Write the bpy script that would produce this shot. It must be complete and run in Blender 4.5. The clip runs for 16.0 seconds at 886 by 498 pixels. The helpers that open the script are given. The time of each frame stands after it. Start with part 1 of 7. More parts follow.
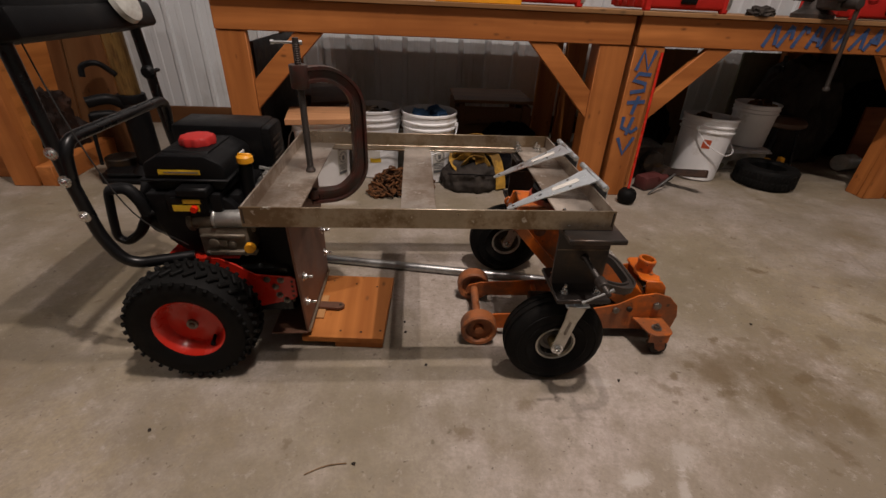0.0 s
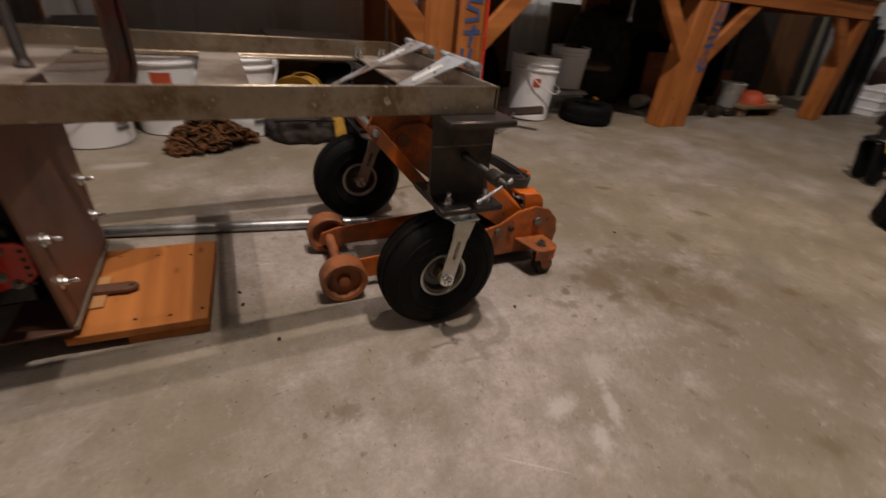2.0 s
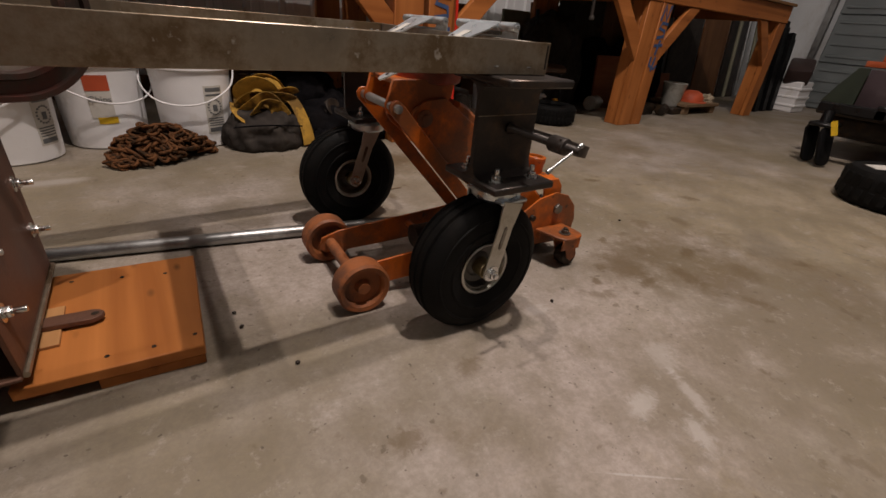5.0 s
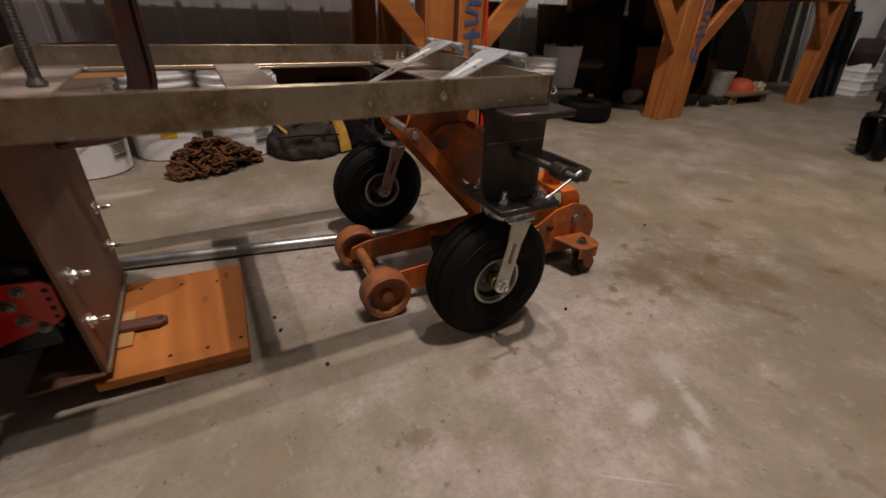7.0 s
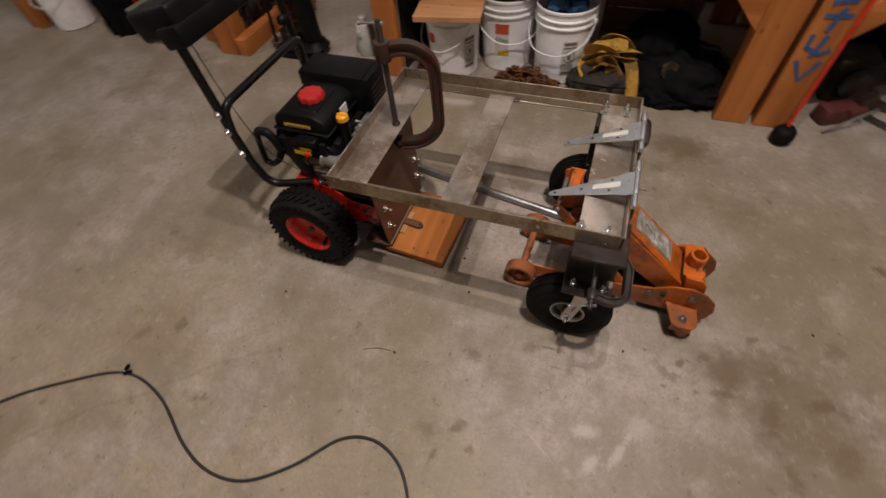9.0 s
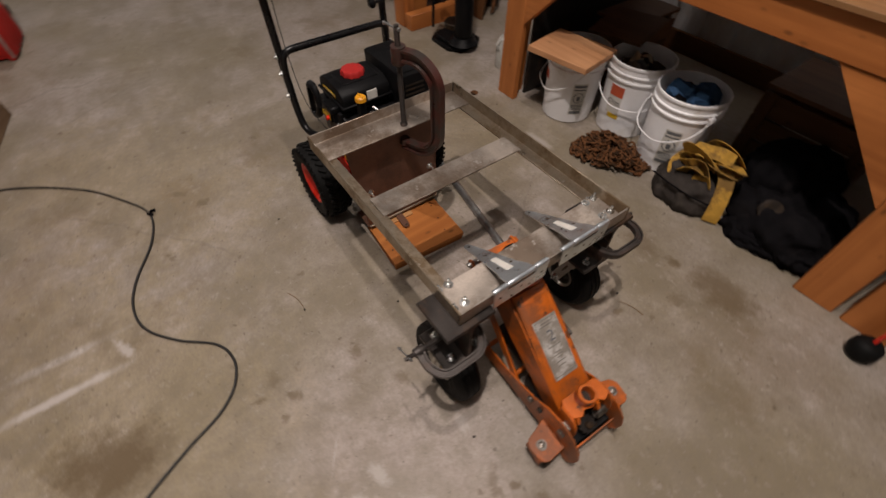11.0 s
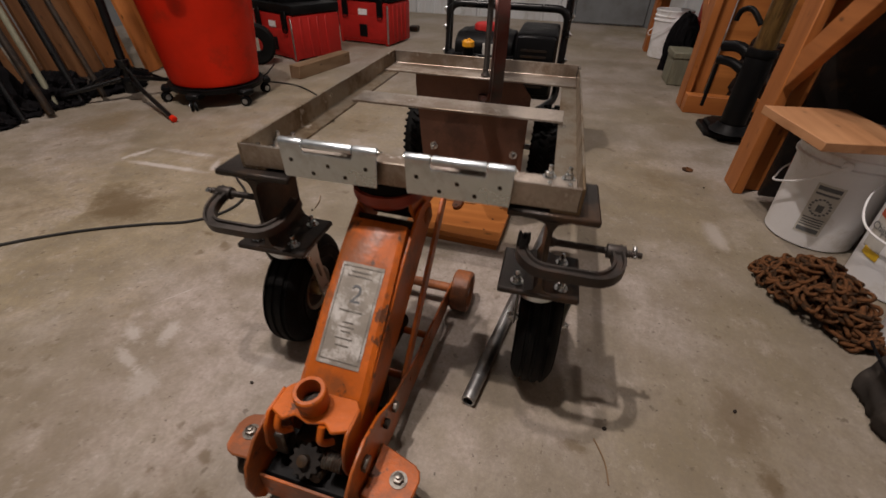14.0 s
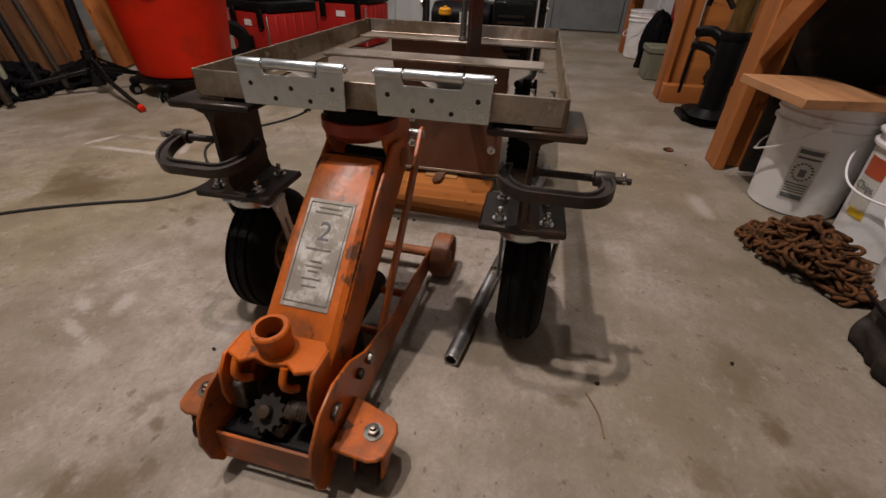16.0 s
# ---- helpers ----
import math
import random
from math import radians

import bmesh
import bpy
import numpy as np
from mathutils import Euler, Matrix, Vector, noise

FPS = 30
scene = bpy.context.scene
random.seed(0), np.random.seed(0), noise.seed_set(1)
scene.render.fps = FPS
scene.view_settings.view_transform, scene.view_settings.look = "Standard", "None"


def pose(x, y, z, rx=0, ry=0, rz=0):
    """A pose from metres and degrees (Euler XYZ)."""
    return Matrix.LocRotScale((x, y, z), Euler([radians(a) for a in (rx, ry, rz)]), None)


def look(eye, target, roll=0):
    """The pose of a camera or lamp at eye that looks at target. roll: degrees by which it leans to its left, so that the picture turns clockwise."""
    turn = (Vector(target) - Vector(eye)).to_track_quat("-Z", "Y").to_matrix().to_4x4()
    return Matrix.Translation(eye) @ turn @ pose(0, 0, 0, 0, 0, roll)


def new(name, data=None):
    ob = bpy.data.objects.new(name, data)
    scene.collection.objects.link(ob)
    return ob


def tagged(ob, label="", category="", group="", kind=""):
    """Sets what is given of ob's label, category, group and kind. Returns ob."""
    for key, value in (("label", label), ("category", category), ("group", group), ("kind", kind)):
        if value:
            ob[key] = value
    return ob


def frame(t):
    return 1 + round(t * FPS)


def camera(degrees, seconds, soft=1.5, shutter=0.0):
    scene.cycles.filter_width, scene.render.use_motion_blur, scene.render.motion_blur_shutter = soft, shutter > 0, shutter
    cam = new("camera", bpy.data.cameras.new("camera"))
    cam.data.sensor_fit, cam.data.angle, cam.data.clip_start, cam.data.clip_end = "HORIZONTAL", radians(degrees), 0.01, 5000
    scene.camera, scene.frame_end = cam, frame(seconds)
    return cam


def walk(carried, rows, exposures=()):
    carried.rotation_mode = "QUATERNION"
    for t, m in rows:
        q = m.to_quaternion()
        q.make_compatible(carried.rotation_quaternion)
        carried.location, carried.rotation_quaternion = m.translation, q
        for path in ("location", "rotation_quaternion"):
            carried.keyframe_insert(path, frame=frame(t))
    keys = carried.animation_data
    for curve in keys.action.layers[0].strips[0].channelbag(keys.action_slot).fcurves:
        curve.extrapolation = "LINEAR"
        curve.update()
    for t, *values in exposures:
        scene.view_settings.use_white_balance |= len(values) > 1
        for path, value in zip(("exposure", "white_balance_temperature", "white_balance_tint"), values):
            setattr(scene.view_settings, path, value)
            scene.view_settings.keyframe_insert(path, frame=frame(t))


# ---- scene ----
cam = camera(91.8, 16.0, shutter=0.7)
S = 0.87  # metres to one unit of the plan below; everything is set to metres at the end
PATH = [
    (0, (-0.123, 0.17, 1.03), (0.016, 1.888, 0.014), 2.7),
    (0.5, (-0.1, 0.176, 1.022), (0.026, 1.896, 0.009), 2.3),
    (1, (-0.04, 0.229, 0.934), (0.244, 1.933, -0.075), 2.2),
    (1.5, (-0.034, 0.307, 0.827), (0.48, 1.944, -0.2), 2.8),
    (2, (-0.106, 0.354, 0.733), (0.698, 1.871, -0.293), 6.0),
    (2.5, (-0.168, 0.445, 0.656), (0.859, 1.828, -0.361), 7.6),
    (3, (-0.186, 0.5, 0.606), (0.906, 1.837, -0.406), 8.6),
    (3.5, (-0.2, 0.521, 0.59), (0.931, 1.856, -0.378), 8.0),
    (4, (-0.223, 0.53, 0.587), (0.855, 1.911, -0.377), 6.2),
    (4.5, (-0.228, 0.524, 0.592), (0.822, 1.939, -0.354), 5.5),
    (4.7, (-0.228, 0.527, 0.595), (0.815, 1.951, -0.346), 5.4),
    (6.8, (-0.215, 0.48, 0.645), (0.679, 2.005, -0.288), 2.9),
    (7, (-0.207, 0.462, 0.683), (0.651, 1.978, -0.298), 2.4),
    (7.5, (-0.182, 0.374, 0.977), (0.447, 1.827, -0.246), 2.5),
    (8, (-0.125, 0.28, 1.38), (-0.015, 1.532, -0.175), -3.3),
    (8.5, (0.002, 0.289, 1.506), (-0.253, 1.445, -0.106), -7.9),
    (9, (0.223, 0.3, 1.511), (-0.28, 1.407, -0.077), -6.4),
    (9.2, (0.256, 0.325, 1.503), (-0.31, 1.41, -0.078), -6.7),
    (11.3, (0.878, 0.877, 1.532), (-0.227, 1.517, -0.008), 0.8),
    (11.5, (0.904, 0.964, 1.525), (-0.249, 1.511, -0.015), 0.5),
    (12, (1.072, 1.138, 1.544), (-0.222, 1.379, 0.037), -0.6),
    (12.5, (1.221, 1.358, 1.508), (-0.106, 1.354, 0.013), 1.6),
    (13, (1.129, 1.51, 1.38), (-0.215, 1.37, -0.094), 3.7),
    (13.5, (1.079, 1.642, 1.131), (-0.346, 1.31, -0.232), 1.4),
    (14, (1.073, 1.7, 0.915), (-0.506, 1.336, -0.258), 1.9),
    (14.5, (1.087, 1.738, 0.848), (-0.516, 1.372, -0.291), 1.2),
    (15, (1.106, 1.759, 0.81), (-0.515, 1.449, -0.319), 1.3),
    (15.5, (1.094, 1.747, 0.77), (-0.538, 1.445, -0.346), 1.6),
    (16, (1.102, 1.725, 0.751), (-0.534, 1.42, -0.359), 2.1),
]
walk(cam, [(t, look(Vector(eye) * S, Vector(target) * S, roll)) for t, eye, target, roll in PATH], [(0, -0.03, 6500, 10), (7, -0.05, 6500, 10), (9, -0.03, 6450, 10), (11.5, -0.05, 6350, 9), (16, -0.06, 6350, 9)])

# ---------------------------------------------------------------- world and lamps
world = bpy.data.worlds.new("world")
scene.world = world
world.use_nodes = True
world.node_tree.nodes["Background"].inputs[0].default_value = (0.012, 0.014, 0.02, 1)
world.node_tree.nodes["Background"].inputs[1].default_value = 0.05


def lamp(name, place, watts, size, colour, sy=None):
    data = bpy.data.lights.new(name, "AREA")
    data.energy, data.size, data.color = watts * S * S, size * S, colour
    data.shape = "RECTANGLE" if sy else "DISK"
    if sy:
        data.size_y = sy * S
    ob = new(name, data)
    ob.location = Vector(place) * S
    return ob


WARM = (1.0, 0.862, 0.79)
# three bulbs in a row under the ceiling, the middle one brightest
for lx, ly, watts in ((0.69, 0.49, 122), (0.90, 0.12, 30), (0.20, 1.20, 54)):
    lamp("ceiling_bulb_light", (lx, ly, 4.75), watts, 0.10, WARM)
# two added fill lamps west and east, with no known source
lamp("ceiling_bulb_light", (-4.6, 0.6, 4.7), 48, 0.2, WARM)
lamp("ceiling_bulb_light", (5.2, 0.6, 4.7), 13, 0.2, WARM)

# ---------------------------------------------------------------- materials
def mat(name, colour, rough=0.6, metal=0.0, vary=0.25, scale=8.0, second=None, amount=0.0, grain=120.0, bump=0.15, stretch=(1, 1, 1), patch=3.0, rvary=0.12, coat=0.0, spec=0.5, chips=None):
    """A surface with large patches, fine grain and a second colour (wear, dirt or rust) in blotches."""
    m = bpy.data.materials.new(name)
    m.use_nodes = True
    nt = m.node_tree
    n, l = nt.nodes, nt.links
    b = n["Principled BSDF"]
    tc = n.new("ShaderNodeTexCoord")
    mp = n.new("ShaderNodeMapping")
    mp.inputs["Scale"].default_value = stretch
    l.new(tc.outputs["Object"], mp.inputs["Vector"])

    def nz(sc, detail=6, rg=0.6):
        t = n.new("ShaderNodeTexNoise")
        t.inputs["Scale"].default_value, t.inputs["Detail"].default_value, t.inputs["Roughness"].default_value = sc, detail, rg
        l.new(mp.outputs["Vector"], t.inputs["Vector"])
        return t.outputs["Fac"]

    def ramp(src, lo, hi, a, c):
        r = n.new("ShaderNodeMapRange")
        r.inputs[1].default_value, r.inputs[2].default_value, r.inputs[3].default_value, r.inputs[4].default_value = lo, hi, a, c
        l.new(src, r.inputs[0])
        return r.outputs[0]

    def mix(fac, a, c, mode="MIX"):
        x = n.new("ShaderNodeMix")
        x.data_type, x.blend_type = "RGBA", mode
        for k, v in ((0, fac), (6, a), (7, c)):
            if isinstance(v, (float, int)):
                x.inputs[k].default_value = v
            elif isinstance(v, tuple):
                x.inputs[k].default_value = (*v, 1)
            else:
                l.new(v, x.inputs[k])
        return x.outputs[2]

    big, fine = nz(scale), nz(grain, 4)
    dark = tuple(c * (1 - vary) for c in colour)
    light = tuple(min(1, c * (1 + vary)) for c in colour)
    info = n.new("ShaderNodeObjectInfo")
    col = mix(ramp(big, 0.3, 0.7, 0, 1), dark, light)
    col = mix(ramp(fine, 0.3, 0.7, 0, 0.35), col, dark)
    col = mix(ramp(info.outputs["Random"], 0, 1, 0, 0.25 * vary), col, light)
    if second:
        blot = nz(patch, 8, 0.7)
        col = mix(ramp(blot, 0.62 - 0.3 * amount, 0.72 - 0.25 * amount, 0, min(1, amount * 1.6)), col, second)
    if chips:
        cc, cs, cut = chips
        col = mix(ramp(nz(cs, 5, 0.65), cut, cut + 0.05, 0, 0.85), col, cc)
    l.new(col, b.inputs["Base Color"])
    l.new(ramp(big, 0.3, 0.7, max(0.03, rough - rvary), min(1, rough + rvary)), b.inputs["Roughness"])
    b.inputs["Metallic"].default_value = metal
    b.inputs["Coat Weight"].default_value = coat
    b.inputs["Specular IOR Level"].default_value = spec
    if bump:
        bp = n.new("ShaderNodeBump")
        bp.inputs["Strength"].default_value, bp.inputs["Distance"].default_value = bump, 0.004
        l.new(fine, bp.inputs["Height"])
        l.new(bp.outputs["Normal"], b.inputs["Normal"])
    return m


def wood_mat(name, colour, axis=0, rough=0.6):
    """Sawn timber: long streaks along one axis, knots and dark pores."""
    m = bpy.data.materials.new(name)
    m.use_nodes = True
    nt = m.node_tree
    n, l = nt.nodes, nt.links
    b = n["Principled BSDF"]
    tc, mp = n.new("ShaderNodeTexCoord"), n.new("ShaderNodeMapping")
    sc = [13.0, 13.0, 13.0]
    sc[axis] = 0.8
    mp.inputs["Scale"].default_value = sc
    info = n.new("ShaderNodeObjectInfo")
    add = n.new("ShaderNodeVectorMath")
    l.new(tc.outputs["Object"], add.inputs[0])
    l.new(info.outputs["Random"], add.inputs[1])
    l.new(add.outputs[0], mp.inputs["Vector"])
    t = n.new("ShaderNodeTexNoise")
    t.inputs["Scale"].default_value, t.inputs["Detail"].default_value, t.inputs["Distortion"].default_value = 1.0, 9, 0.6
    l.new(mp.outputs[0], t.inputs["Vector"])
    t2 = n.new("ShaderNodeTexNoise")
    t2.inputs["Scale"].default_value, t2.inputs["Detail"].default_value = 3.0, 5
    l.new(add.outputs[0], t2.inputs["Vector"])
    kn = n.new("ShaderNodeTexVoronoi")
    mk = n.new("ShaderNodeMapping")
    ks = [3.4, 3.4, 3.4]
    ks[axis] = 1.5
    mk.inputs["Scale"].default_value = ks
    l.new(add.outputs[0], mk.inputs["Vector"])
    l.new(mk.outputs[0], kn.inputs["Vector"])
    cr = n.new("ShaderNodeValToRGB")
    e = cr.color_ramp.elements
    e[0].position, e[0].color = 0.32, (*[c * k for c, k in zip(colour, (0.62, 0.54, 0.46))], 1)
    e[1].position, e[1].color = 0.72, (*[min(1, c * 1.15) for c in colour], 1)
    l.new(t.outputs["Fac"], cr.inputs[0])

    def over(col, fac_src, lo, hi, amt, c):
        r = n.new("ShaderNodeMapRange")
        r.inputs[1].default_value, r.inputs[2].default_value, r.inputs[3].default_value, r.inputs[4].default_value = lo, hi, amt, 0
        l.new(fac_src, r.inputs[0])
        x = n.new("ShaderNodeMix")
        x.data_type = "RGBA"
        l.new(r.outputs[0], x.inputs[0])
        l.new(col, x.inputs[6])
        x.inputs[7].default_value = (*c, 1)
        return x.outputs[2]
    col = over(cr.outputs[0], kn.outputs["Distance"], 0.05, 0.16, 0.85, tuple(c * 0.28 for c in colour))
    col = over(col, t2.outputs["Fac"], 0.32, 0.55, 0.55, tuple(c * k for c, k in zip(colour, (0.62, 0.55, 0.5))))
    l.new(col, b.inputs["Base Color"])
    b.inputs["Roughness"].default_value = rough
    b.inputs["Specular IOR Level"].default_value = 0.28
    bp = n.new("ShaderNodeBump")
    bp.inputs["Strength"].default_value, bp.inputs["Distance"].default_value = 0.3, 0.003
    l.new(t.outputs["Fac"], bp.inputs["Height"])
    l.new(bp.outputs["Normal"], b.inputs["Normal"])
    return m


def concrete_mat():
    m = bpy.data.materials.new("worn_concrete")
    m.use_nodes = True
    nt = m.node_tree
    n, l = nt.nodes, nt.links
    b = n["Principled BSDF"]
    tc = n.new("ShaderNodeTexCoord")
    P = tc.outputs["Object"]

    def nz(sc, detail, rg=0.6, dist=0.0):
        t = n.new("ShaderNodeTexNoise")
        t.inputs["Scale"].default_value, t.inputs["Detail"].default_value = sc, detail
        t.inputs["Roughness"].default_value, t.inputs["Distortion"].default_value = rg, dist
        l.new(P, t.inputs["Vector"])
        return t.outputs["Fac"]

    def rng(src, lo, hi, a, c):
        r = n.new("ShaderNodeMapRange")
        r.interpolation_type = "SMOOTHSTEP"
        r.inputs[1].default_value, r.inputs[2].default_value, r.inputs[3].default_value, r.inputs[4].default_value = lo, hi, a, c
        l.new(src, r.inputs[0])
        return r.outputs[0]

    def mix(fac, a, c):
        x = n.new("ShaderNodeMix")
        x.data_type = "RGBA"
        l.new(fac, x.inputs[0])
        for k, v in ((6, a), (7, c)):
            if isinstance(v, tuple):
                x.inputs[k].default_value = (*v, 1)
            else:
                l.new(v, x.inputs[k])
        return x.outputs[2]

    def mul(a, c):
        x = n.new("ShaderNodeMath")
        x.operation = "MULTIPLY"
        l.new(a, x.inputs[0])
        if isinstance(c, float):
            x.inputs[1].default_value = c
        else:
            l.new(c, x.inputs[1])
        return x.outputs[0]
    edge, edge_fine = nz(6, 8, 0.75), nz(38, 6, 0.75, 0.5)

    def stains(col, items):
        for x, y, rx, ry, turn, amt, tone in items:
            mp = n.new("ShaderNodeMapping")
            mp.vector_type = "TEXTURE"
            mp.inputs["Location"].default_value, mp.inputs["Rotation"].default_value, mp.inputs["Scale"].default_value = (x, y, 0), (0, 0, radians(turn)), (rx, ry, 1)
            l.new(P, mp.inputs["Vector"])
            d = n.new("ShaderNodeVectorMath")
            d.operation = "LENGTH"
            l.new(mp.outputs[0], d.inputs[0])
            a = n.new("ShaderNodeMath")
            a.operation = "MULTIPLY_ADD"
            l.new(edge_fine if max(rx, ry) < 0.12 else edge, a.inputs[0])
            a.inputs[1].default_value = 2.2
            l.new(d.outputs["Value"], a.inputs[2])
            col = mix(rng(a.outputs[0], 1.35, 2.1, amt, 0), col, tone)
        return col
    wide, mid, fine, speck = nz(0.9, 5), nz(4.5, 10, 0.7), nz(38, 6, 0.7), nz(170, 3)
    col = mix(rng(wide, 0.34, 0.66, 0, 1), (0.254, 0.215, 0.146), (0.372, 0.328, 0.295))
    col = stains(col, [q for q in STAINS_AND_FALLOFF if max(q[2], q[3]) >= 0.25])
    # broad dirt, then cloudy trowel marks
    col = mix(rng(nz(2.2, 10, 0.66), 0.36, 0.56, 0.5, 0), col, (0.174, 0.142, 0.085))
    col = mix(rng(mid, 0.36, 0.56, 0.3, 0), col, (0.20, 0.165, 0.11))
    col = mix(rng(nz(9, 10, 0.78), 0.36, 0.52, 0.34, 0), col, (0.205, 0.168, 0.122))
    col = mix(rng(mid, 0.52, 0.72, 0, 0.42), col, (0.50, 0.435, 0.395))
    col = mix(rng(nz(6.5, 12, 0.82), 0.57, 0.64, 0, 0.24), col, (0.55, 0.50, 0.47))
    # grain, scuffs and specks
    col = mix(rng(fine, 0.35, 0.6, 0.34, 0), col, (0.20, 0.168, 0.13))
    col = mix(rng(nz(24, 9, 0.8), 0.56, 0.64, 0, 0.26), col, (0.54, 0.49, 0.455))
    col = mix(rng(nz(95, 4, 0.7), 0.40, 0.6, 0.22, 0), col, (0.17, 0.14, 0.11))
    col = mix(rng(nz(1.6, 8, 0.66), 0.55, 0.68, 0, 0.5), col, (0.165, 0.122, 0.066))
    col = mix(rng(nz(9.5, 7, 0.62), 0.63, 0.70, 0, 0.62), col, (0.135, 0.10, 0.064))
    col = mix(rng(nz(34, 4, 0.55), 0.65, 0.71, 0, 0.6), col, (0.11, 0.085, 0.06))
    col = mix(rng(nz(80, 2, 0.5), 0.70, 0.74, 0, 0.7), col, (0.075, 0.058, 0.045))
    col = stains(col, [q for q in STAINS_AND_FALLOFF if max(q[2], q[3]) < 0.25])
    vo = n.new("ShaderNodeTexVoronoi")
    vo.feature = "DISTANCE_TO_EDGE"
    vo.inputs["Scale"].default_value = 0.55
    wob = n.new("ShaderNodeTexNoise")
    wob.inputs["Scale"].default_value = 3.0
    wob.inputs["Detail"].default_value = 6
    l.new(P, wob.inputs["Vector"])
    sh = n.new("ShaderNodeMix")
    sh.data_type = "VECTOR"
    sh.inputs[0].default_value = 0.12
    l.new(P, sh.inputs[4])
    l.new(wob.outputs["Color"], sh.inputs[5])
    l.new(sh.outputs[1], vo.inputs["Vector"])
    col = mix(mul(rng(vo.outputs["Distance"], 0.001, 0.004, 0.22, 0), rng(wide, 0.45, 0.6, 0, 1)), col, (0.12, 0.1, 0.08))
    l.new(col, b.inputs["Base Color"])
    l.new(rng(mid, 0.3, 0.7, 0.42, 0.7), b.inputs["Roughness"])
    b.inputs["Specular IOR Level"].default_value = 0.35
    bp = n.new("ShaderNodeBump")
    bp.inputs["Strength"].default_value, bp.inputs["Distance"].default_value = 0.25, 0.004
    l.new(fine, bp.inputs["Height"])
    bp2 = n.new("ShaderNodeBump")
    bp2.inputs["Strength"].default_value, bp2.inputs["Distance"].default_value = 0.2, 0.002
    l.new(speck, bp2.inputs["Height"])
    l.new(bp.outputs["Normal"], bp2.inputs["Normal"])
    l.new(bp2.outputs["Normal"], b.inputs["Normal"])
    return m


BROWN, PALE, GREY = (0.13, 0.092, 0.05), (0.51, 0.47, 0.44), (0.16, 0.135, 0.105)
TAN, SAND = (0.215, 0.15, 0.07), (0.325, 0.265, 0.165)
# broad zones of dirt, bare cement and painted-in lens falloff: x, y, two radii, turn, strength
ZONES = [
    ((1.5, 1.0, 0.2, 0.12, 30, 0.5), GREY), ((-0.10, 0.08, 0.24, 0.17, 60, 0.9), BROWN), ((0.32, 2.27, 0.12, 0.09, 0, 0.6), BROWN), ((0.70, 2.32, 0.2, 0.13, 15, 0.75), BROWN),
    # the pale oval at (0.45, 0.80) paints in the brighter middle
    ((-0.75, 0.9, 0.25, 0.12, 0, 0.35), GREY), ((-1.4, 1.15, 0.4, 0.22, 0, 0.45), GREY), ((0.45, 0.80, 0.6, 0.4, 10, 0.6), (0.475, 0.405, 0.378)),
    # the dark oval at (1.05, 0.74) paints in edge falloff over real stains
    ((-0.83, -0.75, 0.3, 0.2, 0, 0.7), TAN), ((2.1, 1.6, 0.5, 0.25, 0, 0.45), GREY), ((1.6, 0.4, 0.5, 0.2, 50, 0.5), BROWN), ((1.05, 0.74, 0.6, 0.42, 20, 0.75), (0.165, 0.130, 0.078)),
]
ZONES += [((1.15, 1.2, 0.32, 0.2, 30, 0.4), BROWN), ((0.95, 2.2, 0.4, 0.25, 20, 0.45), (0.21, 0.165, 0.115)), ((0.05, 1.6, 0.7, 0.45, 0, 0.5), (0.51, 0.44, 0.41)), ((-1.5, 0.5, 1.2, 0.8, 30, 0.7), SAND), ((-0.3, 0.2, 1.0, 0.6, 15, 0.7), SAND), ((0.4, -0.3, 1.2, 0.7, 0, 0.7), SAND), ((2.1, 1.1, 1.1, 0.9, 0, 0.7), SAND), ((-0.9, 2.2, 0.6, 0.4, 0, 0.6), SAND)]
ZONES += [((1.12, 1.05, 0.34, 0.24, 25, 0.7), BROWN), ((0.92, 1.15, 0.2, 0.13, 30, 0.6), BROWN), ((1.35, 0.72, 0.3, 0.2, 60, 0.6), BROWN), ((-1.25, 0.62, 0.3, 0.2, 0, 0.5), TAN), ((1.9, 0.6, 0.45, 0.25, 20, 0.5), TAN)]
# oil drips and small dark smudges: x, y, radius
DRIPS = [
    (1.06, 1.28, 0.045), (0.88, 1.13, 0.10), (1.0, 1.0, 0.08), (1.22, 1.31, 0.06), (0.80, 1.16, 0.035), (1.15, 1.09, 0.06), (1.2, 0.93, 0.07), (1.05, 0.83, 0.06), (0.66, 1.07, 0.05),
    (0.02, 0.92, 0.045), (0.96, 1.28, 0.03), (1.39, 1.26, 0.05), (1.70, 1.39, 0.06), (1.45, 1.73, 0.06), (0.21, 1.01, 0.035), (0.72, 1.11, 0.03), (0.66, 0.50, 0.05), (0.92, 0.49, 0.05),
]
DRIPS += [(0.47, 2.29, 0.06), (0.60, 2.13, 0.05), (0.49, 1.88, 0.035), (0.82, 0.04, 0.06), (0.70, 1.05, 0.03), (0.86, 1.04, 0.04), (-1.29, 0.6, 0.06), (-1.16, 0.68, 0.05), (1.45, 0.87, 0.05), (-0.06, 0.62, 0.05), (0.04, 0.66, 0.035), (-0.01, 0.55, 0.03), (0.10, 0.60, 0.025)]
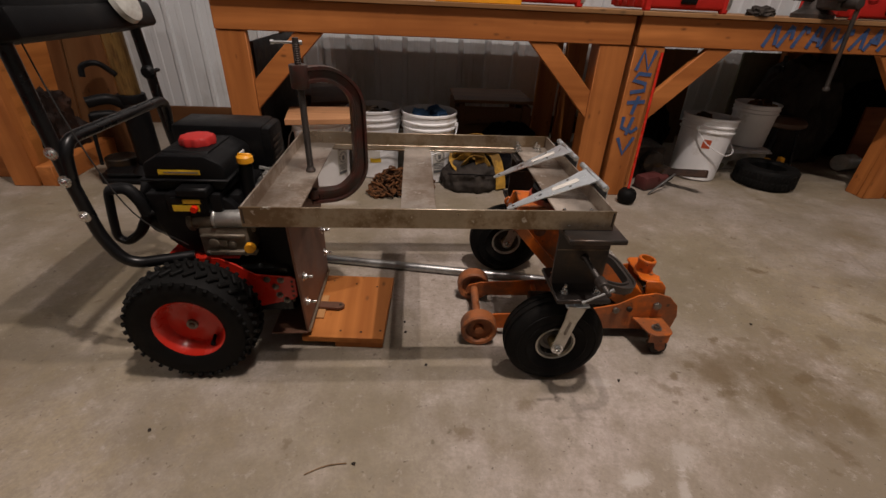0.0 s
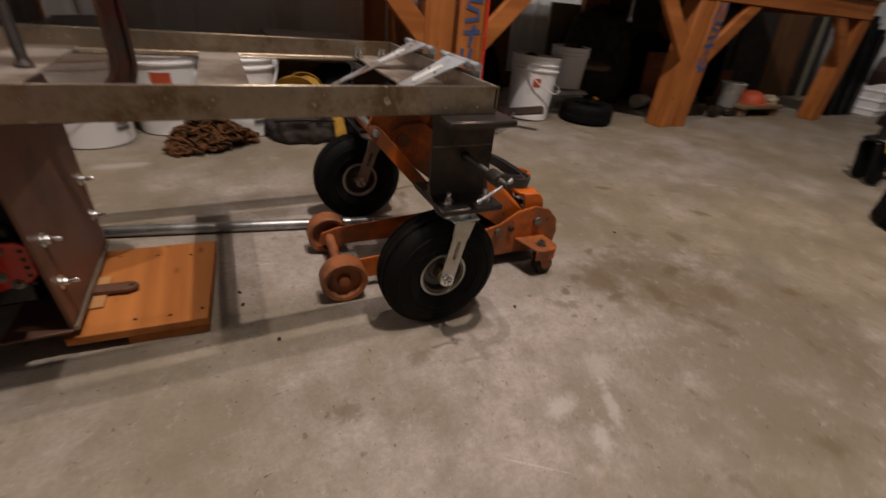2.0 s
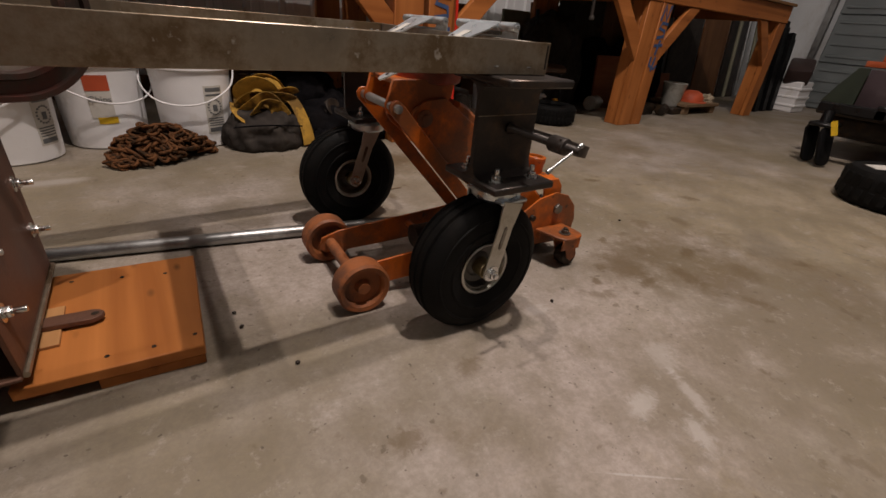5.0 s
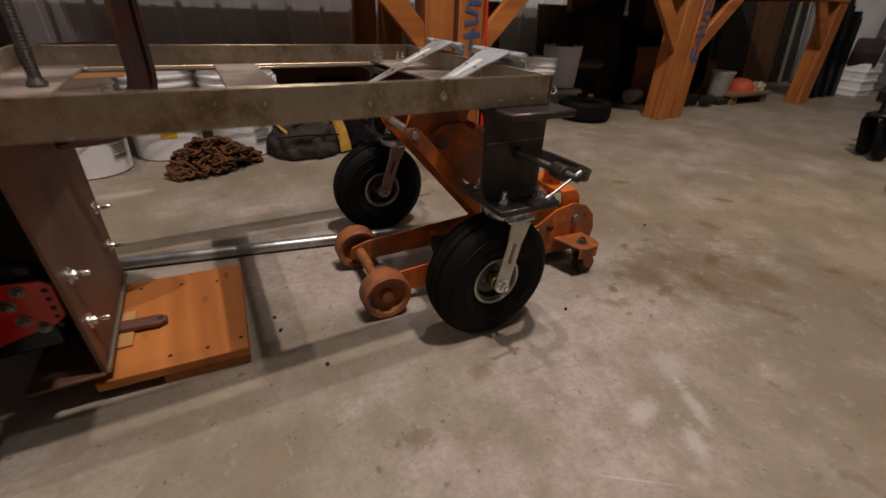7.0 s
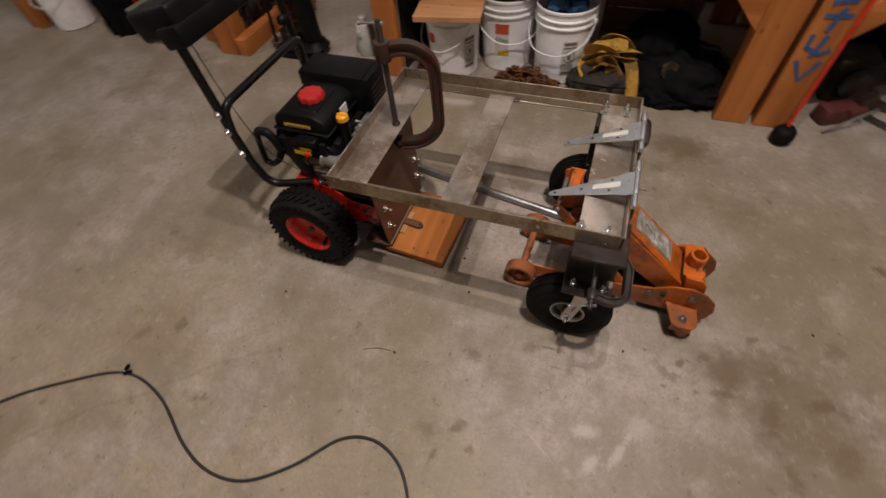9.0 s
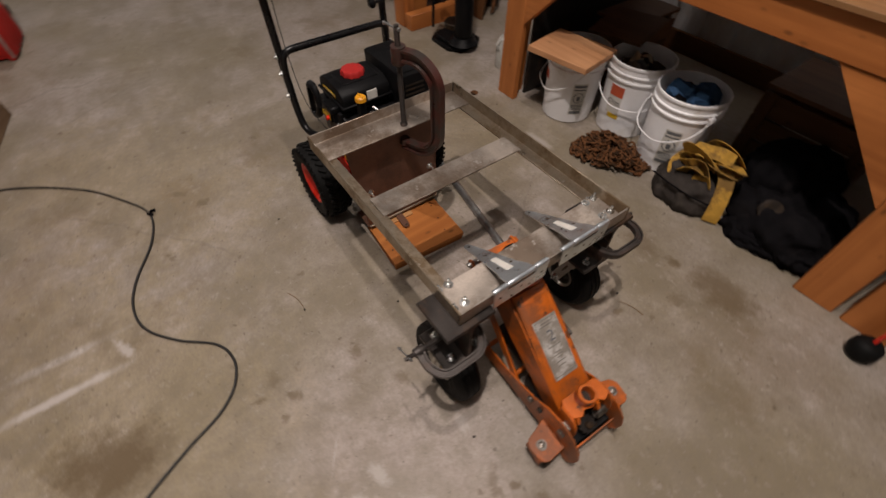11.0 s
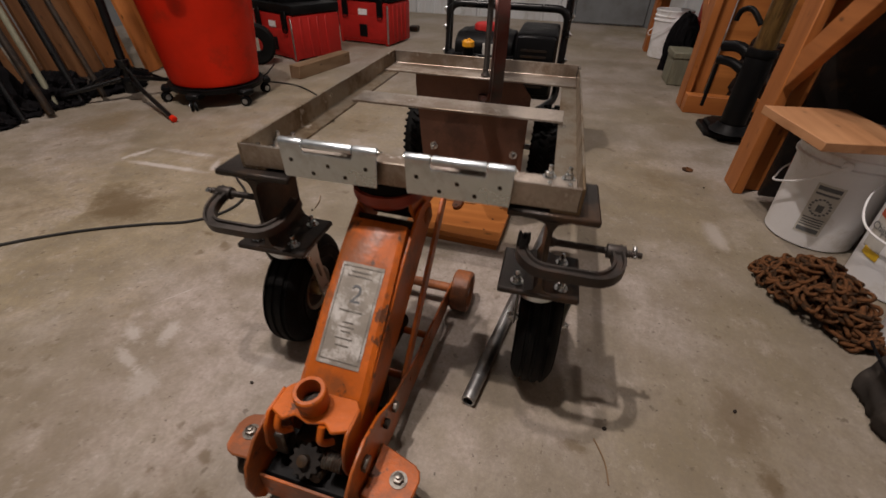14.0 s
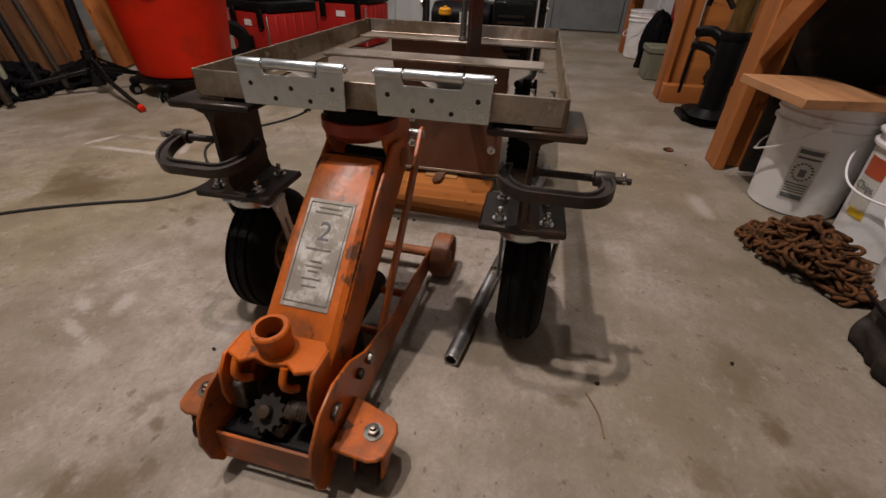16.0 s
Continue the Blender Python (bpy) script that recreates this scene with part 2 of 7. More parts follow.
# chalky scuffs and scratches: x, y, two radii, turn, strength
SCUFFS = [
    (-0.605, -0.03, 0.028, 0.30, 0, 0.9), (-0.44, -0.02, 0.028, 0.24, 0, 0.8), (-0.51, 0.2, 0.10, 0.024, 20, 0.7), (-0.52, -0.25, 0.10, 0.028, -20, 0.8), (-0.55, 2.42, 0.12, 0.05, 0, 0.5),
    (0.60, 0.838, 0.07, 0.05, 40, 0.4), (0.44, 0.774, 0.06, 0.035, 20, 0.55), (0.47, 0.68, 0.05, 0.03, 60, 0.55), (0.30, 0.69, 0.09, 0.003, -35, 0.6), (0.47, 1.09, 0.05, 0.03, 0, 0.4), (0.55, 0.74, 0.09, 0.02, 65, 0.5),
]
STAINS_AND_FALLOFF = [(*q, tone) for q, tone in ZONES] + [(x, y, r * (0.85 + 0.05 * (k * 7 % 9)), r * (0.45 + 0.06 * (k * 5 % 8)), 40 * k, 0.46 + 0.05 * (k * 3 % 8), BROWN) for k, (x, y, r) in enumerate(DRIPS)] + [(*q, PALE) for q in SCUFFS]
CONCRETE = concrete_mat()
ORANGEWOOD = {a: wood_mat("stained_fir", (0.47, 0.172, 0.047), a, 0.5) for a in (0, 1, 2)}
PALEWOOD = {a: wood_mat("bare_pine", (0.50, 0.27, 0.11), a, 0.65) for a in (0, 1, 2)}
OLDWOOD = {a: wood_mat("weathered_timber", (0.26, 0.18, 0.11), a, 0.8) for a in (0, 1, 2)}
BLOCKWOOD = wood_mat("orange_plank", (0.51, 0.195, 0.05), 1, 0.55)
REDWOOD = wood_mat("red_brown_plywood", (0.27, 0.09, 0.03), 0, 0.55)
DARKWOOD = {a: wood_mat("dark_board", (0.16, 0.075, 0.03), a, 0.6) for a in (0, 1, 2)}
STEEL = mat("bare_steel", (0.43, 0.365, 0.28), 0.40, 0.86, 0.4, 6, (0.19, 0.132, 0.076), 0.6, 160, 0.1, patch=6, rvary=0.16, chips=((0.58, 0.54, 0.48), 24, 0.63))
# tray steel again, with the light on its upward faces in the colour
LITSTEEL = mat("top_lit_steel", (0.46, 0.405, 0.35), 0.42, 0.80, 0.34, 7, (0.24, 0.18, 0.13), 0.55, 160, 0.1, patch=5, rvary=0.16, chips=((0.60, 0.56, 0.51), 20, 0.62))
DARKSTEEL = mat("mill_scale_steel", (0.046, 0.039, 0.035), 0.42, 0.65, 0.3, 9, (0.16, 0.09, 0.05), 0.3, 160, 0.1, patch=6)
RUSTSTEEL = mat("rusty_plate", (0.17, 0.085, 0.055), 0.55, 0.45, 0.3, 6, (0.07, 0.04, 0.03), 0.4, 140, 0.15, patch=4)
RUST = mat("chain_rust", (0.19, 0.082, 0.034), 0.85, 0.2, 0.55, 25, (0.04, 0.024, 0.014), 0.6, 300, 0.6, patch=18, spec=0.15)
ZINC = mat("zinc_plate", (0.70, 0.76, 0.80), 0.34, 0.95, 0.12, 14, (0.42, 0.43, 0.42), 0.3, 200, 0.04, patch=10)
FORKZINC = mat("dull_zinc_fork", (0.52, 0.51, 0.46), 0.36, 0.85, 0.2, 14, (0.30, 0.27, 0.21), 0.4, 200, 0.05, patch=9)
GALV = mat("galvanised_pipe", (0.42, 0.43, 0.43), 0.38, 0.9, 0.25, 12, (0.22, 0.2, 0.18), 0.4, 160, 0.06, patch=8)
BOLT = mat("bolt_zinc", (0.7, 0.71, 0.7), 0.25, 1.0, 0.15, 40, None, 0, 200, 0.03)
CAST = mat("clamp_iron", (0.055, 0.047, 0.042), 0.5, 0.55, 0.3, 16, (0.09, 0.05, 0.035), 0.4, 180, 0.12, patch=7)
CLAMPRED = mat("worn_brown_paint", (0.08, 0.024, 0.018), 0.36, 0.4, 0.35, 11, (0.045, 0.036, 0.03), 0.6, 160, 0.1, patch=7)
JACK = mat("orange_jack_paint", (0.55, 0.120, 0.008), 0.42, 0.0, 0.36, 7, (0.23, 0.07, 0.02), 0.62, 110, 0.14, patch=6, chips=((0.055, 0.032, 0.02), 22, 0.61))
JACKDIRT = mat("greasy_orange", (0.31, 0.10, 0.03), 0.6, 0.0, 0.3, 12, (0.13, 0.055, 0.03), 0.55, 120, 0.2, patch=10)
GREASE = mat("greasy_dark_iron", (0.03, 0.023, 0.018), 0.5, 0.3, 0.4, 20, (0.08, 0.045, 0.02), 0.4, 160, 0.3, patch=14, spec=0.25)
RUBBER = mat("tyre_rubber", (0.0055, 0.0054, 0.0052), 0.66, 0.0, 0.3, 14, (0.018, 0.0155, 0.013), 0.25, 150, 0.12, patch=9, spec=0.12)
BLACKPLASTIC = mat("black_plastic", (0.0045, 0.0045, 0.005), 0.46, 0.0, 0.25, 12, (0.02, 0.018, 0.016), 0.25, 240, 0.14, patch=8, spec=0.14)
BLACKPAINT = mat("black_gloss_tube", (0.005, 0.005, 0.0055), 0.32, 0.0, 0.2, 12, None, 0, 160, 0.03, coat=0.12, spec=0.3)
REDPAINT = mat("red_enamel", (0.58, 0.022, 0.009), 0.28, 0.0, 0.15, 10, (0.25, 0.02, 0.012), 0.2, 160, 0.04, patch=8, coat=0.3)
REDPLASTIC = mat("red_plastic", (0.68, 0.020, 0.003), 0.5, 0.0, 0.14, 6, (0.36, 0.024, 0.008), 0.3, 200, 0.05, patch=5, spec=0.2)
YELLOW = mat("amber_plastic", (0.75, 0.33, 0.012), 0.4, 0.0, 0.1, 20, None, 0, 200, 0.03)
LABELYELLOW = mat("warning_yellow", (0.72, 0.46, 0.02), 0.5, 0.0, 0.15, 40, (0.3, 0.2, 0.02), 0.2, 200, 0.02, patch=30)
WHITEPLASTIC = mat("dirty_white_plastic", (0.88, 0.88, 0.89), 0.45, 0.0, 0.06, 6, (0.50, 0.45, 0.36), 0.28, 120, 0.05, patch=6)
ALU = mat("cast_aluminium", (0.5, 0.5, 0.48), 0.4, 0.9, 0.2, 24, (0.2, 0.19, 0.18), 0.4, 200, 0.2, patch=16)
WALLWHITE = mat("white_wall_sheet", (0.70, 0.73, 0.75), 0.5, 0.1, 0.07, 3, (0.42, 0.40, 0.36), 0.3, 120, 0.03, patch=2, stretch=(1, 1, 0.4))
WALLGREY = mat("grey_door_paint", (0.20, 0.215, 0.225), 0.5, 0.0, 0.12, 4, (0.13, 0.13, 0.13), 0.3, 120, 0.03, patch=3)
DOORBLUE = mat("garage_door_steel", (0.19, 0.215, 0.22), 0.5, 0.2, 0.12, 3, (0.18, 0.19, 0.2), 0.3, 120, 0.03, patch=2)
CEILMAT = mat("bounce_ceiling_sheet", (0.72, 0.71, 0.69), 0.6, 0.0, 0.1, 2, (0.3, 0.28, 0.25), 0.3, 100, 0.03)
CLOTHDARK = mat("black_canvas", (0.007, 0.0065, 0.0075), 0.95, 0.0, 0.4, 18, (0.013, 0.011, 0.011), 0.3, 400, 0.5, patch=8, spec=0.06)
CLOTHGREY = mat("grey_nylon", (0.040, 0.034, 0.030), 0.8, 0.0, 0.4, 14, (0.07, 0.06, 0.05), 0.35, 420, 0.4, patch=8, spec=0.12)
STRAP = mat("yellow_webbing", (0.55, 0.315, 0.055), 0.85, 0.0, 0.35, 16, (0.16, 0.095, 0.035), 0.55, 500, 0.5, patch=9, spec=0.15)
BLUERAG = mat("blue_cloth", (0.045, 0.10, 0.20), 0.95, 0.0, 0.35, 18, (0.08, 0.13, 0.2), 0.3, 300, 0.5, patch=9, spec=0.1)
BLUEPAINT = mat("blue_spray", (0.04, 0.085, 0.21), 0.7, 0.0, 0.3, 25, (0.12, 0.09, 0.09), 0.3, 200, 0.1, patch=25)
PAPER = mat("label_paper", (0.62, 0.60, 0.55), 0.6, 0.0, 0.1, 20, (0.4, 0.36, 0.3), 0.3, 200, 0.03, patch=12)
REDORANGE = mat("orange_label", (0.50, 0.085, 0.03), 0.55, 0.0, 0.12, 20, None, 0, 200, 0.02)
INKGREY = mat("label_ink", (0.13, 0.135, 0.14), 0.6, 0.0, 0.2, 40, None, 0, 200, 0.0)
DECAL = mat("worn_decal", (0.30, 0.27, 0.23), 0.5, 0.2, 0.2, 22, (0.66, 0.64, 0.61), 0.5, 200, 0.05, patch=19, chips=((0.34, 0.12, 0.05), 34, 0.68))
CABLE = mat("black_cord", (0.018, 0.017, 0.016), 0.6, 0.0, 0.3, 30, None, 0, 200, 0.1)
MOWERORANGE = mat("mower_orange", (0.42, 0.09, 0.03), 0.4, 0.0, 0.15, 8, (0.2, 0.06, 0.03), 0.3, 140, 0.05, patch=6)
GLASSY = mat("clear_jar_plastic", (0.5, 0.5, 0.46), 0.2, 0.0, 0.2, 20, (0.3, 0.28, 0.24), 0.4, 100, 0.05, patch=16)
OLIVE = mat("khaki_sheet", (0.22, 0.215, 0.15), 0.6, 0.1, 0.2, 5, (0.12, 0.11, 0.08), 0.35, 120, 0.05, patch=4, stretch=(3, 3, 0.6))
BEIGE = mat("beige_plastic", (0.5, 0.42, 0.3), 0.55, 0.0, 0.15, 12, None, 0, 200, 0.05)
CASERED = mat("dark_red_plastic", (0.43, 0.018, 0.014), 0.5, 0.0, 0.14, 6, (0.25, 0.014, 0.01), 0.3, 200, 0.05, patch=5, spec=0.25)
DIRTYBOLT = mat("dull_bolt_steel", (0.24, 0.225, 0.20), 0.42, 0.9, 0.3, 40, (0.09, 0.06, 0.04), 0.45, 200, 0.1, patch=30)
FADEDINK = mat("faded_ink", (0.17, 0.155, 0.135), 0.6, 0.0, 0.2, 40, (0.36, 0.33, 0.29), 0.4, 200, 0.0, patch=40)


# ---------------------------------------------------------------- mesh helpers
def root_of(ob):
    while ob.parent:
        ob = ob.parent
    return ob


def thing(name, label, category, at=(0, 0, 0), group="", kind=""):
    ob = new(name)
    ob.location = at
    ob.empty_display_size = 0.1
    return tagged(ob, label, category, group, kind)


def part(name, bm, material, parent=None, label="", sharp=38):
    """Links a bmesh, given in world places, as one mesh object under its thing or part."""
    me = bpy.data.meshes.new(name)
    if parent:
        off = root_of(parent).location
        bmesh.ops.translate(bm, verts=bm.verts, vec=(-off[0], -off[1], -off[2]))
    bmesh.ops.recalc_face_normals(bm, faces=bm.faces)
    bm.to_mesh(me)
    bm.free()
    me.materials.append(material)
    me.shade_smooth()
    me.set_sharp_from_angle(angle=radians(sharp))
    ob = new(name, me)
    if parent:
        ob.parent = parent
    if label:
        ob["label"] = label
    return ob


def solid(name, bm, material, label, category, group="", kind="", at=None, sharp=38):
    """A thing that is one mesh, with its origin at the middle of its base."""
    if at is None:
        xs = [v.co for v in bm.verts]
        at = ((min(c.x for c in xs) + max(c.x for c in xs)) / 2, (min(c.y for c in xs) + max(c.y for c in xs)) / 2, min(c.z for c in xs))
    bmesh.ops.translate(bm, verts=bm.verts, vec=(-at[0], -at[1], -at[2]))
    ob = part(name, bm, material, None, "", sharp)
    ob.location = at
    return tagged(ob, label, category, group, kind)


def shifted(before, dx, dy):
    """Sets down everything built since the list was taken, moved as one group."""
    for ob in scene.objects:
        if ob.parent is None and ob.name not in before:
            ob.location.x += dx
            ob.location.y += dy


def join(*bms):
    out = bms[0]
    for b in bms[1:]:
        me = bpy.data.meshes.new("tmp")
        b.to_mesh(me)
        b.free()
        out.from_mesh(me)
        bpy.data.meshes.remove(me)
    return out


def moved(bm, m):
    bmesh.ops.transform(bm, matrix=m, verts=bm.verts)
    return bm


def bevel(bm, w, seg=1):
    if w:
        es = [e for e in bm.edges if len(e.link_faces) == 2 and e.calc_face_angle(0) > 0.6]
        bmesh.ops.bevel(bm, geom=es, offset=w, segments=seg, profile=0.5, affect="EDGES", clamp_overlap=True)
    return bm


def box(x0, x1, y0, y1, z0, z1, w=0.002, seg=1):
    bm = bmesh.new()
    bmesh.ops.create_cube(bm, size=1)
    for v in bm.verts:
        v.co = (x0 if v.co.x < 0 else x1, y0 if v.co.y < 0 else y1, z0 if v.co.z < 0 else z1)
    return bevel(bm, w, seg)


def rod(p0, p1, r, r2=None, n=20, w=0.0):
    p0, p1 = Vector(p0), Vector(p1)
    d = p1 - p0
    bm = bmesh.new()
    bmesh.ops.create_cone(bm, cap_ends=True, segments=n, radius1=r, radius2=r if r2 is None else r2, depth=d.length)
    if w:
        es = [e for e in bm.edges if e.calc_face_angle(0) > 0.9]
        bmesh.ops.bevel(bm, geom=es, offset=w, segments=2, profile=0.5, affect="EDGES", clamp_overlap=True)
    return moved(bm, Matrix.Translation((p0 + p1) / 2) @ d.to_track_quat("Z", "Y").to_matrix().to_4x4())


def lathe(profile, origin, axis=(0, 0, 1), n=32, closed=False):
    """Turns a profile of (radius, height) about an axis."""
    bm = bmesh.new()
    rings = []
    for r, h in profile:
        if r < 1e-5:
            rings.append([bm.verts.new((0, 0, h))])
        else:
            rings.append([bm.verts.new((r * math.cos(2 * math.pi * k / n), r * math.sin(2 * math.pi * k / n), h)) for k in range(n)])
    pairs = list(zip(rings, rings[1:])) + ([(rings[-1], rings[0])] if closed else [])
    for a, b in pairs:
        for k in range(n):
            j = (k + 1) % n
            if len(a) == 1 and len(b) == 1:
                continue
            if len(a) == 1:
                bm.faces.new((a[0], b[k], b[j]))
            elif len(b) == 1:
                bm.faces.new((a[k], a[j], b[0]))
            else:
                bm.faces.new((a[k], a[j], b[j], b[k]))
    return moved(bm, Matrix.Translation(origin) @ Vector(axis).to_track_quat("Z", "Y").to_matrix().to_4x4())


def prism(poly, plane, c0, c1, w=0.0, seg=1):
    """A flat outline given in a plane ('xy', 'xz' or 'yz'), thickened from c0 to c1 across it."""
    bm = bmesh.new()

    def at(a, b, c):
        return {"xy": (a, b, c), "xz": (a, c, b), "yz": (c, a, b)}[plane]
    lo = [bm.verts.new(at(a, b, c0)) for a, b in poly]
    hi = [bm.verts.new(at(a, b, c1)) for a, b in poly]
    bm.faces.new(lo)
    bm.faces.new(hi[::-1])
    for k in range(len(poly)):
        j = (k + 1) % len(poly)
        bm.faces.new((lo[k], hi[k], hi[j], lo[j]))
    bmesh.ops.recalc_face_normals(bm, faces=bm.faces)
    return bevel(bm, w, seg)


def rounded(pts, r, n=5):
    """A path with its corners rounded to radius r."""
    pts = [Vector(p) for p in pts]
    out = [pts[0]]
    for a, b, c in zip(pts, pts[1:], pts[2:]):
        u, v = (a - b), (c - b)
        d = min(r, u.length * 0.48, v.length * 0.48)
        p, q = b + u.normalized() * d, b + v.normalized() * d
        for k in range(n + 1):
            t = k / n
            out.append(p * (1 - t) ** 2 + b * 2 * t * (1 - t) + q * t * t)
    return out + [pts[-1]]


def smooth(pts, n=6, closed=False):
    """Catmull-Rom through the points."""
    pts = [Vector(p) for p in pts]
    m = len(pts)
    out = []
    for k in range(m if closed else m - 1):
        p0 = pts[(k - 1) % m] if closed or k else pts[0]
        p1, p2 = pts[k], pts[(k + 1) % m]
        p3 = pts[(k + 2) % m] if closed or k + 2 < m else pts[-1]
        for i in range(n):
            t = i / n
            out.append(0.5 * (2 * p1 + (p2 - p0) * t + (2 * p0 - 5 * p1 + 4 * p2 - p3) * t * t + (3 * p1 - p0 - 3 * p2 + p3) * t ** 3))
    return out if closed else out + [pts[-1]]


def sweep(path, section, closed=False, up=None):
    """Sweeps a flat section (list of (a, b)) along a path."""
    path = [Vector(p) for p in path]
    m = len(path)
    bm = bmesh.new()
    rings = []
    nrm = None
    for k in range(m):
        if closed:
            d = path[(k + 1) % m] - path[k - 1]
        else:
            d = path[min(k + 1, m - 1)] - path[max(k - 1, 0)]
        d.normalize()
        if up is not None:
            nrm = Vector(up) - d * d.dot(Vector(up))
        elif nrm is None:
            nrm = d.orthogonal()
        else:
            nrm = nrm - d * d.dot(nrm)
        nrm.normalize()
        bi = d.cross(nrm)
        rings.append([bm.verts.new(path[k] + nrm * a + bi * b) for a, b in section])
    s = len(section)
    for k in range(m if closed else m - 1):
        a, b = rings[k], rings[(k + 1) % m]
        for i in range(s):
            j = (i + 1) % s
            bm.faces.new((a[i], a[j], b[j], b[i]))
    if not closed:
        bm.faces.new(rings[0][::-1])
        bm.faces.new(rings[-1])
    return bm


def circle(r, n=12):
    return [(r * math.cos(2 * math.pi * k / n), r * math.sin(2 * math.pi * k / n)) for k in range(n)]


def tube(path, r, n=12, closed=False):
    return sweep(path, circle(r, n), closed)


def hexbolt(p, axis=(0, 0, 1), r=0.009, h=0.007, shank=0.0, washer=True):
    """A bolt's head or nut on a washer, with a bit of thread standing out."""
    p, a = Vector(p), Vector(axis).normalized()
    bms = []
    if washer:
        bms.append(rod(p, p + a * 0.002, r * 1.55, n=16))
        p = p + a * 0.002
    bms.append(rod(p, p + a * h, r, n=6, w=0.0008))
    if shank:
        bms.append(rod(p + a * h, p + a * (h + shank), r * 0.52, n=10, w=0.0008))
    return join(*bms)


def rough_up(bm, amount, scale, seed=0.0):
    """Pushes vertices about by noise."""
    for v in bm.verts:
        v.co += noise.noise_vector(v.co * scale + Vector((seed, seed * 1.7, -seed))) * amount
    return bm

# ---------------------------------------------------------------- the shop's shell
X0, X1, Y0, Y1, CEIL = -5.95, 7.0, -3.2, 4.05, 5.0
floor_bm = box(X0 - 0.2, X1 + 0.2, Y0 - 0.2, Y1 + 0.2, -0.15, 0.0, 0)
floor_ob = part("floor", floor_bm, CONCRETE)
tagged(floor_ob, "worn grey concrete slab floor with oil stains", "floor", kind="structure")


def ribbed(width, height, pitch=0.229, rib=0.02):
    """A vertical sheet of ribbed wall metal, standing in the xz plane and facing -y."""
    line = []
    x = 0.0
    while x < width - 1e-4:
        line += [(x, 0), (x + 0.012, -rib), (x + 0.04, -rib), (x + 0.052, 0), (x + pitch * 0.45, 0), (x + pitch * 0.47, -0.004), (x + pitch * 0.6, -0.004), (x + pitch * 0.62, 0)]
        x += pitch
    line.append((width, 0))
    return prism(line + [(width, 0.012), (0, 0.012)], "xy", 0, height)


def clad(wall, length, m, material, height=CEIL, skip=()):
    """Sheets of wall metal side by side, as parts of a wall."""
    sheet = None
    n = int(round(length / 0.916))
    for k in range(n):
        if k in skip:
            continue
        if sheet is None:
            ob = part("panel", ribbed(0.914, height), material, None)
            sheet = ob.data
        else:
            ob = new("panel", sheet)
        ob.parent = wall
        ob.matrix_basis = m @ pose(k * 0.916, 0, 0)


wall_n = tagged(part("wall_north", box(X0 - 0.2, X1 + 0.2, Y1 + 0.015, Y1 + 0.17, 0.0, CEIL, 0), WALLWHITE), "white ribbed sheet metal wall behind the workbenches", "wall", kind="structure")
clad(wall_n, X1 - X0, pose(X0, Y1, 0), WALLWHITE)
wall_w = tagged(part("wall_west", box(X0 - 0.17, X0 - 0.015, Y0 - 0.2, Y1 + 0.01, 0, CEIL, 0), WALLWHITE), "white ribbed sheet metal end wall of the shop", "wall", kind="structure")
clad(wall_w, Y1 - Y0, pose(X0, Y0, 0, 0, 0, 90), WALLWHITE)
tagged(part("wall_east", box(X1 + 0.015, X1 + 0.17, Y0 - 0.2, Y1 + 0.01, 0, CEIL, 0), WALLWHITE), "white sheet metal wall around the garage door", "wall", kind="structure")
# this wall stays out of view; its grey holds down bounce light
tagged(part("wall_south", box(X0, X1, Y0 - 0.17, Y0 - 0.015, 0, CEIL, 0), WALLGREY), "unseen plain grey sheet metal wall, toned to cut bounce light", "wall", kind="structure")
# unseen ceiling, kept pale so that it bounces fill light down
tagged(part("ceiling", box(X0 - 0.2, X1 + 0.2, Y0 - 0.2, Y1 + 0.2, CEIL, CEIL + 0.1, 0), CEILMAT), "pale unseen ceiling, toned to bounce fill light", "ceiling", kind="structure")
tagged(part("baseboard", box(X0, X1, Y1 - 0.045, Y1 - 0.022, 0.0, 0.14, 0.003), DARKWOOD[0]), "dark brown wooden skirt board along the wall", "baseboard", kind="structure")

# the grey walk-through door in the west wall
door = tagged(part("door_1", box(X0 + 0.022, X0 + 0.055, 1.85, 2.78, 0.02, 2.08, 0.004), WALLGREY), "plain dark grey painted steel door, closed", "door", kind="structure")
part("door_frame", join(box(X0 + 0.02, X0 + 0.075, 1.78, 1.845, 0, 2.14, 0.003), box(X0 + 0.02, X0 + 0.075, 2.785, 2.85, 0, 2.14, 0.003), box(X0 + 0.02, X0 + 0.075, 1.845, 2.785, 2.085, 2.14, 0.003)), WALLGREY, door)
part("door_handle", join(rod((X0 + 0.055, 1.93, 1.0), (X0 + 0.1, 1.93, 1.0), 0.012), rod((X0 + 0.1, 1.93, 1.0), (X0 + 0.1, 2.03, 1.0), 0.009)), ZINC, door, "steel lever handle")

# the sectional garage door in the east wall
gd = thing("door_2", "grey-blue sectional steel garage door, closed", "garage door", (X1, 1.4, 0), kind="structure")
for k in range(5):
    z = 0.01 + k * 0.53
    sec = box(X1 - 0.05, X1 + 0.01, -1.1, 2.85, z, z + 0.522, 0.006)
    sec = join(sec, *[box(X1 - 0.062, X1 - 0.045, -1.05, 2.80, z + dz, z + dz + 0.03, 0.004) for dz in (0.06, 0.19, 0.31, 0.43)])
    part("door_panel", sec, DOORBLUE, gd)
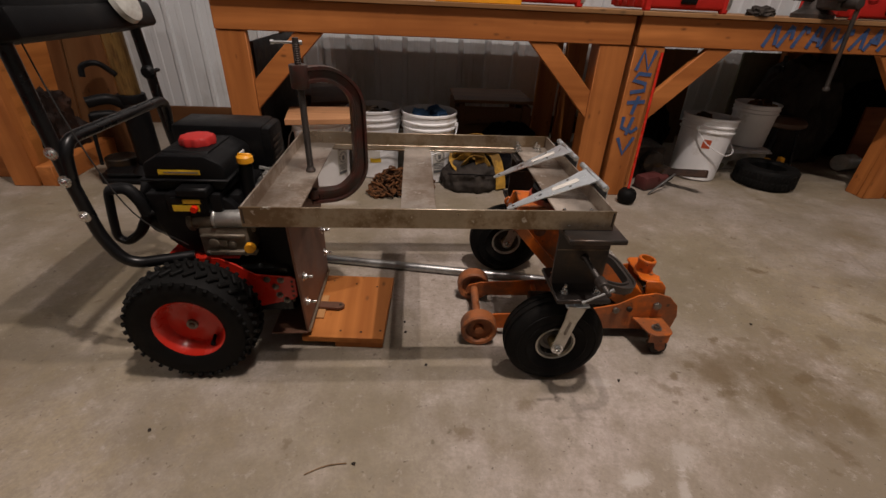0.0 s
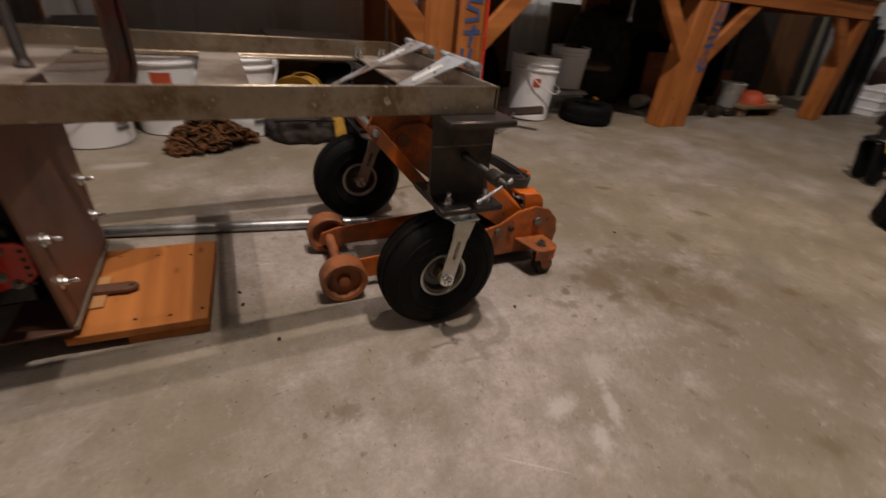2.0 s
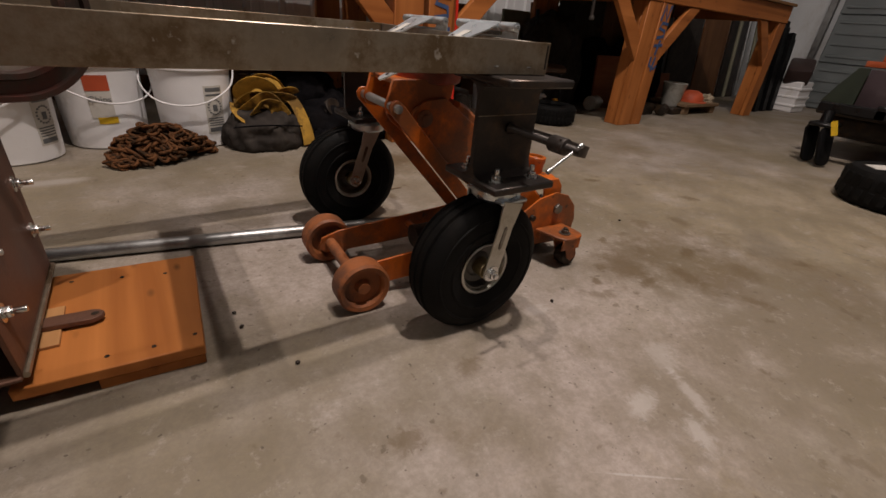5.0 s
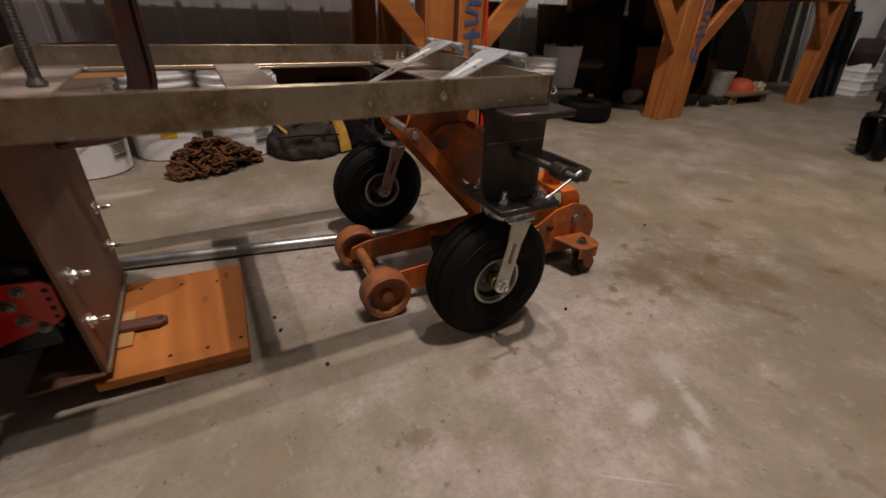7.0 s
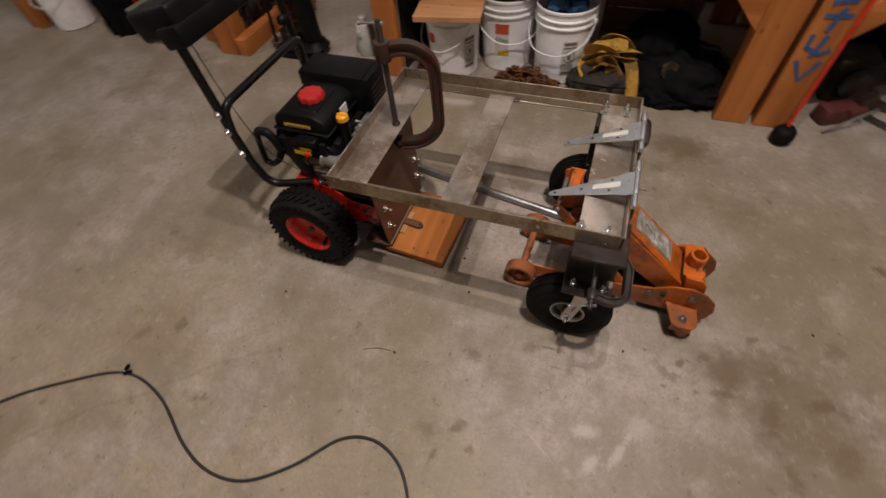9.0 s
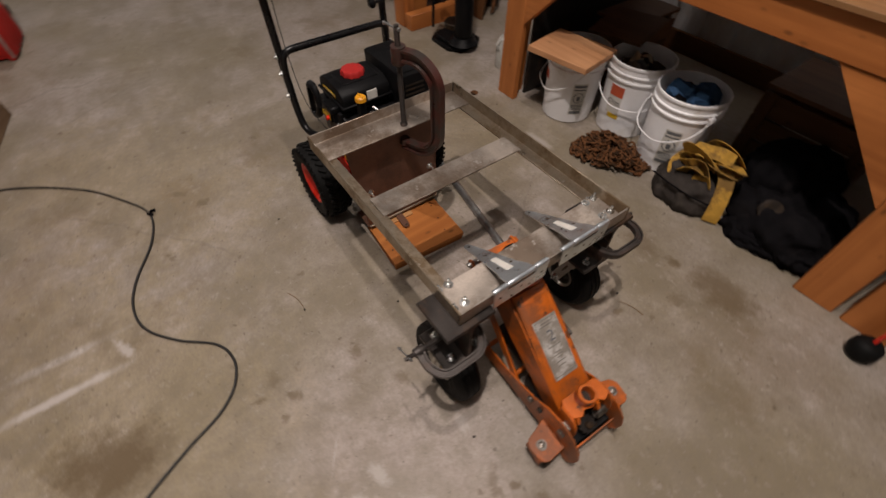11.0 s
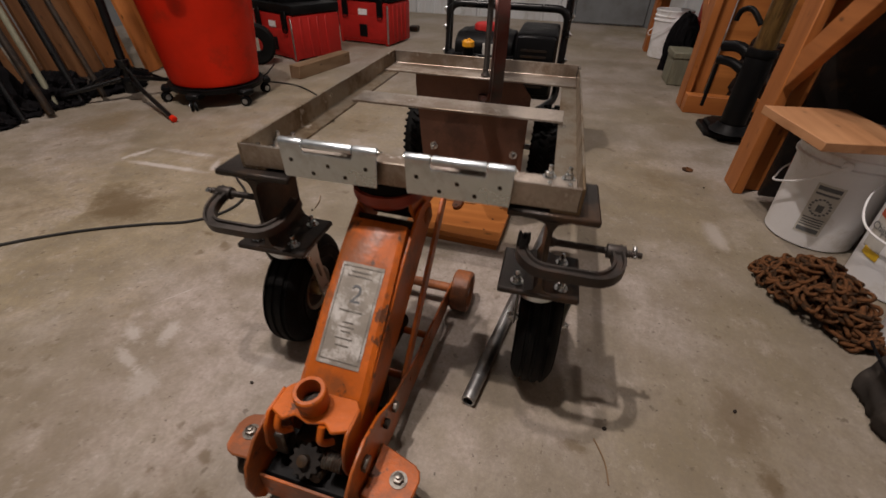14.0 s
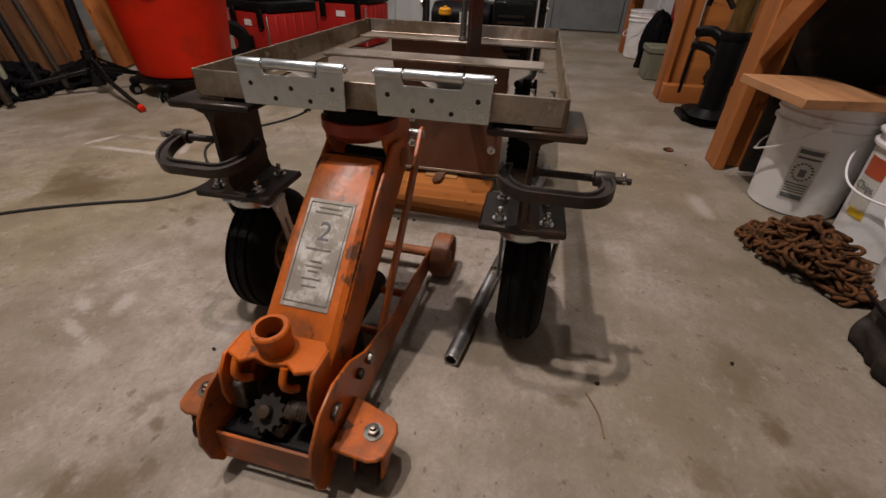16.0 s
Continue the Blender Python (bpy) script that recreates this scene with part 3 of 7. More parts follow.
for y in (-1.18, 2.9):
    part("track", join(box(X1 - 0.1, X1 - 0.094, y, y + 0.07, 0, 2.7, 0.001), box(X1 - 0.1, X1 - 0.05, y, y + 0.005, 0, 2.7, 0.001), box(X1 - 0.1, X1 - 0.05, y + 0.065, y + 0.07, 0, 2.7, 0.001)), GALV, gd, "galvanised steel door track")

# ---------------------------------------------------------------- workbenches
BENCH_Y, BENCH_TOP, DEEP = 2.588, 1.005, 1.20


TOPWOOD = wood_mat("worn_bench_ply", (0.34, 0.19, 0.085), 0, 0.6)


def workbench(x0, x1, label, braces=(True, True), posts=(0.145, 0.145)):
    """A heavy timber bench: posts, front and back aprons, knee braces and a plywood top."""
    b = thing("workbench", label, "workbench", ((x0 + x1) / 2, BENCH_Y + DEEP / 2, 0), group="workbenches along the wall")
    yb = BENCH_Y + DEEP
    part("top", box(x0 - 0.012, x1 + 0.012, BENCH_Y - 0.03, yb, BENCH_TOP - 0.02, BENCH_TOP, 0.002), TOPWOOD, b, "plywood bench top with a worn edge")
    part("apron", box(x0, x1, BENCH_Y - 0.006, BENCH_Y + 0.034, 0.845, BENCH_TOP - 0.021, 0.004), ORANGEWOOD[0], b)
    part("apron", box(x0, x1, yb - 0.05, yb - 0.01, 0.845, BENCH_TOP - 0.021, 0.004), ORANGEWOOD[0], b)
    for xa, xb in ((x0, x0 + posts[0]), (x1 - posts[1], x1)):
        part("post", box(xa, xb, BENCH_Y, BENCH_Y + 0.042, 0, 0.843, 0.004), ORANGEWOOD[2], b)
        part("post", box(xa + 0.004, xb - 0.06, BENCH_Y + 0.044, BENCH_Y + 0.135, 0, 0.983, 0.004), ORANGEWOOD[2], b)
        part("post", box(xa, xb, yb - 0.095, yb - 0.052, 0, 0.983, 0.004), ORANGEWOOD[2], b)
        part("side_rail", box(xa + 0.004, xa + 0.042, BENCH_Y + 0.137, yb - 0.097, 0.845, 0.981, 0.004), ORANGEWOOD[1], b)
    for on, xp, s in ((braces[0], x0 + posts[0], 1), (braces[1], x1 - posts[1], -1)):
        if on:
            part("knee_brace", prism([(xp + s * 0.002, 0.465), (xp + s * 0.002, 0.61), (xp + s * 0.235, 0.843), (xp + s * 0.375, 0.843)], "xz", BENCH_Y + 0.002, BENCH_Y + 0.04, 0.003), ORANGEWOOD[0], b)
    return b


def paint_marks(bench, rows, name="paint_mark"):
    """Blue sprayed strokes standing for unreadable writing on the timber."""
    for pts in rows:
        part(name, sweep([(x, BENCH_Y - y, z) for x, y, z in pts], [(-0.001, -0.010), (0.001, -0.010), (0.001, 0.010), (-0.001, 0.010)], up=(0, 1, 0)), BLUEPAINT, bench, "sprayed blue stroke")


workbench(-1.10, 1.005, "orange-stained heavy timber workbench with knee braces", posts=(0.145, 0.16))
bench2 = workbench(1.035, 2.935, "orange-stained timber workbench with blue sprayed marks", posts=(0.165, 0.14))
bench3 = workbench(2.96, 4.98, "orange-stained timber workbench beside the garage door", posts=(0.12, 0.14))
workbench(-4.35, -2.24, "orange-stained timber workbench with boards stored below")
random.seed(4)


GLYPHS = (((-0.045, -0.05), (-0.02, 0.05), (0.02, -0.045), (0.045, 0.052)), ((0.05, 0.045), (-0.02, 0.05), (-0.04, 0.015), (0.03, 0.0), (0.035, -0.035), (-0.045, -0.048)), ((-0.05, 0.012), (0.05, 0.02)), ((-0.045, 0.05), (-0.045, -0.01), (0.02, -0.035), (0.05, -0.01)), ((-0.05, 0.045), (0.0, -0.05), (0.045, 0.05)))


def stroke_column(bench, x, z0, n, step, off):
    """A column of unreadable sprayed signs, each one bent stroke with a short cross stroke."""
    for k in range(n):
        g, z, dx = GLYPHS[k % 5], z0 - step * k, random.uniform(-0.006, 0.006)
        rows = [[(x + dx + p, off, z + q) for p, q in g]]
        if k % 5 in (2, 3):
            rows.append([(x + dx + 0.01, off + 0.001, z + 0.05), (x + dx - 0.01, off + 0.001, z - 0.05)])
        paint_marks(bench, rows)


stroke_column(bench2, 1.115, 0.775, 5, 0.115, 0.002)
stroke_column(bench3, 3.02, 0.78, 4, 0.112, 0.002)
for k in range(13):
    x = 1.72 + 0.082 * k
    paint_marks(bench2, [[(x, 0.008, 0.865), (x + random.uniform(0.03, 0.065), 0.008, 0.97)], [(x + 0.055, 0.009, 0.965), (x + 0.062, 0.009, 0.875 + 0.03 * (k % 3))]] + ([[(x + 0.01, 0.010, 0.915), (x + 0.07, 0.010, 0.905)]] if k % 4 == 3 else []))

# ---------------------------------------------------------------- the half-built powered cart
TX0, TX1, TY0, TY1, ZB, ZT = -0.537, 0.390, 1.120, 1.786, 0.527, 0.580
cart = thing("motorised_cart", "half-built motorised cart with bare steel tray frame on black wheels", "cart", (-0.2, 1.45, 0))
W = 0.0055
part("tray_rail", prism([(TY0, ZB), (TY0 + 0.052, ZB), (TY0 + 0.052, ZB + W), (TY0 + W, ZB + W), (TY0 + W, ZT), (TY0, ZT)], "yz", TX0, TX1, 0.001), STEEL, cart, "bare steel angle iron side rail")
part("tray_rail", prism([(TY1, ZB), (TY1 - 0.052, ZB), (TY1 - 0.052, ZB + W), (TY1 - W, ZB + W), (TY1 - W, ZT), (TY1, ZT)], "yz", TX0, TX1, 0.001), STEEL, cart, "bare steel angle iron side rail")
part("tray_end", prism([(TX0, ZB + 0.006), (TX0 + 0.12, ZB + 0.006), (TX0 + 0.12, ZB + 0.0115), (TX0 + W, ZB + 0.0115), (TX0 + W, ZT - 0.001), (TX0, ZT - 0.001)], "xz", TY0 + 0.006, TY1 - 0.006, 0.001), LITSTEEL, cart, "wide steel angle across the rear end")
part("tray_end", prism([(TX1, ZB + 0.006), (TX1 - 0.125, ZB + 0.006), (TX1 - 0.125, ZB + 0.0115), (TX1 - W, ZB + 0.0115), (TX1 - W, ZT - 0.001), (TX1, ZT - 0.001)], "xz", TY0 + 0.006, TY1 - 0.006, 0.001), LITSTEEL, cart, "wide steel angle across the front end")
part("cross_bar", box(-0.157, -0.062, TY0 + 0.04, TY1 - 0.04, ZB + 0.006, ZB + 0.012, 0.001), LITSTEEL, cart, "flat steel cross bar")
for y in (TY0 + 0.0035, TY1 - 0.0035):
    for x in (TX0 + 0.006, TX1 - 0.006):
        part("weld_bead", tube(rounded([(x, y, ZB + 0.01), (x, y, ZT - 0.004)], 0.01), 0.0045, 8), DARKSTEEL, cart)


AXLE = 0.147
HUBBRASS = mat("yellow_zinc", (0.50, 0.40, 0.22), 0.35, 0.85, 0.25, 20, (0.2, 0.15, 0.08), 0.4, 200, 0.05, patch=16)
DARKRIM = mat("dark_grey_rim", (0.10, 0.095, 0.085), 0.42, 0.6, 0.25, 16, (0.04, 0.035, 0.03), 0.4, 180, 0.06, patch=14)


def caster(yc, xs, xw, yw, tops):
    """A stub of I-beam under the tray with a pneumatic caster bolted below it."""
    x0, x1 = xs
    for nm, z0, z1 in (("top_flange", 0.512, 0.526), ("bottom_flange", 0.328, 0.342)):
        part(nm, box(x0, x1, yc - 0.082, yc + 0.082, z0, z1, 0.003), DARKSTEEL, cart, "dark rolled steel flange")
    web = prism([(yc - 0.03, 0.512), (yc - 0.011, 0.505), (yc - 0.0045, 0.49), (yc - 0.0045, 0.364), (yc - 0.011, 0.349), (yc - 0.03, 0.342), (yc + 0.03, 0.342), (yc + 0.011, 0.349), (yc + 0.0045, 0.364), (yc + 0.0045, 0.49), (yc + 0.011, 0.505), (yc + 0.03, 0.512)], "yz", x0 + 0.002, x1 - 0.002)
    part("beam_web", web, DARKSTEEL, cart, "dark rolled steel web")
    part("scribe_line", box(x0 + 0.003, x1 - 0.003, yc - 0.0051, yc - 0.0046, 0.4535, 0.455, 0), STEEL, cart, "bright scribed line")
    c = part("caster", box(x0 + 0.022, x1 - 0.022, yc - 0.05, yc + 0.05, 0.320, 0.327, 0.002), ZINC, cart, "zinc-plated swivel caster with pneumatic tyre")
    xm = (x0 + x1) / 2
    part("swivel", lathe([(0.0, 0.292), (0.045, 0.292), (0.05, 0.298), (0.05, 0.312), (0.042, 0.319), (0.0, 0.319)], (xm, yc, 0)), ZINC, c)
    for s in (-1, 1):
        ya, yb2 = sorted((yw + s * 0.054, yw + s * 0.059))
        top, low = Vector((xm + (xw - xm) * 0.05, 0.300)), Vector((xw, AXLE))
        run = (low - top).normalized()
        side = Vector((-run.y, run.x))
        leg = [top + side * 0.026, top + run * 0.035 + side * 0.022, top + run * 0.05 + side * 0.019]
        leg += [low + run * (0.019 * math.sin(a)) + side * (0.019 * math.cos(a)) for a in [math.pi * k / 8 for k in range(9)]]
        leg += [top + run * 0.05 - side * 0.019, top + run * 0.035 - side * 0.022, top - side * 0.026]
        fork = part("fork_leg", prism([(p.x, p.y) for p in leg[::-1]], "xz", ya, yb2, 0.0015), FORKZINC, c, "zinc-plated strap fork leg")
        slot = [top + run * u + side * v for u, v in ((0.055, 0.004), (0.098, 0.004), (0.102, 0.0), (0.098, -0.004), (0.055, -0.004), (0.051, 0.0))]
        yo = yw + s * 0.059
        part("slot", prism([(p.x, p.y) for p in slot], "xz", min(yo, yo + s * 0.0012), max(yo, yo + s * 0.0012)), DIRTYBOLT, fork)
        part("axle_nut", hexbolt((xw, yw + s * 0.059, AXLE), (0, s, 0), 0.011, 0.009, 0.006), BOLT, c)
    part("fork_crown", box(xm - 0.033, xm + 0.034, yw - 0.058, yw + 0.058, 0.296, 0.303, 0.002), ZINC, c)
    tyre = lathe(TYRE, (xw, yw, AXLE), (0, 1, 0), 64, closed=True)
    for v in tyre.verts:
        if v.co.z < 0.012:
            v.co.y = yw + (v.co.y - yw) * (1.0 + 6.0 * (0.012 - max(v.co.z, 0.0)))
            v.co.z = max(v.co.z, 0.0)
    part("tyre", tyre, RUBBER, c, "black grooved rubber tyre, slightly flat")
    for s in (-1, 1):
        lip = lathe([(0.051, s * 0.030), (0.054, s * 0.038), (0.057, s * 0.0395), (0.060, s * 0.038), (0.0605, s * 0.030), (0.055, s * 0.028)], (xw, yw, AXLE), (0, 1, 0), 40, closed=True)
        part("rim_lip", lip, FORKZINC, c, "bright plated rim lip")
        hub = lathe([(0.010, s * 0.046), (0.017, s * 0.046), (0.019, s * 0.043), (0.020, s * 0.020), (0.010, s * 0.020)], (xw, yw, AXLE), (0, 1, 0), 24, closed=True)
        part("hub", hub, HUBBRASS, c, "yellowish plated hub")
    rim = lathe([(0.010, -0.018), (0.022, -0.018), (0.030, -0.012), (0.042, -0.015), (0.048, -0.030), (0.0585, -0.032), (0.0585, 0.032), (0.048, 0.030), (0.042, 0.015), (0.030, 0.012), (0.022, 0.018), (0.010, 0.018)], (xw, yw, AXLE), (0, 1, 0), 36, closed=True)
    part("rim", rim, DARKRIM, c, "dark grey pressed steel rim")
    part("axle", rod((xw, yw - 0.058, AXLE), (xw, yw + 0.058, AXLE), 0.009), BOLT, c)
    for bx in (x0 + 0.03, x1 - 0.03):
        for by in (yc - 0.045, yc + 0.045):
            part("bolt", hexbolt((bx, by, 0.342), (0, 0, 1), 0.009, 0.009, 0.014), BOLT, cart, "bright zinc nut and bolt")
    for bx in (0.272, 0.345):
        for by in tops:
            part("bolt", hexbolt((bx, by, ZB + 0.012), (0, 0, 1), 0.009, 0.009, 0.014), BOLT, cart, "bright zinc nut and bolt")


TYRE = [(0.064, -0.03), (0.075, -0.041), (0.084, -0.0435), (0.0855, -0.0455), (0.0875, -0.0455), (0.089, -0.0437), (0.097, -0.045), (0.105, -0.0438), (0.1062, -0.0452), (0.108, -0.0448), (0.109, -0.0425), (0.114, -0.041), (0.124, -0.031), (0.127, -0.026), (0.1245, -0.0245), (0.1245, -0.0185), (0.1285, -0.017), (0.129, -0.006), (0.1265, -0.0045), (0.1265, 0.0015)]
TYRE = TYRE + [(0.129, 0.003), (0.1285, 0.015), (0.1245, 0.0165), (0.1245, 0.0225), (0.127, 0.025), (0.124, 0.031), (0.114, 0.041), (0.109, 0.0425), (0.108, 0.0448), (0.1062, 0.0452), (0.105, 0.0438), (0.097, 0.045), (0.089, 0.0437), (0.0875, 0.0455), (0.0855, 0.0455), (0.084, 0.0435), (0.075, 0.041), (0.064, 0.03)]
TYRE = [(0.057 + (r - 0.064) * 1.432, w * 1.06) for r, w in TYRE]
caster(1.148, (0.262, 0.411), 0.303, 1.147, (1.133, 1.170))
caster(1.742, (0.250, 0.398), 0.268, 1.762, (1.763, 1.726))


# --- the walk-behind tractor unit
def lug_mesh(bm):
    me = bpy.data.meshes.new("lug")
    bm.to_mesh(me)
    bm.free()
    me.materials.append(RUBBER)
    return me


LUGS = [lug_mesh(box(-0.0065, 0.0065, -0.017, 0.017, -0.01, 0.011, 0.003)), lug_mesh(box(-0.0055, 0.0055, -0.006, 0.006, -0.013, 0.013, 0.002))]


def drive_wheel(yc, out):
    """A lugged snow tyre on a red pressed rim; out is the side that faces away from the cart."""
    c = (-0.758, yc, 0.183)
    w = part("drive_wheel", lathe([(0.098, -0.05), (0.118, -0.062), (0.15, -0.064), (0.166, -0.056), (0.172, -0.04), (0.173, 0.0), (0.172, 0.04), (0.166, 0.056), (0.15, 0.064), (0.118, 0.062), (0.098, 0.05), (0.094, 0.0)], c, (0, 1, 0), 56, closed=True), RUBBER, cart, "black snow tyre with chunky lugs")
    n = 36
    for shape, turn, lift, off in ((LUGS[0], 38, 0.172, 0.021), (LUGS[1], 0, 0.160, 0.054)):
        for k in range(n):
            for s in (-1, 1):
                a = 2 * math.pi * (k + (0.5 if s > 0 else 0)) / n
                ob = new("lug", shape)
                ob.parent = w
                ob.matrix_basis = Matrix.Translation(Vector(c) - cart.location) @ Matrix.Rotation(a, 4, "Y") @ pose(0, s * off, lift, s * -48 if turn == 0 else 0, 0, s * turn)
    o = out
    rim = lathe([(0.0, 0.022), (0.02, 0.022), (0.028, 0.016), (0.06, 0.014), (0.076, 0.012), (0.084, 0.026), (0.092, 0.046), (0.099, 0.051), (0.101, 0.047), (0.097, 0.03), (0.09, -0.05), (0.0, -0.05)], c, (0, o, 0), 40)
    part("rim", rim, REDPAINT, w, "bright red pressed steel rim")
    part("hub", join(rod((c[0], yc + o * 0.01, c[2]), (c[0], yc + o * 0.030, c[2]), 0.016, n=18, w=0.002), rod((c[0], yc + o * 0.028, c[2]), (c[0], yc + o * 0.036, c[2]), 0.009, n=12, w=0.002)), DIRTYBOLT, w, "grey steel hub end")
    part("valve", join(rod((c[0] + 0.045, yc + o * 0.0, c[2] - 0.052), (c[0] + 0.05, yc + o * 0.035, c[2] - 0.058), 0.005, n=10), rod((c[0] + 0.05, yc + o * 0.035, c[2] - 0.058), (c[0] + 0.052, yc + o * 0.045, c[2] - 0.06), 0.0065, n=10)), RUBBER, w)


drive_wheel(1.192, -1)
drive_wheel(1.722, 1)
part("axle", rod((-0.758, 1.2, 0.183), (-0.758, 1.72, 0.183), 0.012), GALV, cart)
ch = part("tractor_chassis", join(prism([(-0.86, 0.18), (-0.86, 0.315), (-0.82, 0.335), (-0.70, 0.335), (-0.655, 0.312), (-0.60, 0.275), (-0.50, 0.268), (-0.485, 0.258), (-0.485, 0.195), (-0.50, 0.18), (-0.62, 0.15), (-0.82, 0.15)], "xz", 1.285, 1.291, 0.002), prism([(-0.86, 0.18), (-0.86, 0.315), (-0.82, 0.335), (-0.70, 0.335), (-0.655, 0.312), (-0.60, 0.275), (-0.50, 0.268), (-0.485, 0.258), (-0.485, 0.195), (-0.50, 0.18), (-0.62, 0.15), (-0.82, 0.15)], "xz", 1.619, 1.625, 0.002), box(-0.85, -0.64, 1.292, 1.618, 0.328, 0.336, 0.002), box(-0.86, -0.854, 1.292, 1.618, 0.18, 0.325, 0.002)), REDPAINT, cart, "bright red pressed steel tractor body")
part("belt_cover", box(-0.575, -0.468, 1.31, 1.60, 0.245, 0.48, 0.006, 2), BLACKPLASTIC, cart, "black plastic belt cover")
part("belly", box(-0.83, -0.50, 1.3, 1.61, 0.12, 0.30, 0.01), BLACKPAINT, cart)
part("engine_base", prism([(-0.862, 0.53), (-0.852, 0.44), (-0.832, 0.385), (-0.795, 0.350), (-0.76, 0.338), (-0.735, 0.337), (-0.70, 0.40), (-0.66, 0.47), (-0.66, 0.53)], "xz", 1.305, 1.585, 0.008, 2), BLACKPLASTIC, cart, "black lower engine shroud")
OILYCAST = mat("oily_cast_metal", (0.16, 0.132, 0.098), 0.55, 0.45, 0.35, 22, (0.09, 0.07, 0.05), 0.5, 200, 0.25, patch=14)
sump = part("sump", join(box(-0.742, -0.60, 1.294, 1.42, 0.337, 0.432, 0.012, 2), box(-0.728, -0.585, 1.284, 1.31, 0.343, 0.360, 0.004), box(-0.735, -0.61, 1.286, 1.30, 0.400, 0.412, 0.004)), OILYCAST, cart, "oily brownish cast crankcase")
for x in (-0.72, -0.665, -0.612):
    part("bolt", rod((x, 1.286, 0.352), (x, 1.279, 0.352), 0.007, n=12, w=0.001), DIRTYBOLT, sump)
part("boss", join(rod((-0.70, 1.296, 0.382), (-0.70, 1.284, 0.382), 0.016, n=16, w=0.003), rod((-0.65, 1.296, 0.378), (-0.65, 1.287, 0.378), 0.011, n=14, w=0.002), box(-0.688, -0.662, 1.288, 1.30, 0.37, 0.395, 0.004)), OILYCAST, sump)
for k, (x, z) in enumerate([(-0.57, 0.258), (-0.53, 0.255), (-0.548, 0.232), (-0.54, 0.20), (-0.52, 0.18)]):
    part("bolt", hexbolt((x, 1.285, z), (0, -1, 0), 0.007, 0.006, 0.004), DIRTYBOLT, ch)
# dark discs laid on for the shade in the punched holes
for k in range(5):
    part("punched_hole", rod((-0.497, 1.2848, 0.25 - 0.018 * k), (-0.497, 1.2844, 0.25 - 0.018 * k), 0.0045, n=12), GREASE, ch)
# the bracket that joins the tractor to the tray
part("bracket_plate", prism([(1.268, 0.062), (1.640, 0.062), (1.640, 0.475), (1.60, 0.526), (1.225, 0.526), (1.225, 0.485)], "yz", -0.470, -0.463, 0.001), RUSTSTEEL, cart, "brown rusty steel plate")
part("bracket_foot", box(-0.58, -0.465, 1.262, 1.646, 0.058, 0.066, 0.002), RUSTSTEEL, cart)
part("weld_bead", tube(rounded([(-0.460, 1.268, 0.066), (-0.460, 1.64, 0.066)], 0.01), 0.0055, 8), STEEL, cart)
for y in (1.297, 1.604):
    for z in (0.165, 0.262):
        part("bolt", hexbolt((-0.463, y, z), (1, 0, 0), 0.01, 0.009, 0.018), BOLT, cart, "bright zinc nut and bolt")

# --- engine
en = part("engine_block", join(box(-0.83, -0.62, 1.34, 1.56, 0.374, 0.515, 0.012, 2), rod((-0.70, 1.36, 0.44), (-0.70, 1.315, 0.44), 0.085, n=28, w=0.008)), BLACKPLASTIC, cart, "small black petrol engine")
part("crankcase", box(-0.70, -0.585, 1.318, 1.40, 0.40, 0.47, 0.012, 2), OILYCAST, cart, "grey cast crankcase")
part("starter_motor", join(rod((-0.694, 1.318, 0.450), (-0.57, 1.318, 0.452), 0.028, n=28, w=0.003), rod((-0.694, 1.318, 0.450), (-0.686, 1.318, 0.450), 0.031, n=28, w=0.002)), ALU, cart, "bright aluminium starter cylinder")
part("starter_end", join(rod((-0.752, 1.318, 0.440), (-0.692, 1.318, 0.446), 0.022, n=24, w=0.004), rod((-0.766, 1.318, 0.438), (-0.75, 1.318, 0.440), 0.027, n=24, w=0.004)), OILYCAST, cart, "brownish starter end housing")
for k in range(6):
    part("cooling_fin", box(-0.60, -0.555, 1.40, 1.5, 0.44 + 0.014 * k, 0.446 + 0.014 * k, 0.001), ALU, en)
part("recoil_shroud", join(lathe([(0.0, -0.03), (0.06, -0.028), (0.10, -0.015), (0.112, 0.01), (0.112, 0.06), (0.0, 0.06)], (-0.835, 1.44, 0.46), (-1, 0, 0), 32), box(-0.865, -0.79, 1.35, 1.53, 0.41, 0.53, 0.02, 3)), BLACKPLASTIC, cart, "black plastic engine shroud")
tank = part("fuel_tank", join(prism([(-0.858, 0.555), (-0.845, 0.530), (-0.662, 0.530), (-0.640, 0.555), (-0.640, 0.598), (-0.650, 0.612), (-0.69, 0.632), (-0.81, 0.632), (-0.848, 0.612), (-0.857, 0.600)], "xz", 1.322, 1.540, 0.010, 2), box(-0.868, -0.632, 1.314, 1.546, 0.560, 0.568, 0.003), prism([(1.330, 0.60), (1.352, 0.636), (1.515, 0.636), (1.535, 0.60)], "yz", -0.815, -0.685, 0.008, 2)), BLACKPLASTIC, cart, "black plastic fuel tank")
cap = lathe([(0.0, 0.026), (0.036, 0.026), (0.043, 0.024), (0.047, 0.018), (0.047, 0.003), (0.040, 0.0), (0.0, 0.0)], (-0.742, 1.428, 0.634), n=60)
for v in cap.verts:
    a = math.atan2(v.co.y - 1.428, v.co.x + 0.742)
    if (v.co.xy - Vector((-0.742, 1.428))).length > 0.036:
        k = 1 + 0.05 * math.cos(a * 10)
        v.co.x, v.co.y = -0.742 + (v.co.x + 0.742) * k, 1.428 + (v.co.y - 1.428) * k
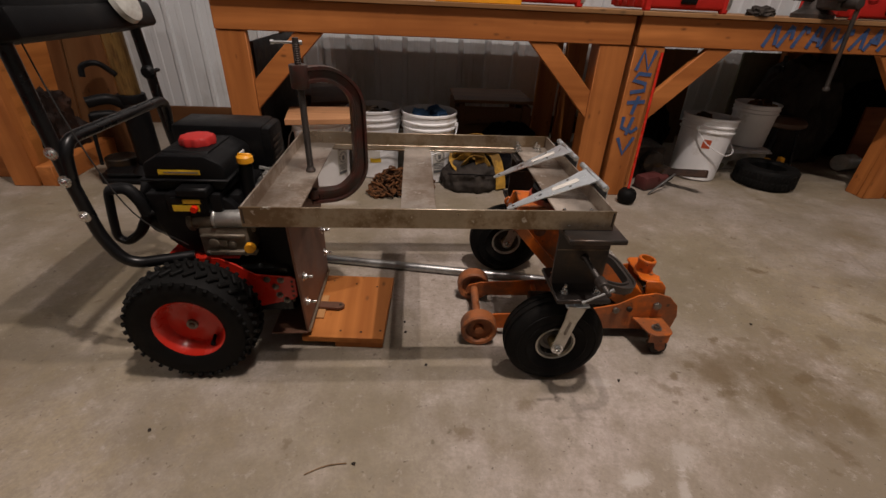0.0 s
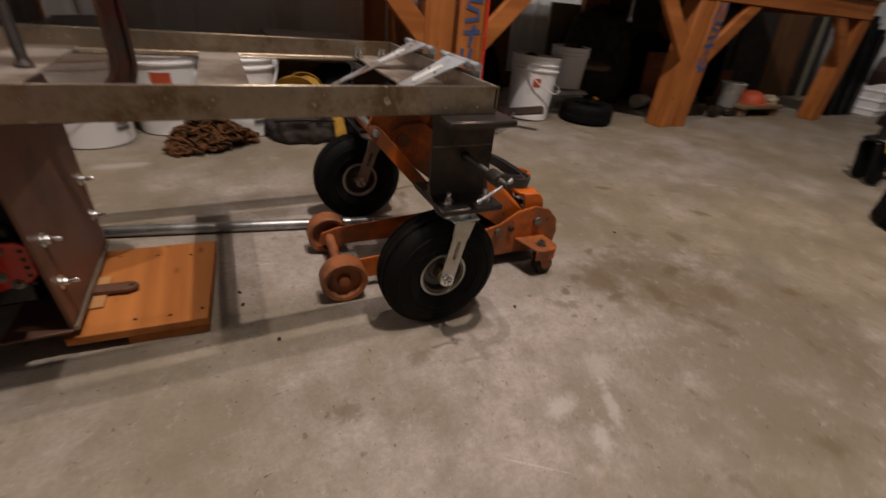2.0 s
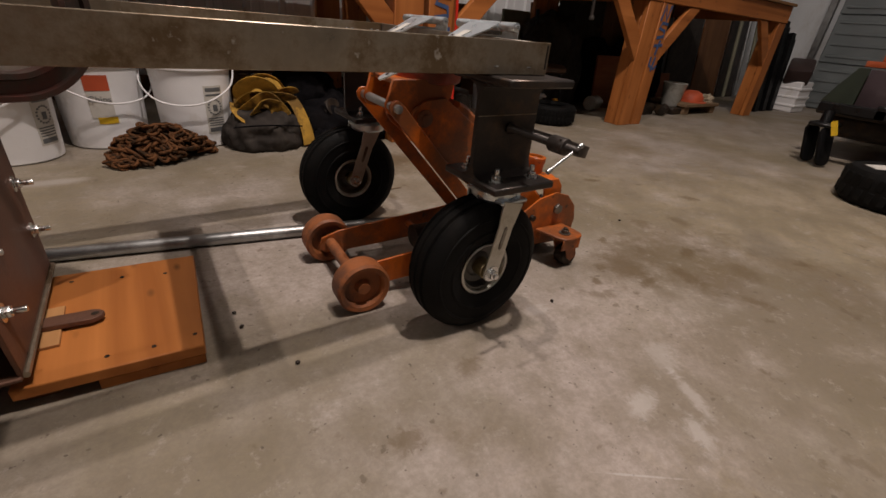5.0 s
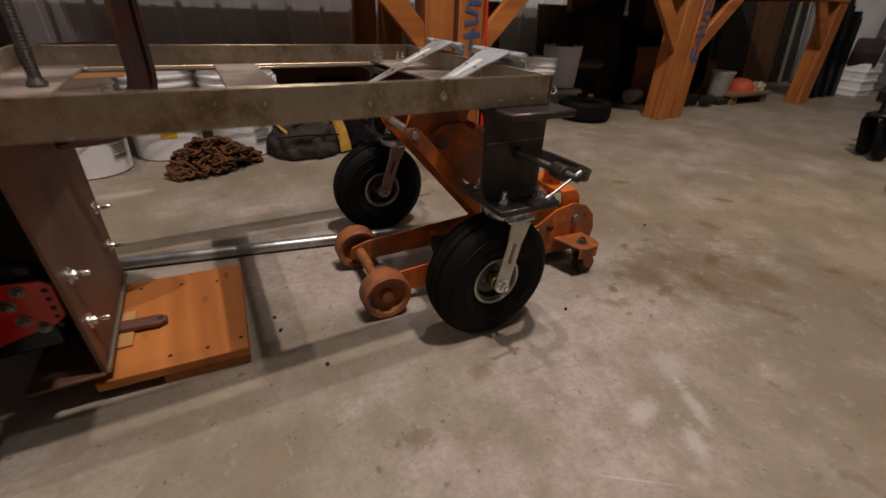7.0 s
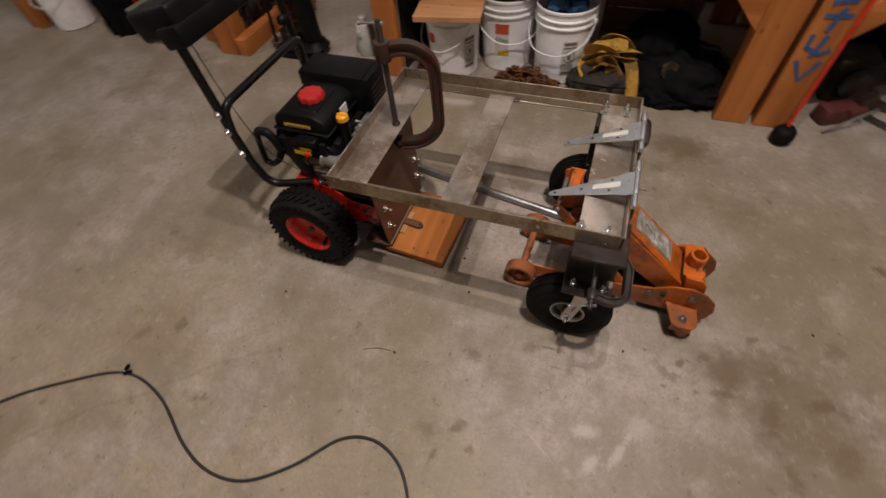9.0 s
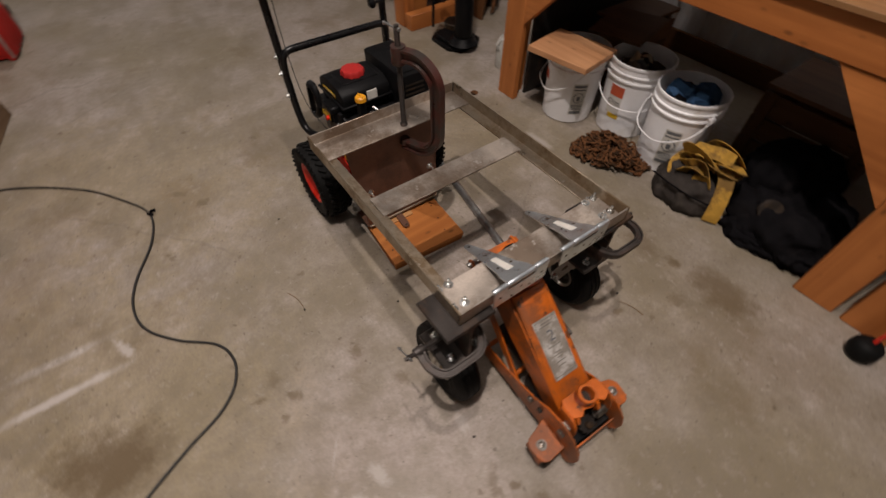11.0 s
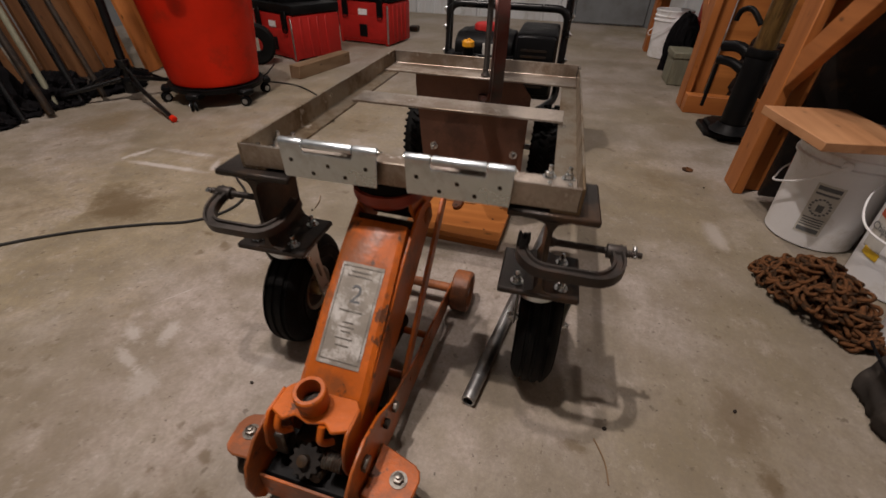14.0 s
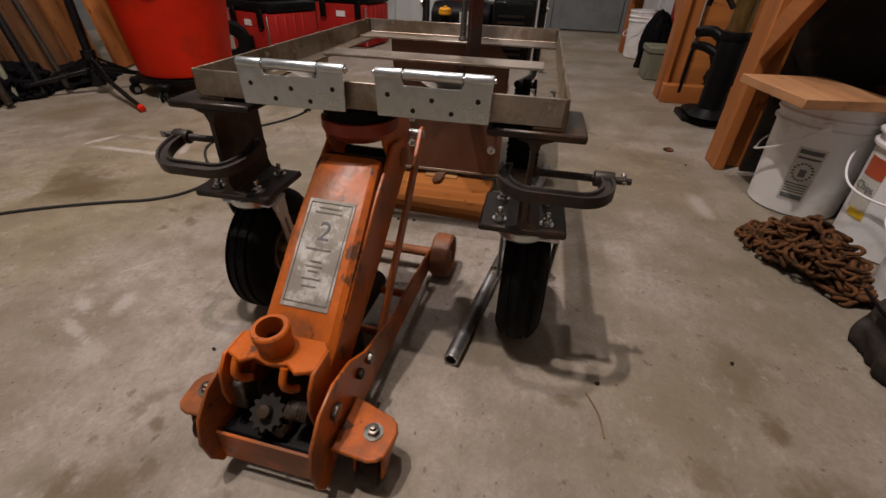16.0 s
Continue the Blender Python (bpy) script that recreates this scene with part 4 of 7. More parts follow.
part("fuel_cap", cap, mat("dull_red_plastic", (0.40, 0.022, 0.02), 0.5, 0.0, 0.2, 12, (0.26, 0.02, 0.018), 0.4, 200, 0.05, patch=18, spec=0.25), tank, "red ribbed fuel cap")
part("warning_label", box(-0.815, -0.705, 1.3196, 1.3206, 0.580, 0.594, 0), LABELYELLOW, tank, "yellow warning sticker")
part("warning_print", box(-0.80, -0.71, 1.3184, 1.3194, 0.5850, 0.5885, 0), INKGREY, tank)
part("white_tag", box(-0.641, -0.636, 1.43, 1.475, 0.565, 0.605, 0.001), PAPER, tank, "white paper tag")
oil = part("oil_cap", join(lathe([(0.0, 0.024), (0.016, 0.024), (0.022, 0.019), (0.023, 0.004), (0.017, 0.0), (0.0, 0.0)], (-0.603, 1.383, 0.595), n=24), box(-0.622, -0.584, 1.379, 1.387, 0.606, 0.624, 0.003)), YELLOW, cart, "amber oil filler cap")
part("filler_neck", rod((-0.612, 1.383, 0.49), (-0.603, 1.383, 0.596), 0.0195), BLACKPLASTIC, oil)
part("oil_plug", lathe([(0.0, 0.014), (0.014, 0.014), (0.016, 0.0), (0.0, 0.0)], (-0.598, 1.286, 0.373), (0, -1, 0), 16), YELLOW, cart, "amber oil drain plug")
sw = part("switch_panel", join(box(-0.80, -0.69, 1.290, 1.33, 0.478, 0.535, 0.006, 2), box(-0.785, -0.70, 1.284, 1.295, 0.482, 0.528, 0.005, 2)), BLACKPLASTIC, cart, "black control panel with yellow stickers")
part("warning_label", box(-0.782, -0.712, 1.2822, 1.2838, 0.488, 0.506, 0), LABELYELLOW, sw)
part("warning_label", box(-0.752, -0.706, 1.2822, 1.2838, 0.511, 0.523, 0), LABELYELLOW, sw)
part("switch", lathe([(0.0, 0.012), (0.009, 0.012), (0.01, 0.0), (0.0, 0.0)], (-0.724, 1.283, 0.497), (0, -1, 0), 16), REDPLASTIC, sw, "red stop switch")
part("choke_box", box(-0.765, -0.68, 1.278, 1.33, 0.529, 0.556, 0.006), BLACKPLASTIC, cart)
muf = part("muffler_cover", join(box(-0.88, -0.60, 1.552, 1.70, 0.43, 0.655, 0.014, 2), box(-0.75, -0.578, 1.556, 1.695, 0.45, 0.648, 0.014, 2)), BLACKPLASTIC, cart, "black pressed muffler cover with slots")
# dark bars laid on for the shade inside the cover's slots
for k in range(7):
    part("slot", box(-0.5782, -0.5765, 1.575, 1.665, 0.48 + 0.02 * k, 0.488 + 0.02 * k, 0), GREASE, muf)
cb = part("carburettor", join(box(-0.60, -0.55, 1.43, 1.54, 0.47, 0.53, 0.008), rod((-0.575, 1.46, 0.50), (-0.535, 1.46, 0.50), 0.02), tube(smooth([(-0.58, 1.42, 0.57), (-0.55, 1.44, 0.55), (-0.555, 1.47, 0.50)]), 0.005, 8)), ALU, cart, "aluminium carburettor with linkage")
for k in range(8):
    part("spring_coil", lathe([(0.009, -0.0012), (0.0115, -0.0012), (0.0115, 0.0012), (0.009, 0.0012)], (-0.563, 1.405, 0.50 + 0.008 * k), n=12, closed=True), BOLT, cb)

# --- handlebars
for y, s in ((1.225, -1), (1.722, 1)):
    yi = y - s * 0.06
    part("handle_tube", tube(rounded([(-0.76, yi, 0.345), (-0.912, y, 0.350), (-0.955, y, 0.43), (-0.975, y, 0.60), (-0.992, y, 0.93)], 0.05), 0.0158, 14), BLACKPAINT, cart, "glossy black handle tube")
    for z, x in ((0.505, -0.964), (0.60, -0.975), (0.67, -0.979)):
        part("bolt", hexbolt((x, y + s * 0.015, z), (0, s, 0), 0.010, 0.006, 0.004), BOLT, cart)
part("cross_handle", tube(rounded([(-0.972, 1.225, 0.58), (-0.958, 1.228, 0.695), (-0.958, 1.719, 0.695), (-0.972, 1.722, 0.58)], 0.05), 0.0148, 14), BLACKPAINT, cart, "glossy black cross tube")
part("knob", join(rod((-0.955, 1.722, 0.785), (-0.955, 1.66, 0.785), 0.006), lathe([(0.0, 0.03), (0.014, 0.028), (0.021, 0.018), (0.02, 0.006), (0.012, 0.0), (0.0, 0.0)], (-0.955, 1.675, 0.785), (0, -1, 0), 20)), BLACKPLASTIC, cart, "round black knob")
dash = part("dash_panel", moved(join(box(-0.13, 0.06, -0.26, 0.26, -0.02, 0.075, 0.018, 3), box(-0.03, 0.065, -0.275, 0.275, -0.045, 0.02, 0.012, 2)), pose(-1.0, 1.473, 0.945, 0, -14, 0)), BLACKPLASTIC, cart, "black plastic control console")
part("head_lamp", moved(lathe([(0.0, 0.012), (0.04, 0.010), (0.055, 0.004), (0.06, -0.01), (0.0, -0.01)], (0, 0, 0), (1, 0, 0), 28), pose(-0.928, 1.60, 0.985, 0, -20, 0)), GLASSY, dash, "clear lamp lens")
part("cable", tube(smooth([(-0.78, 1.30, 0.37), (-0.87, 1.25, 0.50), (-0.94, 1.245, 0.72), (-0.99, 1.26, 0.97)]), 0.0018, 6), CABLE, cart)
# the starter grip hanging in front of the shroud
gx, gy, gz = -0.868, 1.305, 0.468
grip = sweep(rounded([(gx, gy, gz + 0.0), (gx - 0.006, gy, gz + 0.035), (gx - 0.03, gy, gz + 0.078), (gx - 0.084, gy, gz + 0.074), (gx - 0.098, gy, gz - 0.01), (gx - 0.106, gy, gz - 0.076), (gx - 0.08, gy, gz - 0.092), (gx - 0.035, gy, gz - 0.06), (gx, gy, gz + 0.0)], 0.02, 4), [(0.017 * math.cos(a), 0.0115 * math.sin(a)) for a in [k * math.pi / 6 for k in range(12)]])
part("starter_grip", join(grip, rod((gx - 0.004, gy, gz), (gx + 0.035, gy + 0.02, gz + 0.003), 0.011)), BLACKPLASTIC, cart, "black plastic starter handle")


# ---------------------------------------------------------------- C-clamps
def c_clamp(m, reach, span, sec, screw_r, label, frame_mat, tilt=0.0, bar=0.075, low=0.28):
    """Built with the screw along local z at x = 0 (foot at z = 0, anvil below) and the spine towards +x."""
    c = thing("c_clamp", label, "clamp", group="C-clamps on the cart")
    top, bot = span * (1 - low), -span * low
    a, b = sec
    path = rounded([(-0.012, 0, top), (reach * 0.55, 0, top + span * 0.03), (reach, 0, top - span * 0.14), (reach, 0, bot + span * 0.16), (reach * 0.6, 0, bot - span * 0.01), (-0.008, 0, bot)], span * 0.16, 6)
    ibeam = [(-a, -b), (-a * 0.6, -b), (-a * 0.45, -b * 0.45), (a * 0.45, -b * 0.45), (a * 0.6, -b), (a, -b), (a, b), (a * 0.6, b), (a * 0.45, b * 0.45), (-a * 0.45, b * 0.45), (-a * 0.6, b), (-a, b)]
    part("frame", join(sweep(path, [(q, p) for p, q in ibeam], up=(0, 1, 0)), rod((0, 0, top - a * 1.5), (0, 0, top + a * 1.5), a * 1.25, n=20, w=0.002), rod((0, 0, bot - a * 0.2), (0, 0, bot + a * 1.1), a * 0.95, n=20, w=0.002)), frame_mat, c)
    zt = top + span * 0.27
    k = 0.006
    pitch = max(0.0035, screw_r * 0.55)
    prof = [(0.0, 0.004)]
    while k < zt - 0.012:
        prof += [(screw_r * 0.86, k), (screw_r, k + pitch * 0.5)]
        k += pitch
    prof += [(screw_r * 0.8, zt - 0.01), (screw_r * 0.8, zt), (0, zt)]
    part("screw", lathe(prof, (0, 0, 0), n=14), CAST, c, "worn steel screw")
    part("swivel_foot", lathe([(0, 0.0), (screw_r * 1.35, 0.0), (screw_r * 1.5, 0.004), (screw_r * 1.1, 0.011), (screw_r * 0.8, 0.016), (0, 0.016)], (0, 0, 0), n=18), CAST, c)
    h = Matrix.Translation((0, 0, zt - 0.012)) @ Matrix.Rotation(tilt, 4, "Z")
    part("t_bar", moved(join(rod((-bar, 0, 0), (bar * 0.22, 0, 0), screw_r * 0.36, n=12), rod((-bar - 0.004, 0, 0), (-bar + 0.004, 0, 0), screw_r * 0.6, n=12), rod((bar * 0.22 - 0.004, 0, 0), (bar * 0.22 + 0.004, 0, 0), screw_r * 0.6, n=12)), h), GALV, c, "steel tommy bar")
    c.matrix_basis = m
    return c


# the big one grips the rear tray angle; two small ones grip the beam webs
big = c_clamp(pose(-0.445, 1.478, ZB + 0.012, 0, 0, 21), 0.160, 0.365, (0.021, 0.017), 0.0105, "big rusty brown C-clamp gripping the tray edge", CLAMPRED, -0.2, 0.06, low=0.235)
c_clamp(pose(0.345, 1.1435, 0.430, 0, 14, 0) @ pose(0, 0, 0, 90, 0, 0), 0.098, 0.175, (0.0115, 0.010), 0.0075, "small dark iron C-clamp on the beam stub", CAST, 0.75, 0.06)
c_clamp(pose(0.345, 1.7465, 0.436, -90, 0, 0), 0.098, 0.175, (0.0115, 0.010), 0.0075, "small dark iron C-clamp on the beam stub", CAST, 0.4, 0.012)


# ---------------------------------------------------------------- strap hinges laid over the front lip
def strap_hinge(y0, tip_y):
    hg = thing("t_hinge", "new zinc-plated T-hinge lying over the tray lip", "hinge", (TX1, y0 + 0.097, ZT), group="hinges on the tray")
    xk, zk = TX1 + 0.006, ZT + 0.019
    ym = y0 + 0.097
    leaf = prism([(y0, zk - 0.004), (y0 + 0.045, zk - 0.004), (y0 + 0.05, zk - 0.016), (y0 + 0.145, zk - 0.016), (y0 + 0.15, zk - 0.004), (y0 + 0.195, zk - 0.004), (y0 + 0.193, zk - 0.068), (y0 + 0.003, zk - 0.068)], "yz", xk + 0.0045, xk + 0.0075, 0.0008)
    lf = part("leaf", leaf, ZINC, hg, "zinc-plated butt leaf")
    # screw holes are dark discs on the leaf, their shade in the colour
    for dy, dz in ((0.022, 0.032), (0.097, 0.036), (0.173, 0.032), (0.065, 0.055), (0.13, 0.055)):
        part("screw_hole", rod((xk + 0.0072, y0 + dy, zk - dz), (xk + 0.0079, y0 + dy, zk - dz), 0.0042, n=14), GREASE, lf)
    for a, b in ((0.0, 0.046), (0.049, 0.146), (0.149, 0.195)):
        part("knuckle", rod((xk, y0 + a, zk), (xk, y0 + b, zk), 0.0085, n=18, w=0.001), ZINC, hg)
    part("pin", rod((xk, y0 - 0.004, zk), (xk, y0 + 0.199, zk), 0.004, n=12), BOLT, hg)
    tip = Vector((0.150, tip_y, 0.482))
    d = (tip - Vector((xk, ym, zk))).normalized()
    sd = Vector((-d.y, d.x, 0)).normalized()
    up = d.cross(sd).normalized()
    bm = bmesh.new()
    out = []
    for s, w in ((0.004, 0.048), (0.03, 0.047), (0.06, 0.037), (0.24, 0.013), (0.258, 0.010), (0.265, 0.004)):
        out.append((s, w))
    ring = [(s, w) for s, w in out] + [(s, -w) for s, w in reversed(out)]
    lo = [bm.verts.new(Vector((xk, ym, zk + 0.004)) + d * s + sd * w) for s, w in ring]
    hi = [bm.verts.new(v.co + up * 0.003) for v in lo]
    bm.faces.new(lo)
    bm.faces.new(hi[::-1])
    for k in range(len(lo)):
        j = (k + 1) % len(lo)
        bm.faces.new((lo[k], hi[k], hi[j], lo[j]))
    bmesh.ops.recalc_face_normals(bm, faces=bm.faces)
    st = part("strap", bm, ZINC, hg, "long tapering zinc strap")
    top = Vector((xk, ym, zk + 0.004)) + up * (0.003 if up.z > 0 else 0.0)
    uz = up if up.z > 0 else -up
    # the strap's holes likewise, dark discs for their shade
    for s, w in ((0.245, 0), (0.16, 0.0), (0.075, 0.02), (0.07, -0.024)):
        c = top + d * s + sd * w
        part("screw_hole", rod(c, c + uz * 0.0006, 0.0042, n=14), GREASE, st)
    q = []
    for s, w in ((0.045, 0.012), (0.125, 0.008), (0.125, -0.012), (0.045, -0.012)):
        q.append(top + d * s + sd * w)
    bm = bmesh.new()
    a = [bm.verts.new(p + uz * 0.0004) for p in q]
    b = [bm.verts.new(p + uz * 0.0010) for p in q]
    bm.faces.new(a[::-1])
    bm.faces.new(b)
    for k in range(4):
        bm.faces.new((a[k], a[(k + 1) % 4], b[(k + 1) % 4], b[k]))
    part("sticker", bm, PAPER, st, "white price sticker")


strap_hinge(1.222, 1.322)
strap_hinge(1.470, 1.578)

# ---------------------------------------------------------------- floor jack under the tray
JY = 1.399
jack = thing("floor_jack", "worn orange hydraulic floor jack, raised under the tray", "floor jack", (0.45, JY, 0))
outline = [(0.075, 0.048), (0.085, 0.078), (0.13, 0.092), (0.45, 0.118), (0.58, 0.15), (0.64, 0.188), (0.70, 0.200), (0.75, 0.185), (0.785, 0.15), (0.797, 0.105), (0.79, 0.055), (0.772, 0.022), (0.752, 0.018), (0.735, 0.04), (0.66, 0.045), (0.15, 0.032), (0.095, 0.034)]
for y in (JY - 0.099, JY + 0.093):
    side = part("side_plate", prism(outline, "xz", y, y + 0.006, 0.0015), JACK, jack, "worn orange side plate")
    s = -1 if y < JY else 1
    yo = y if s < 0 else y + 0.006
    for x, z, r in ((0.712, 0.150, 0.015), (0.62, 0.135, 0.010), (0.575, 0.128, 0.012)):
        part("pivot_bolt", hexbolt((x, yo, z), (0, s, 0), r, 0.009, 0.0, washer=False), DIRTYBOLT if r != 0.010 else GREASE, side)
part("front_axle", rod((0.107, JY - 0.148, 0.061), (0.107, JY + 0.148, 0.061), 0.014, n=18), JACKDIRT, jack)
for s in (-1, 1):
    yc = JY + s * 0.127
    part("roller", lathe([(0.0, -0.018), (0.014, -0.018), (0.018, -0.006), (0.042, -0.008), (0.047, -0.024), (0.056, -0.026), (0.061, -0.021), (0.061, 0.021), (0.056, 0.026), (0.047, 0.024), (0.042, 0.008), (0.018, 0.006), (0.014, 0.018), (0.0, 0.018)], (0.107, yc, 0.061), (0, 1, 0), 36), JACKDIRT, jack, "greasy brown steel roller")
part("cross_rod", rod((0.33, JY - 0.1, 0.085), (0.33, JY + 0.1, 0.085), 0.009, n=14), JACK, jack)
part("cross_rod", rod((0.47, JY - 0.1, 0.09), (0.47, JY + 0.1, 0.09), 0.009, n=14), JACK, jack)
# lift arm: a tapered channel from the rear pivot up to the saddle
AY = 1.399
A, B = Vector((0.655, 0, 0.150)), Vector((0.322, 0, 0.447))
ax = (B - A).normalized()
nv = Vector((-ax.z, 0, ax.x))
if nv.z < 0:
    nv = -nv
def armpt(s, h, y):
    p = A + ax * s + nv * h
    return (p.x, y, p.z)
L = (B - A).length
secs = [(0.0, 0.070, 0.035, 0.03), (L * 0.5, 0.068, 0.04, 0.02), (L * 0.86, 0.062, 0.036, 0.01), (L * 0.9, 0.060, 0.030, 0.005)]
def arm_shell(inner):
    bm = bmesh.new()
    rings = []
    for s, w, h, dn in secs:
        w2, h2 = (w - 0.005, h - 0.005) if inner else (w, h)
        rings.append([bm.verts.new(armpt(s, -dn, AY - w2)), bm.verts.new(armpt(s, h2 - 0.008, AY - w2)), bm.verts.new(armpt(s, h2, AY - w2 + 0.01)), bm.verts.new(armpt(s, h2, AY + w2 - 0.01)), bm.verts.new(armpt(s, h2 - 0.008, AY + w2)), bm.verts.new(armpt(s, -dn, AY + w2))])
    for a, b in zip(rings, rings[1:]):
        for k in range(5):
            bm.faces.new((a[k], a[k + 1], b[k + 1], b[k]))
    bm.faces.new(rings[0]), bm.faces.new(rings[-1][::-1])
    return bm
arm = part("lift_arm", arm_shell(False), JACK, jack, "worn orange lift arm with a faded decal")
cheek = [(0.668, 0.105), (0.69, 0.15), (0.66, 0.185), (0.42, 0.385), (0.325, 0.452), (0.275, 0.447), (0.246, 0.428), (0.240, 0.402), (0.256, 0.378), (0.31, 0.335), (0.41, 0.255), (0.62, 0.11)]
for y in (AY - 0.0715, AY + 0.0645):
    part("arm_cheek", prism(cheek, "xz", y, y + 0.007, 0.002), JACK, arm)
    part("pivot_boss", join(rod((0.275, y - 0.006, 0.410), (0.275, y + 0.013, 0.410), 0.019, n=22, w=0.003), rod((0.275, y - 0.009, 0.410), (0.275, y + 0.016, 0.410), 0.010, n=14, w=0.002)), JACKDIRT, arm, "grimy pivot boss")
part("cross_web", box(0.335, 0.342, AY - 0.0635, AY + 0.0635, 0.36, 0.428, 0.001), GREASE, arm, "dark inner web")
# decal on the arm's back
def decal(name, s0, s1, w0, w1, mat_, lift, parent):
    bm = bmesh.new()
    vs = []
    for t in (0, 1):
        for s, y in ((s0, AY + w0), (s0, AY + w1), (s1, AY + w1), (s1, AY + w0)):
            f = max(0.0, min(1.0, s / L))
            vs.append(bm.verts.new(armpt(s, 0.035 + 0.005 * min(1, f / 0.5) - 0.004 * max(0, (f - 0.5) / 0.44) + lift + 0.0007 * t, y)))
    bm.faces.new(vs[3::-1]), bm.faces.new(vs[4:])
    for k in range(4):
        j = (k + 1) % 4
        bm.faces.new((vs[k], vs[j], vs[4 + j], vs[4 + k]))
    return part(name, bm, mat_, parent)
for s0, s1 in ((0.235, 0.5), (0.5, 0.685)):
    dec = decal("decal", L * s0, L * s1, -0.046, 0.044, DECAL, 0.001, arm)
    dec["label"] = "scuffed grey maker's decal"
for s0, s1, w0, w1 in ((0.255, 0.259, -0.042, 0.04), (0.668, 0.672, -0.042, 0.04), (0.255, 0.498, -0.042, -0.0405), (0.502, 0.672, -0.042, -0.0405), (0.255, 0.498, 0.0385, 0.04), (0.502, 0.672, 0.0385, 0.04)):
    decal("decal_line", L * s0, L * s1, w0, w1, FADEDINK, 0.0022, arm)
for k, (f, w) in enumerate(((0.645, 0.024), (0.625, 0.028), (0.47, 0.026), (0.42, 0.014), (0.40, 0.018), (0.38, 0.012), (0.35, 0.020), (0.32, 0.016))):
    decal("decal_line", L * f, L * (f + 0.006), -w, w - 0.004, FADEDINK, 0.0022, arm)
cur = bpy.data.curves.new("numeral", "FONT")
cur.body, cur.size, cur.align_x, cur.align_y, cur.extrude = "2", 0.052, "CENTER", "CENTER", 0.0004
num = new("numeral", cur)
num.parent = jack
pc = Vector(armpt(L * 0.545, 0.0395 + 0.0022, AY)) - jack.location
up_dir, nrm = ax, nv
right = up_dir.cross(nrm)
num.matrix_basis = Matrix.Translation(pc) @ Matrix((right, up_dir, nrm)).transposed().to_4x4()
cur.materials.append(INKGREY)
num["label"] = "printed black numeral"
# saddle and link rods
SX, SY = 0.318, AY + 0.002
part("saddle", lathe([(0.0, 0.462), (0.05, 0.462), (0.058, 0.472), (0.072, 0.480), (0.074, 0.486), (0.074, 0.503), (0.0, 0.503)], (SX, SY, 0), n=40), mat("dull_red_saddle", (0.30, 0.04, 0.018), 0.5, 0, 0.3, 18, (0.09, 0.03, 0.018), 0.5), jack, "dull red round saddle")
part("saddle_pad", lathe([(0.0, 0.503), (0.066, 0.503), (0.068, 0.507), (0.066, 0.5262), (0.0, 0.5262)], (SX, SY, 0), n=32), RUBBER, jack, "black rubber saddle pad")
for y in (AY - 0.062, AY + 0.054):
    part("saddle_bracket", prism([(0.202, 0.488), (0.352, 0.488), (0.345, 0.455), (0.305, 0.395), (0.285, 0.382), (0.262, 0.386), (0.243, 0.42), (0.215, 0.414), (0.192, 0.42), (0.186, 0.438), (0.192, 0.452)], "xz", y, y + 0.008, 0.002), JACK, jack, "orange saddle bracket")
part("saddle_plate", box(0.21, 0.345, AY - 0.054, AY + 0.054, 0.476, 0.486, 0.002), JACK, jack)
part("saddle_pin", rod((0.198, AY - 0.105, 0.436), (0.198, AY + 0.096, 0.436), 0.009, n=16, w=0.002), GALV, jack, "bright steel link pin")
part("pivot_pin", rod((0.275, AY - 0.065, 0.410), (0.275, AY + 0.065, 0.410), 0.012, n=16), GREASE, jack)
for y in (AY - 0.094, AY + 0.086):
    p0, p1 = Vector((0.198, y, 0.436)), Vector((0.50, y, 0.098))
    dl = (p1 - p0).normalized()
    nl = Vector((-dl.z, 0, dl.x))
    ring = []
    for k in range(7):
        a = math.pi * (0.5 + k / 6)
        ring.append(p0 + dl * 0.016 * math.cos(a) + nl * 0.016 * math.sin(a))
    for k in range(7):
        a = math.pi * (-0.5 + k / 6)
        ring.append(p1 + dl * 0.016 * math.cos(a) + nl * 0.016 * math.sin(a))
    part("link_bar", prism([(p.x, p.z) for p in ring], "xz", y, y + 0.008, 0.0015), JACK, jack, "flat orange link bar")
# rear: handle socket, yoke, power unit, wings with swivel casters
sock = part("handle_socket", lathe([(0.018, -0.012), (0.028, -0.012), (0.0275, 0.030), (0.0295, 0.033), (0.0295, 0.046), (0.027, 0.049), (0.021, 0.049), (0.020, 0.042), (0.019, 0.0)], (0.680, JY - 0.006, 0.232), (0.10, 0, 1), 32, closed=True), JACK, jack, "orange handle socket")
# dark plug set in for the shade inside the hollow socket
part("socket_bottom", lathe([(0.0, 0.004), (0.0195, 0.004), (0.0195, 0.012), (0.0, 0.012)], (0.680, JY - 0.006, 0.232), (0.10, 0, 1), 24), GREASE, sock, "dark plug for the shade inside the socket")
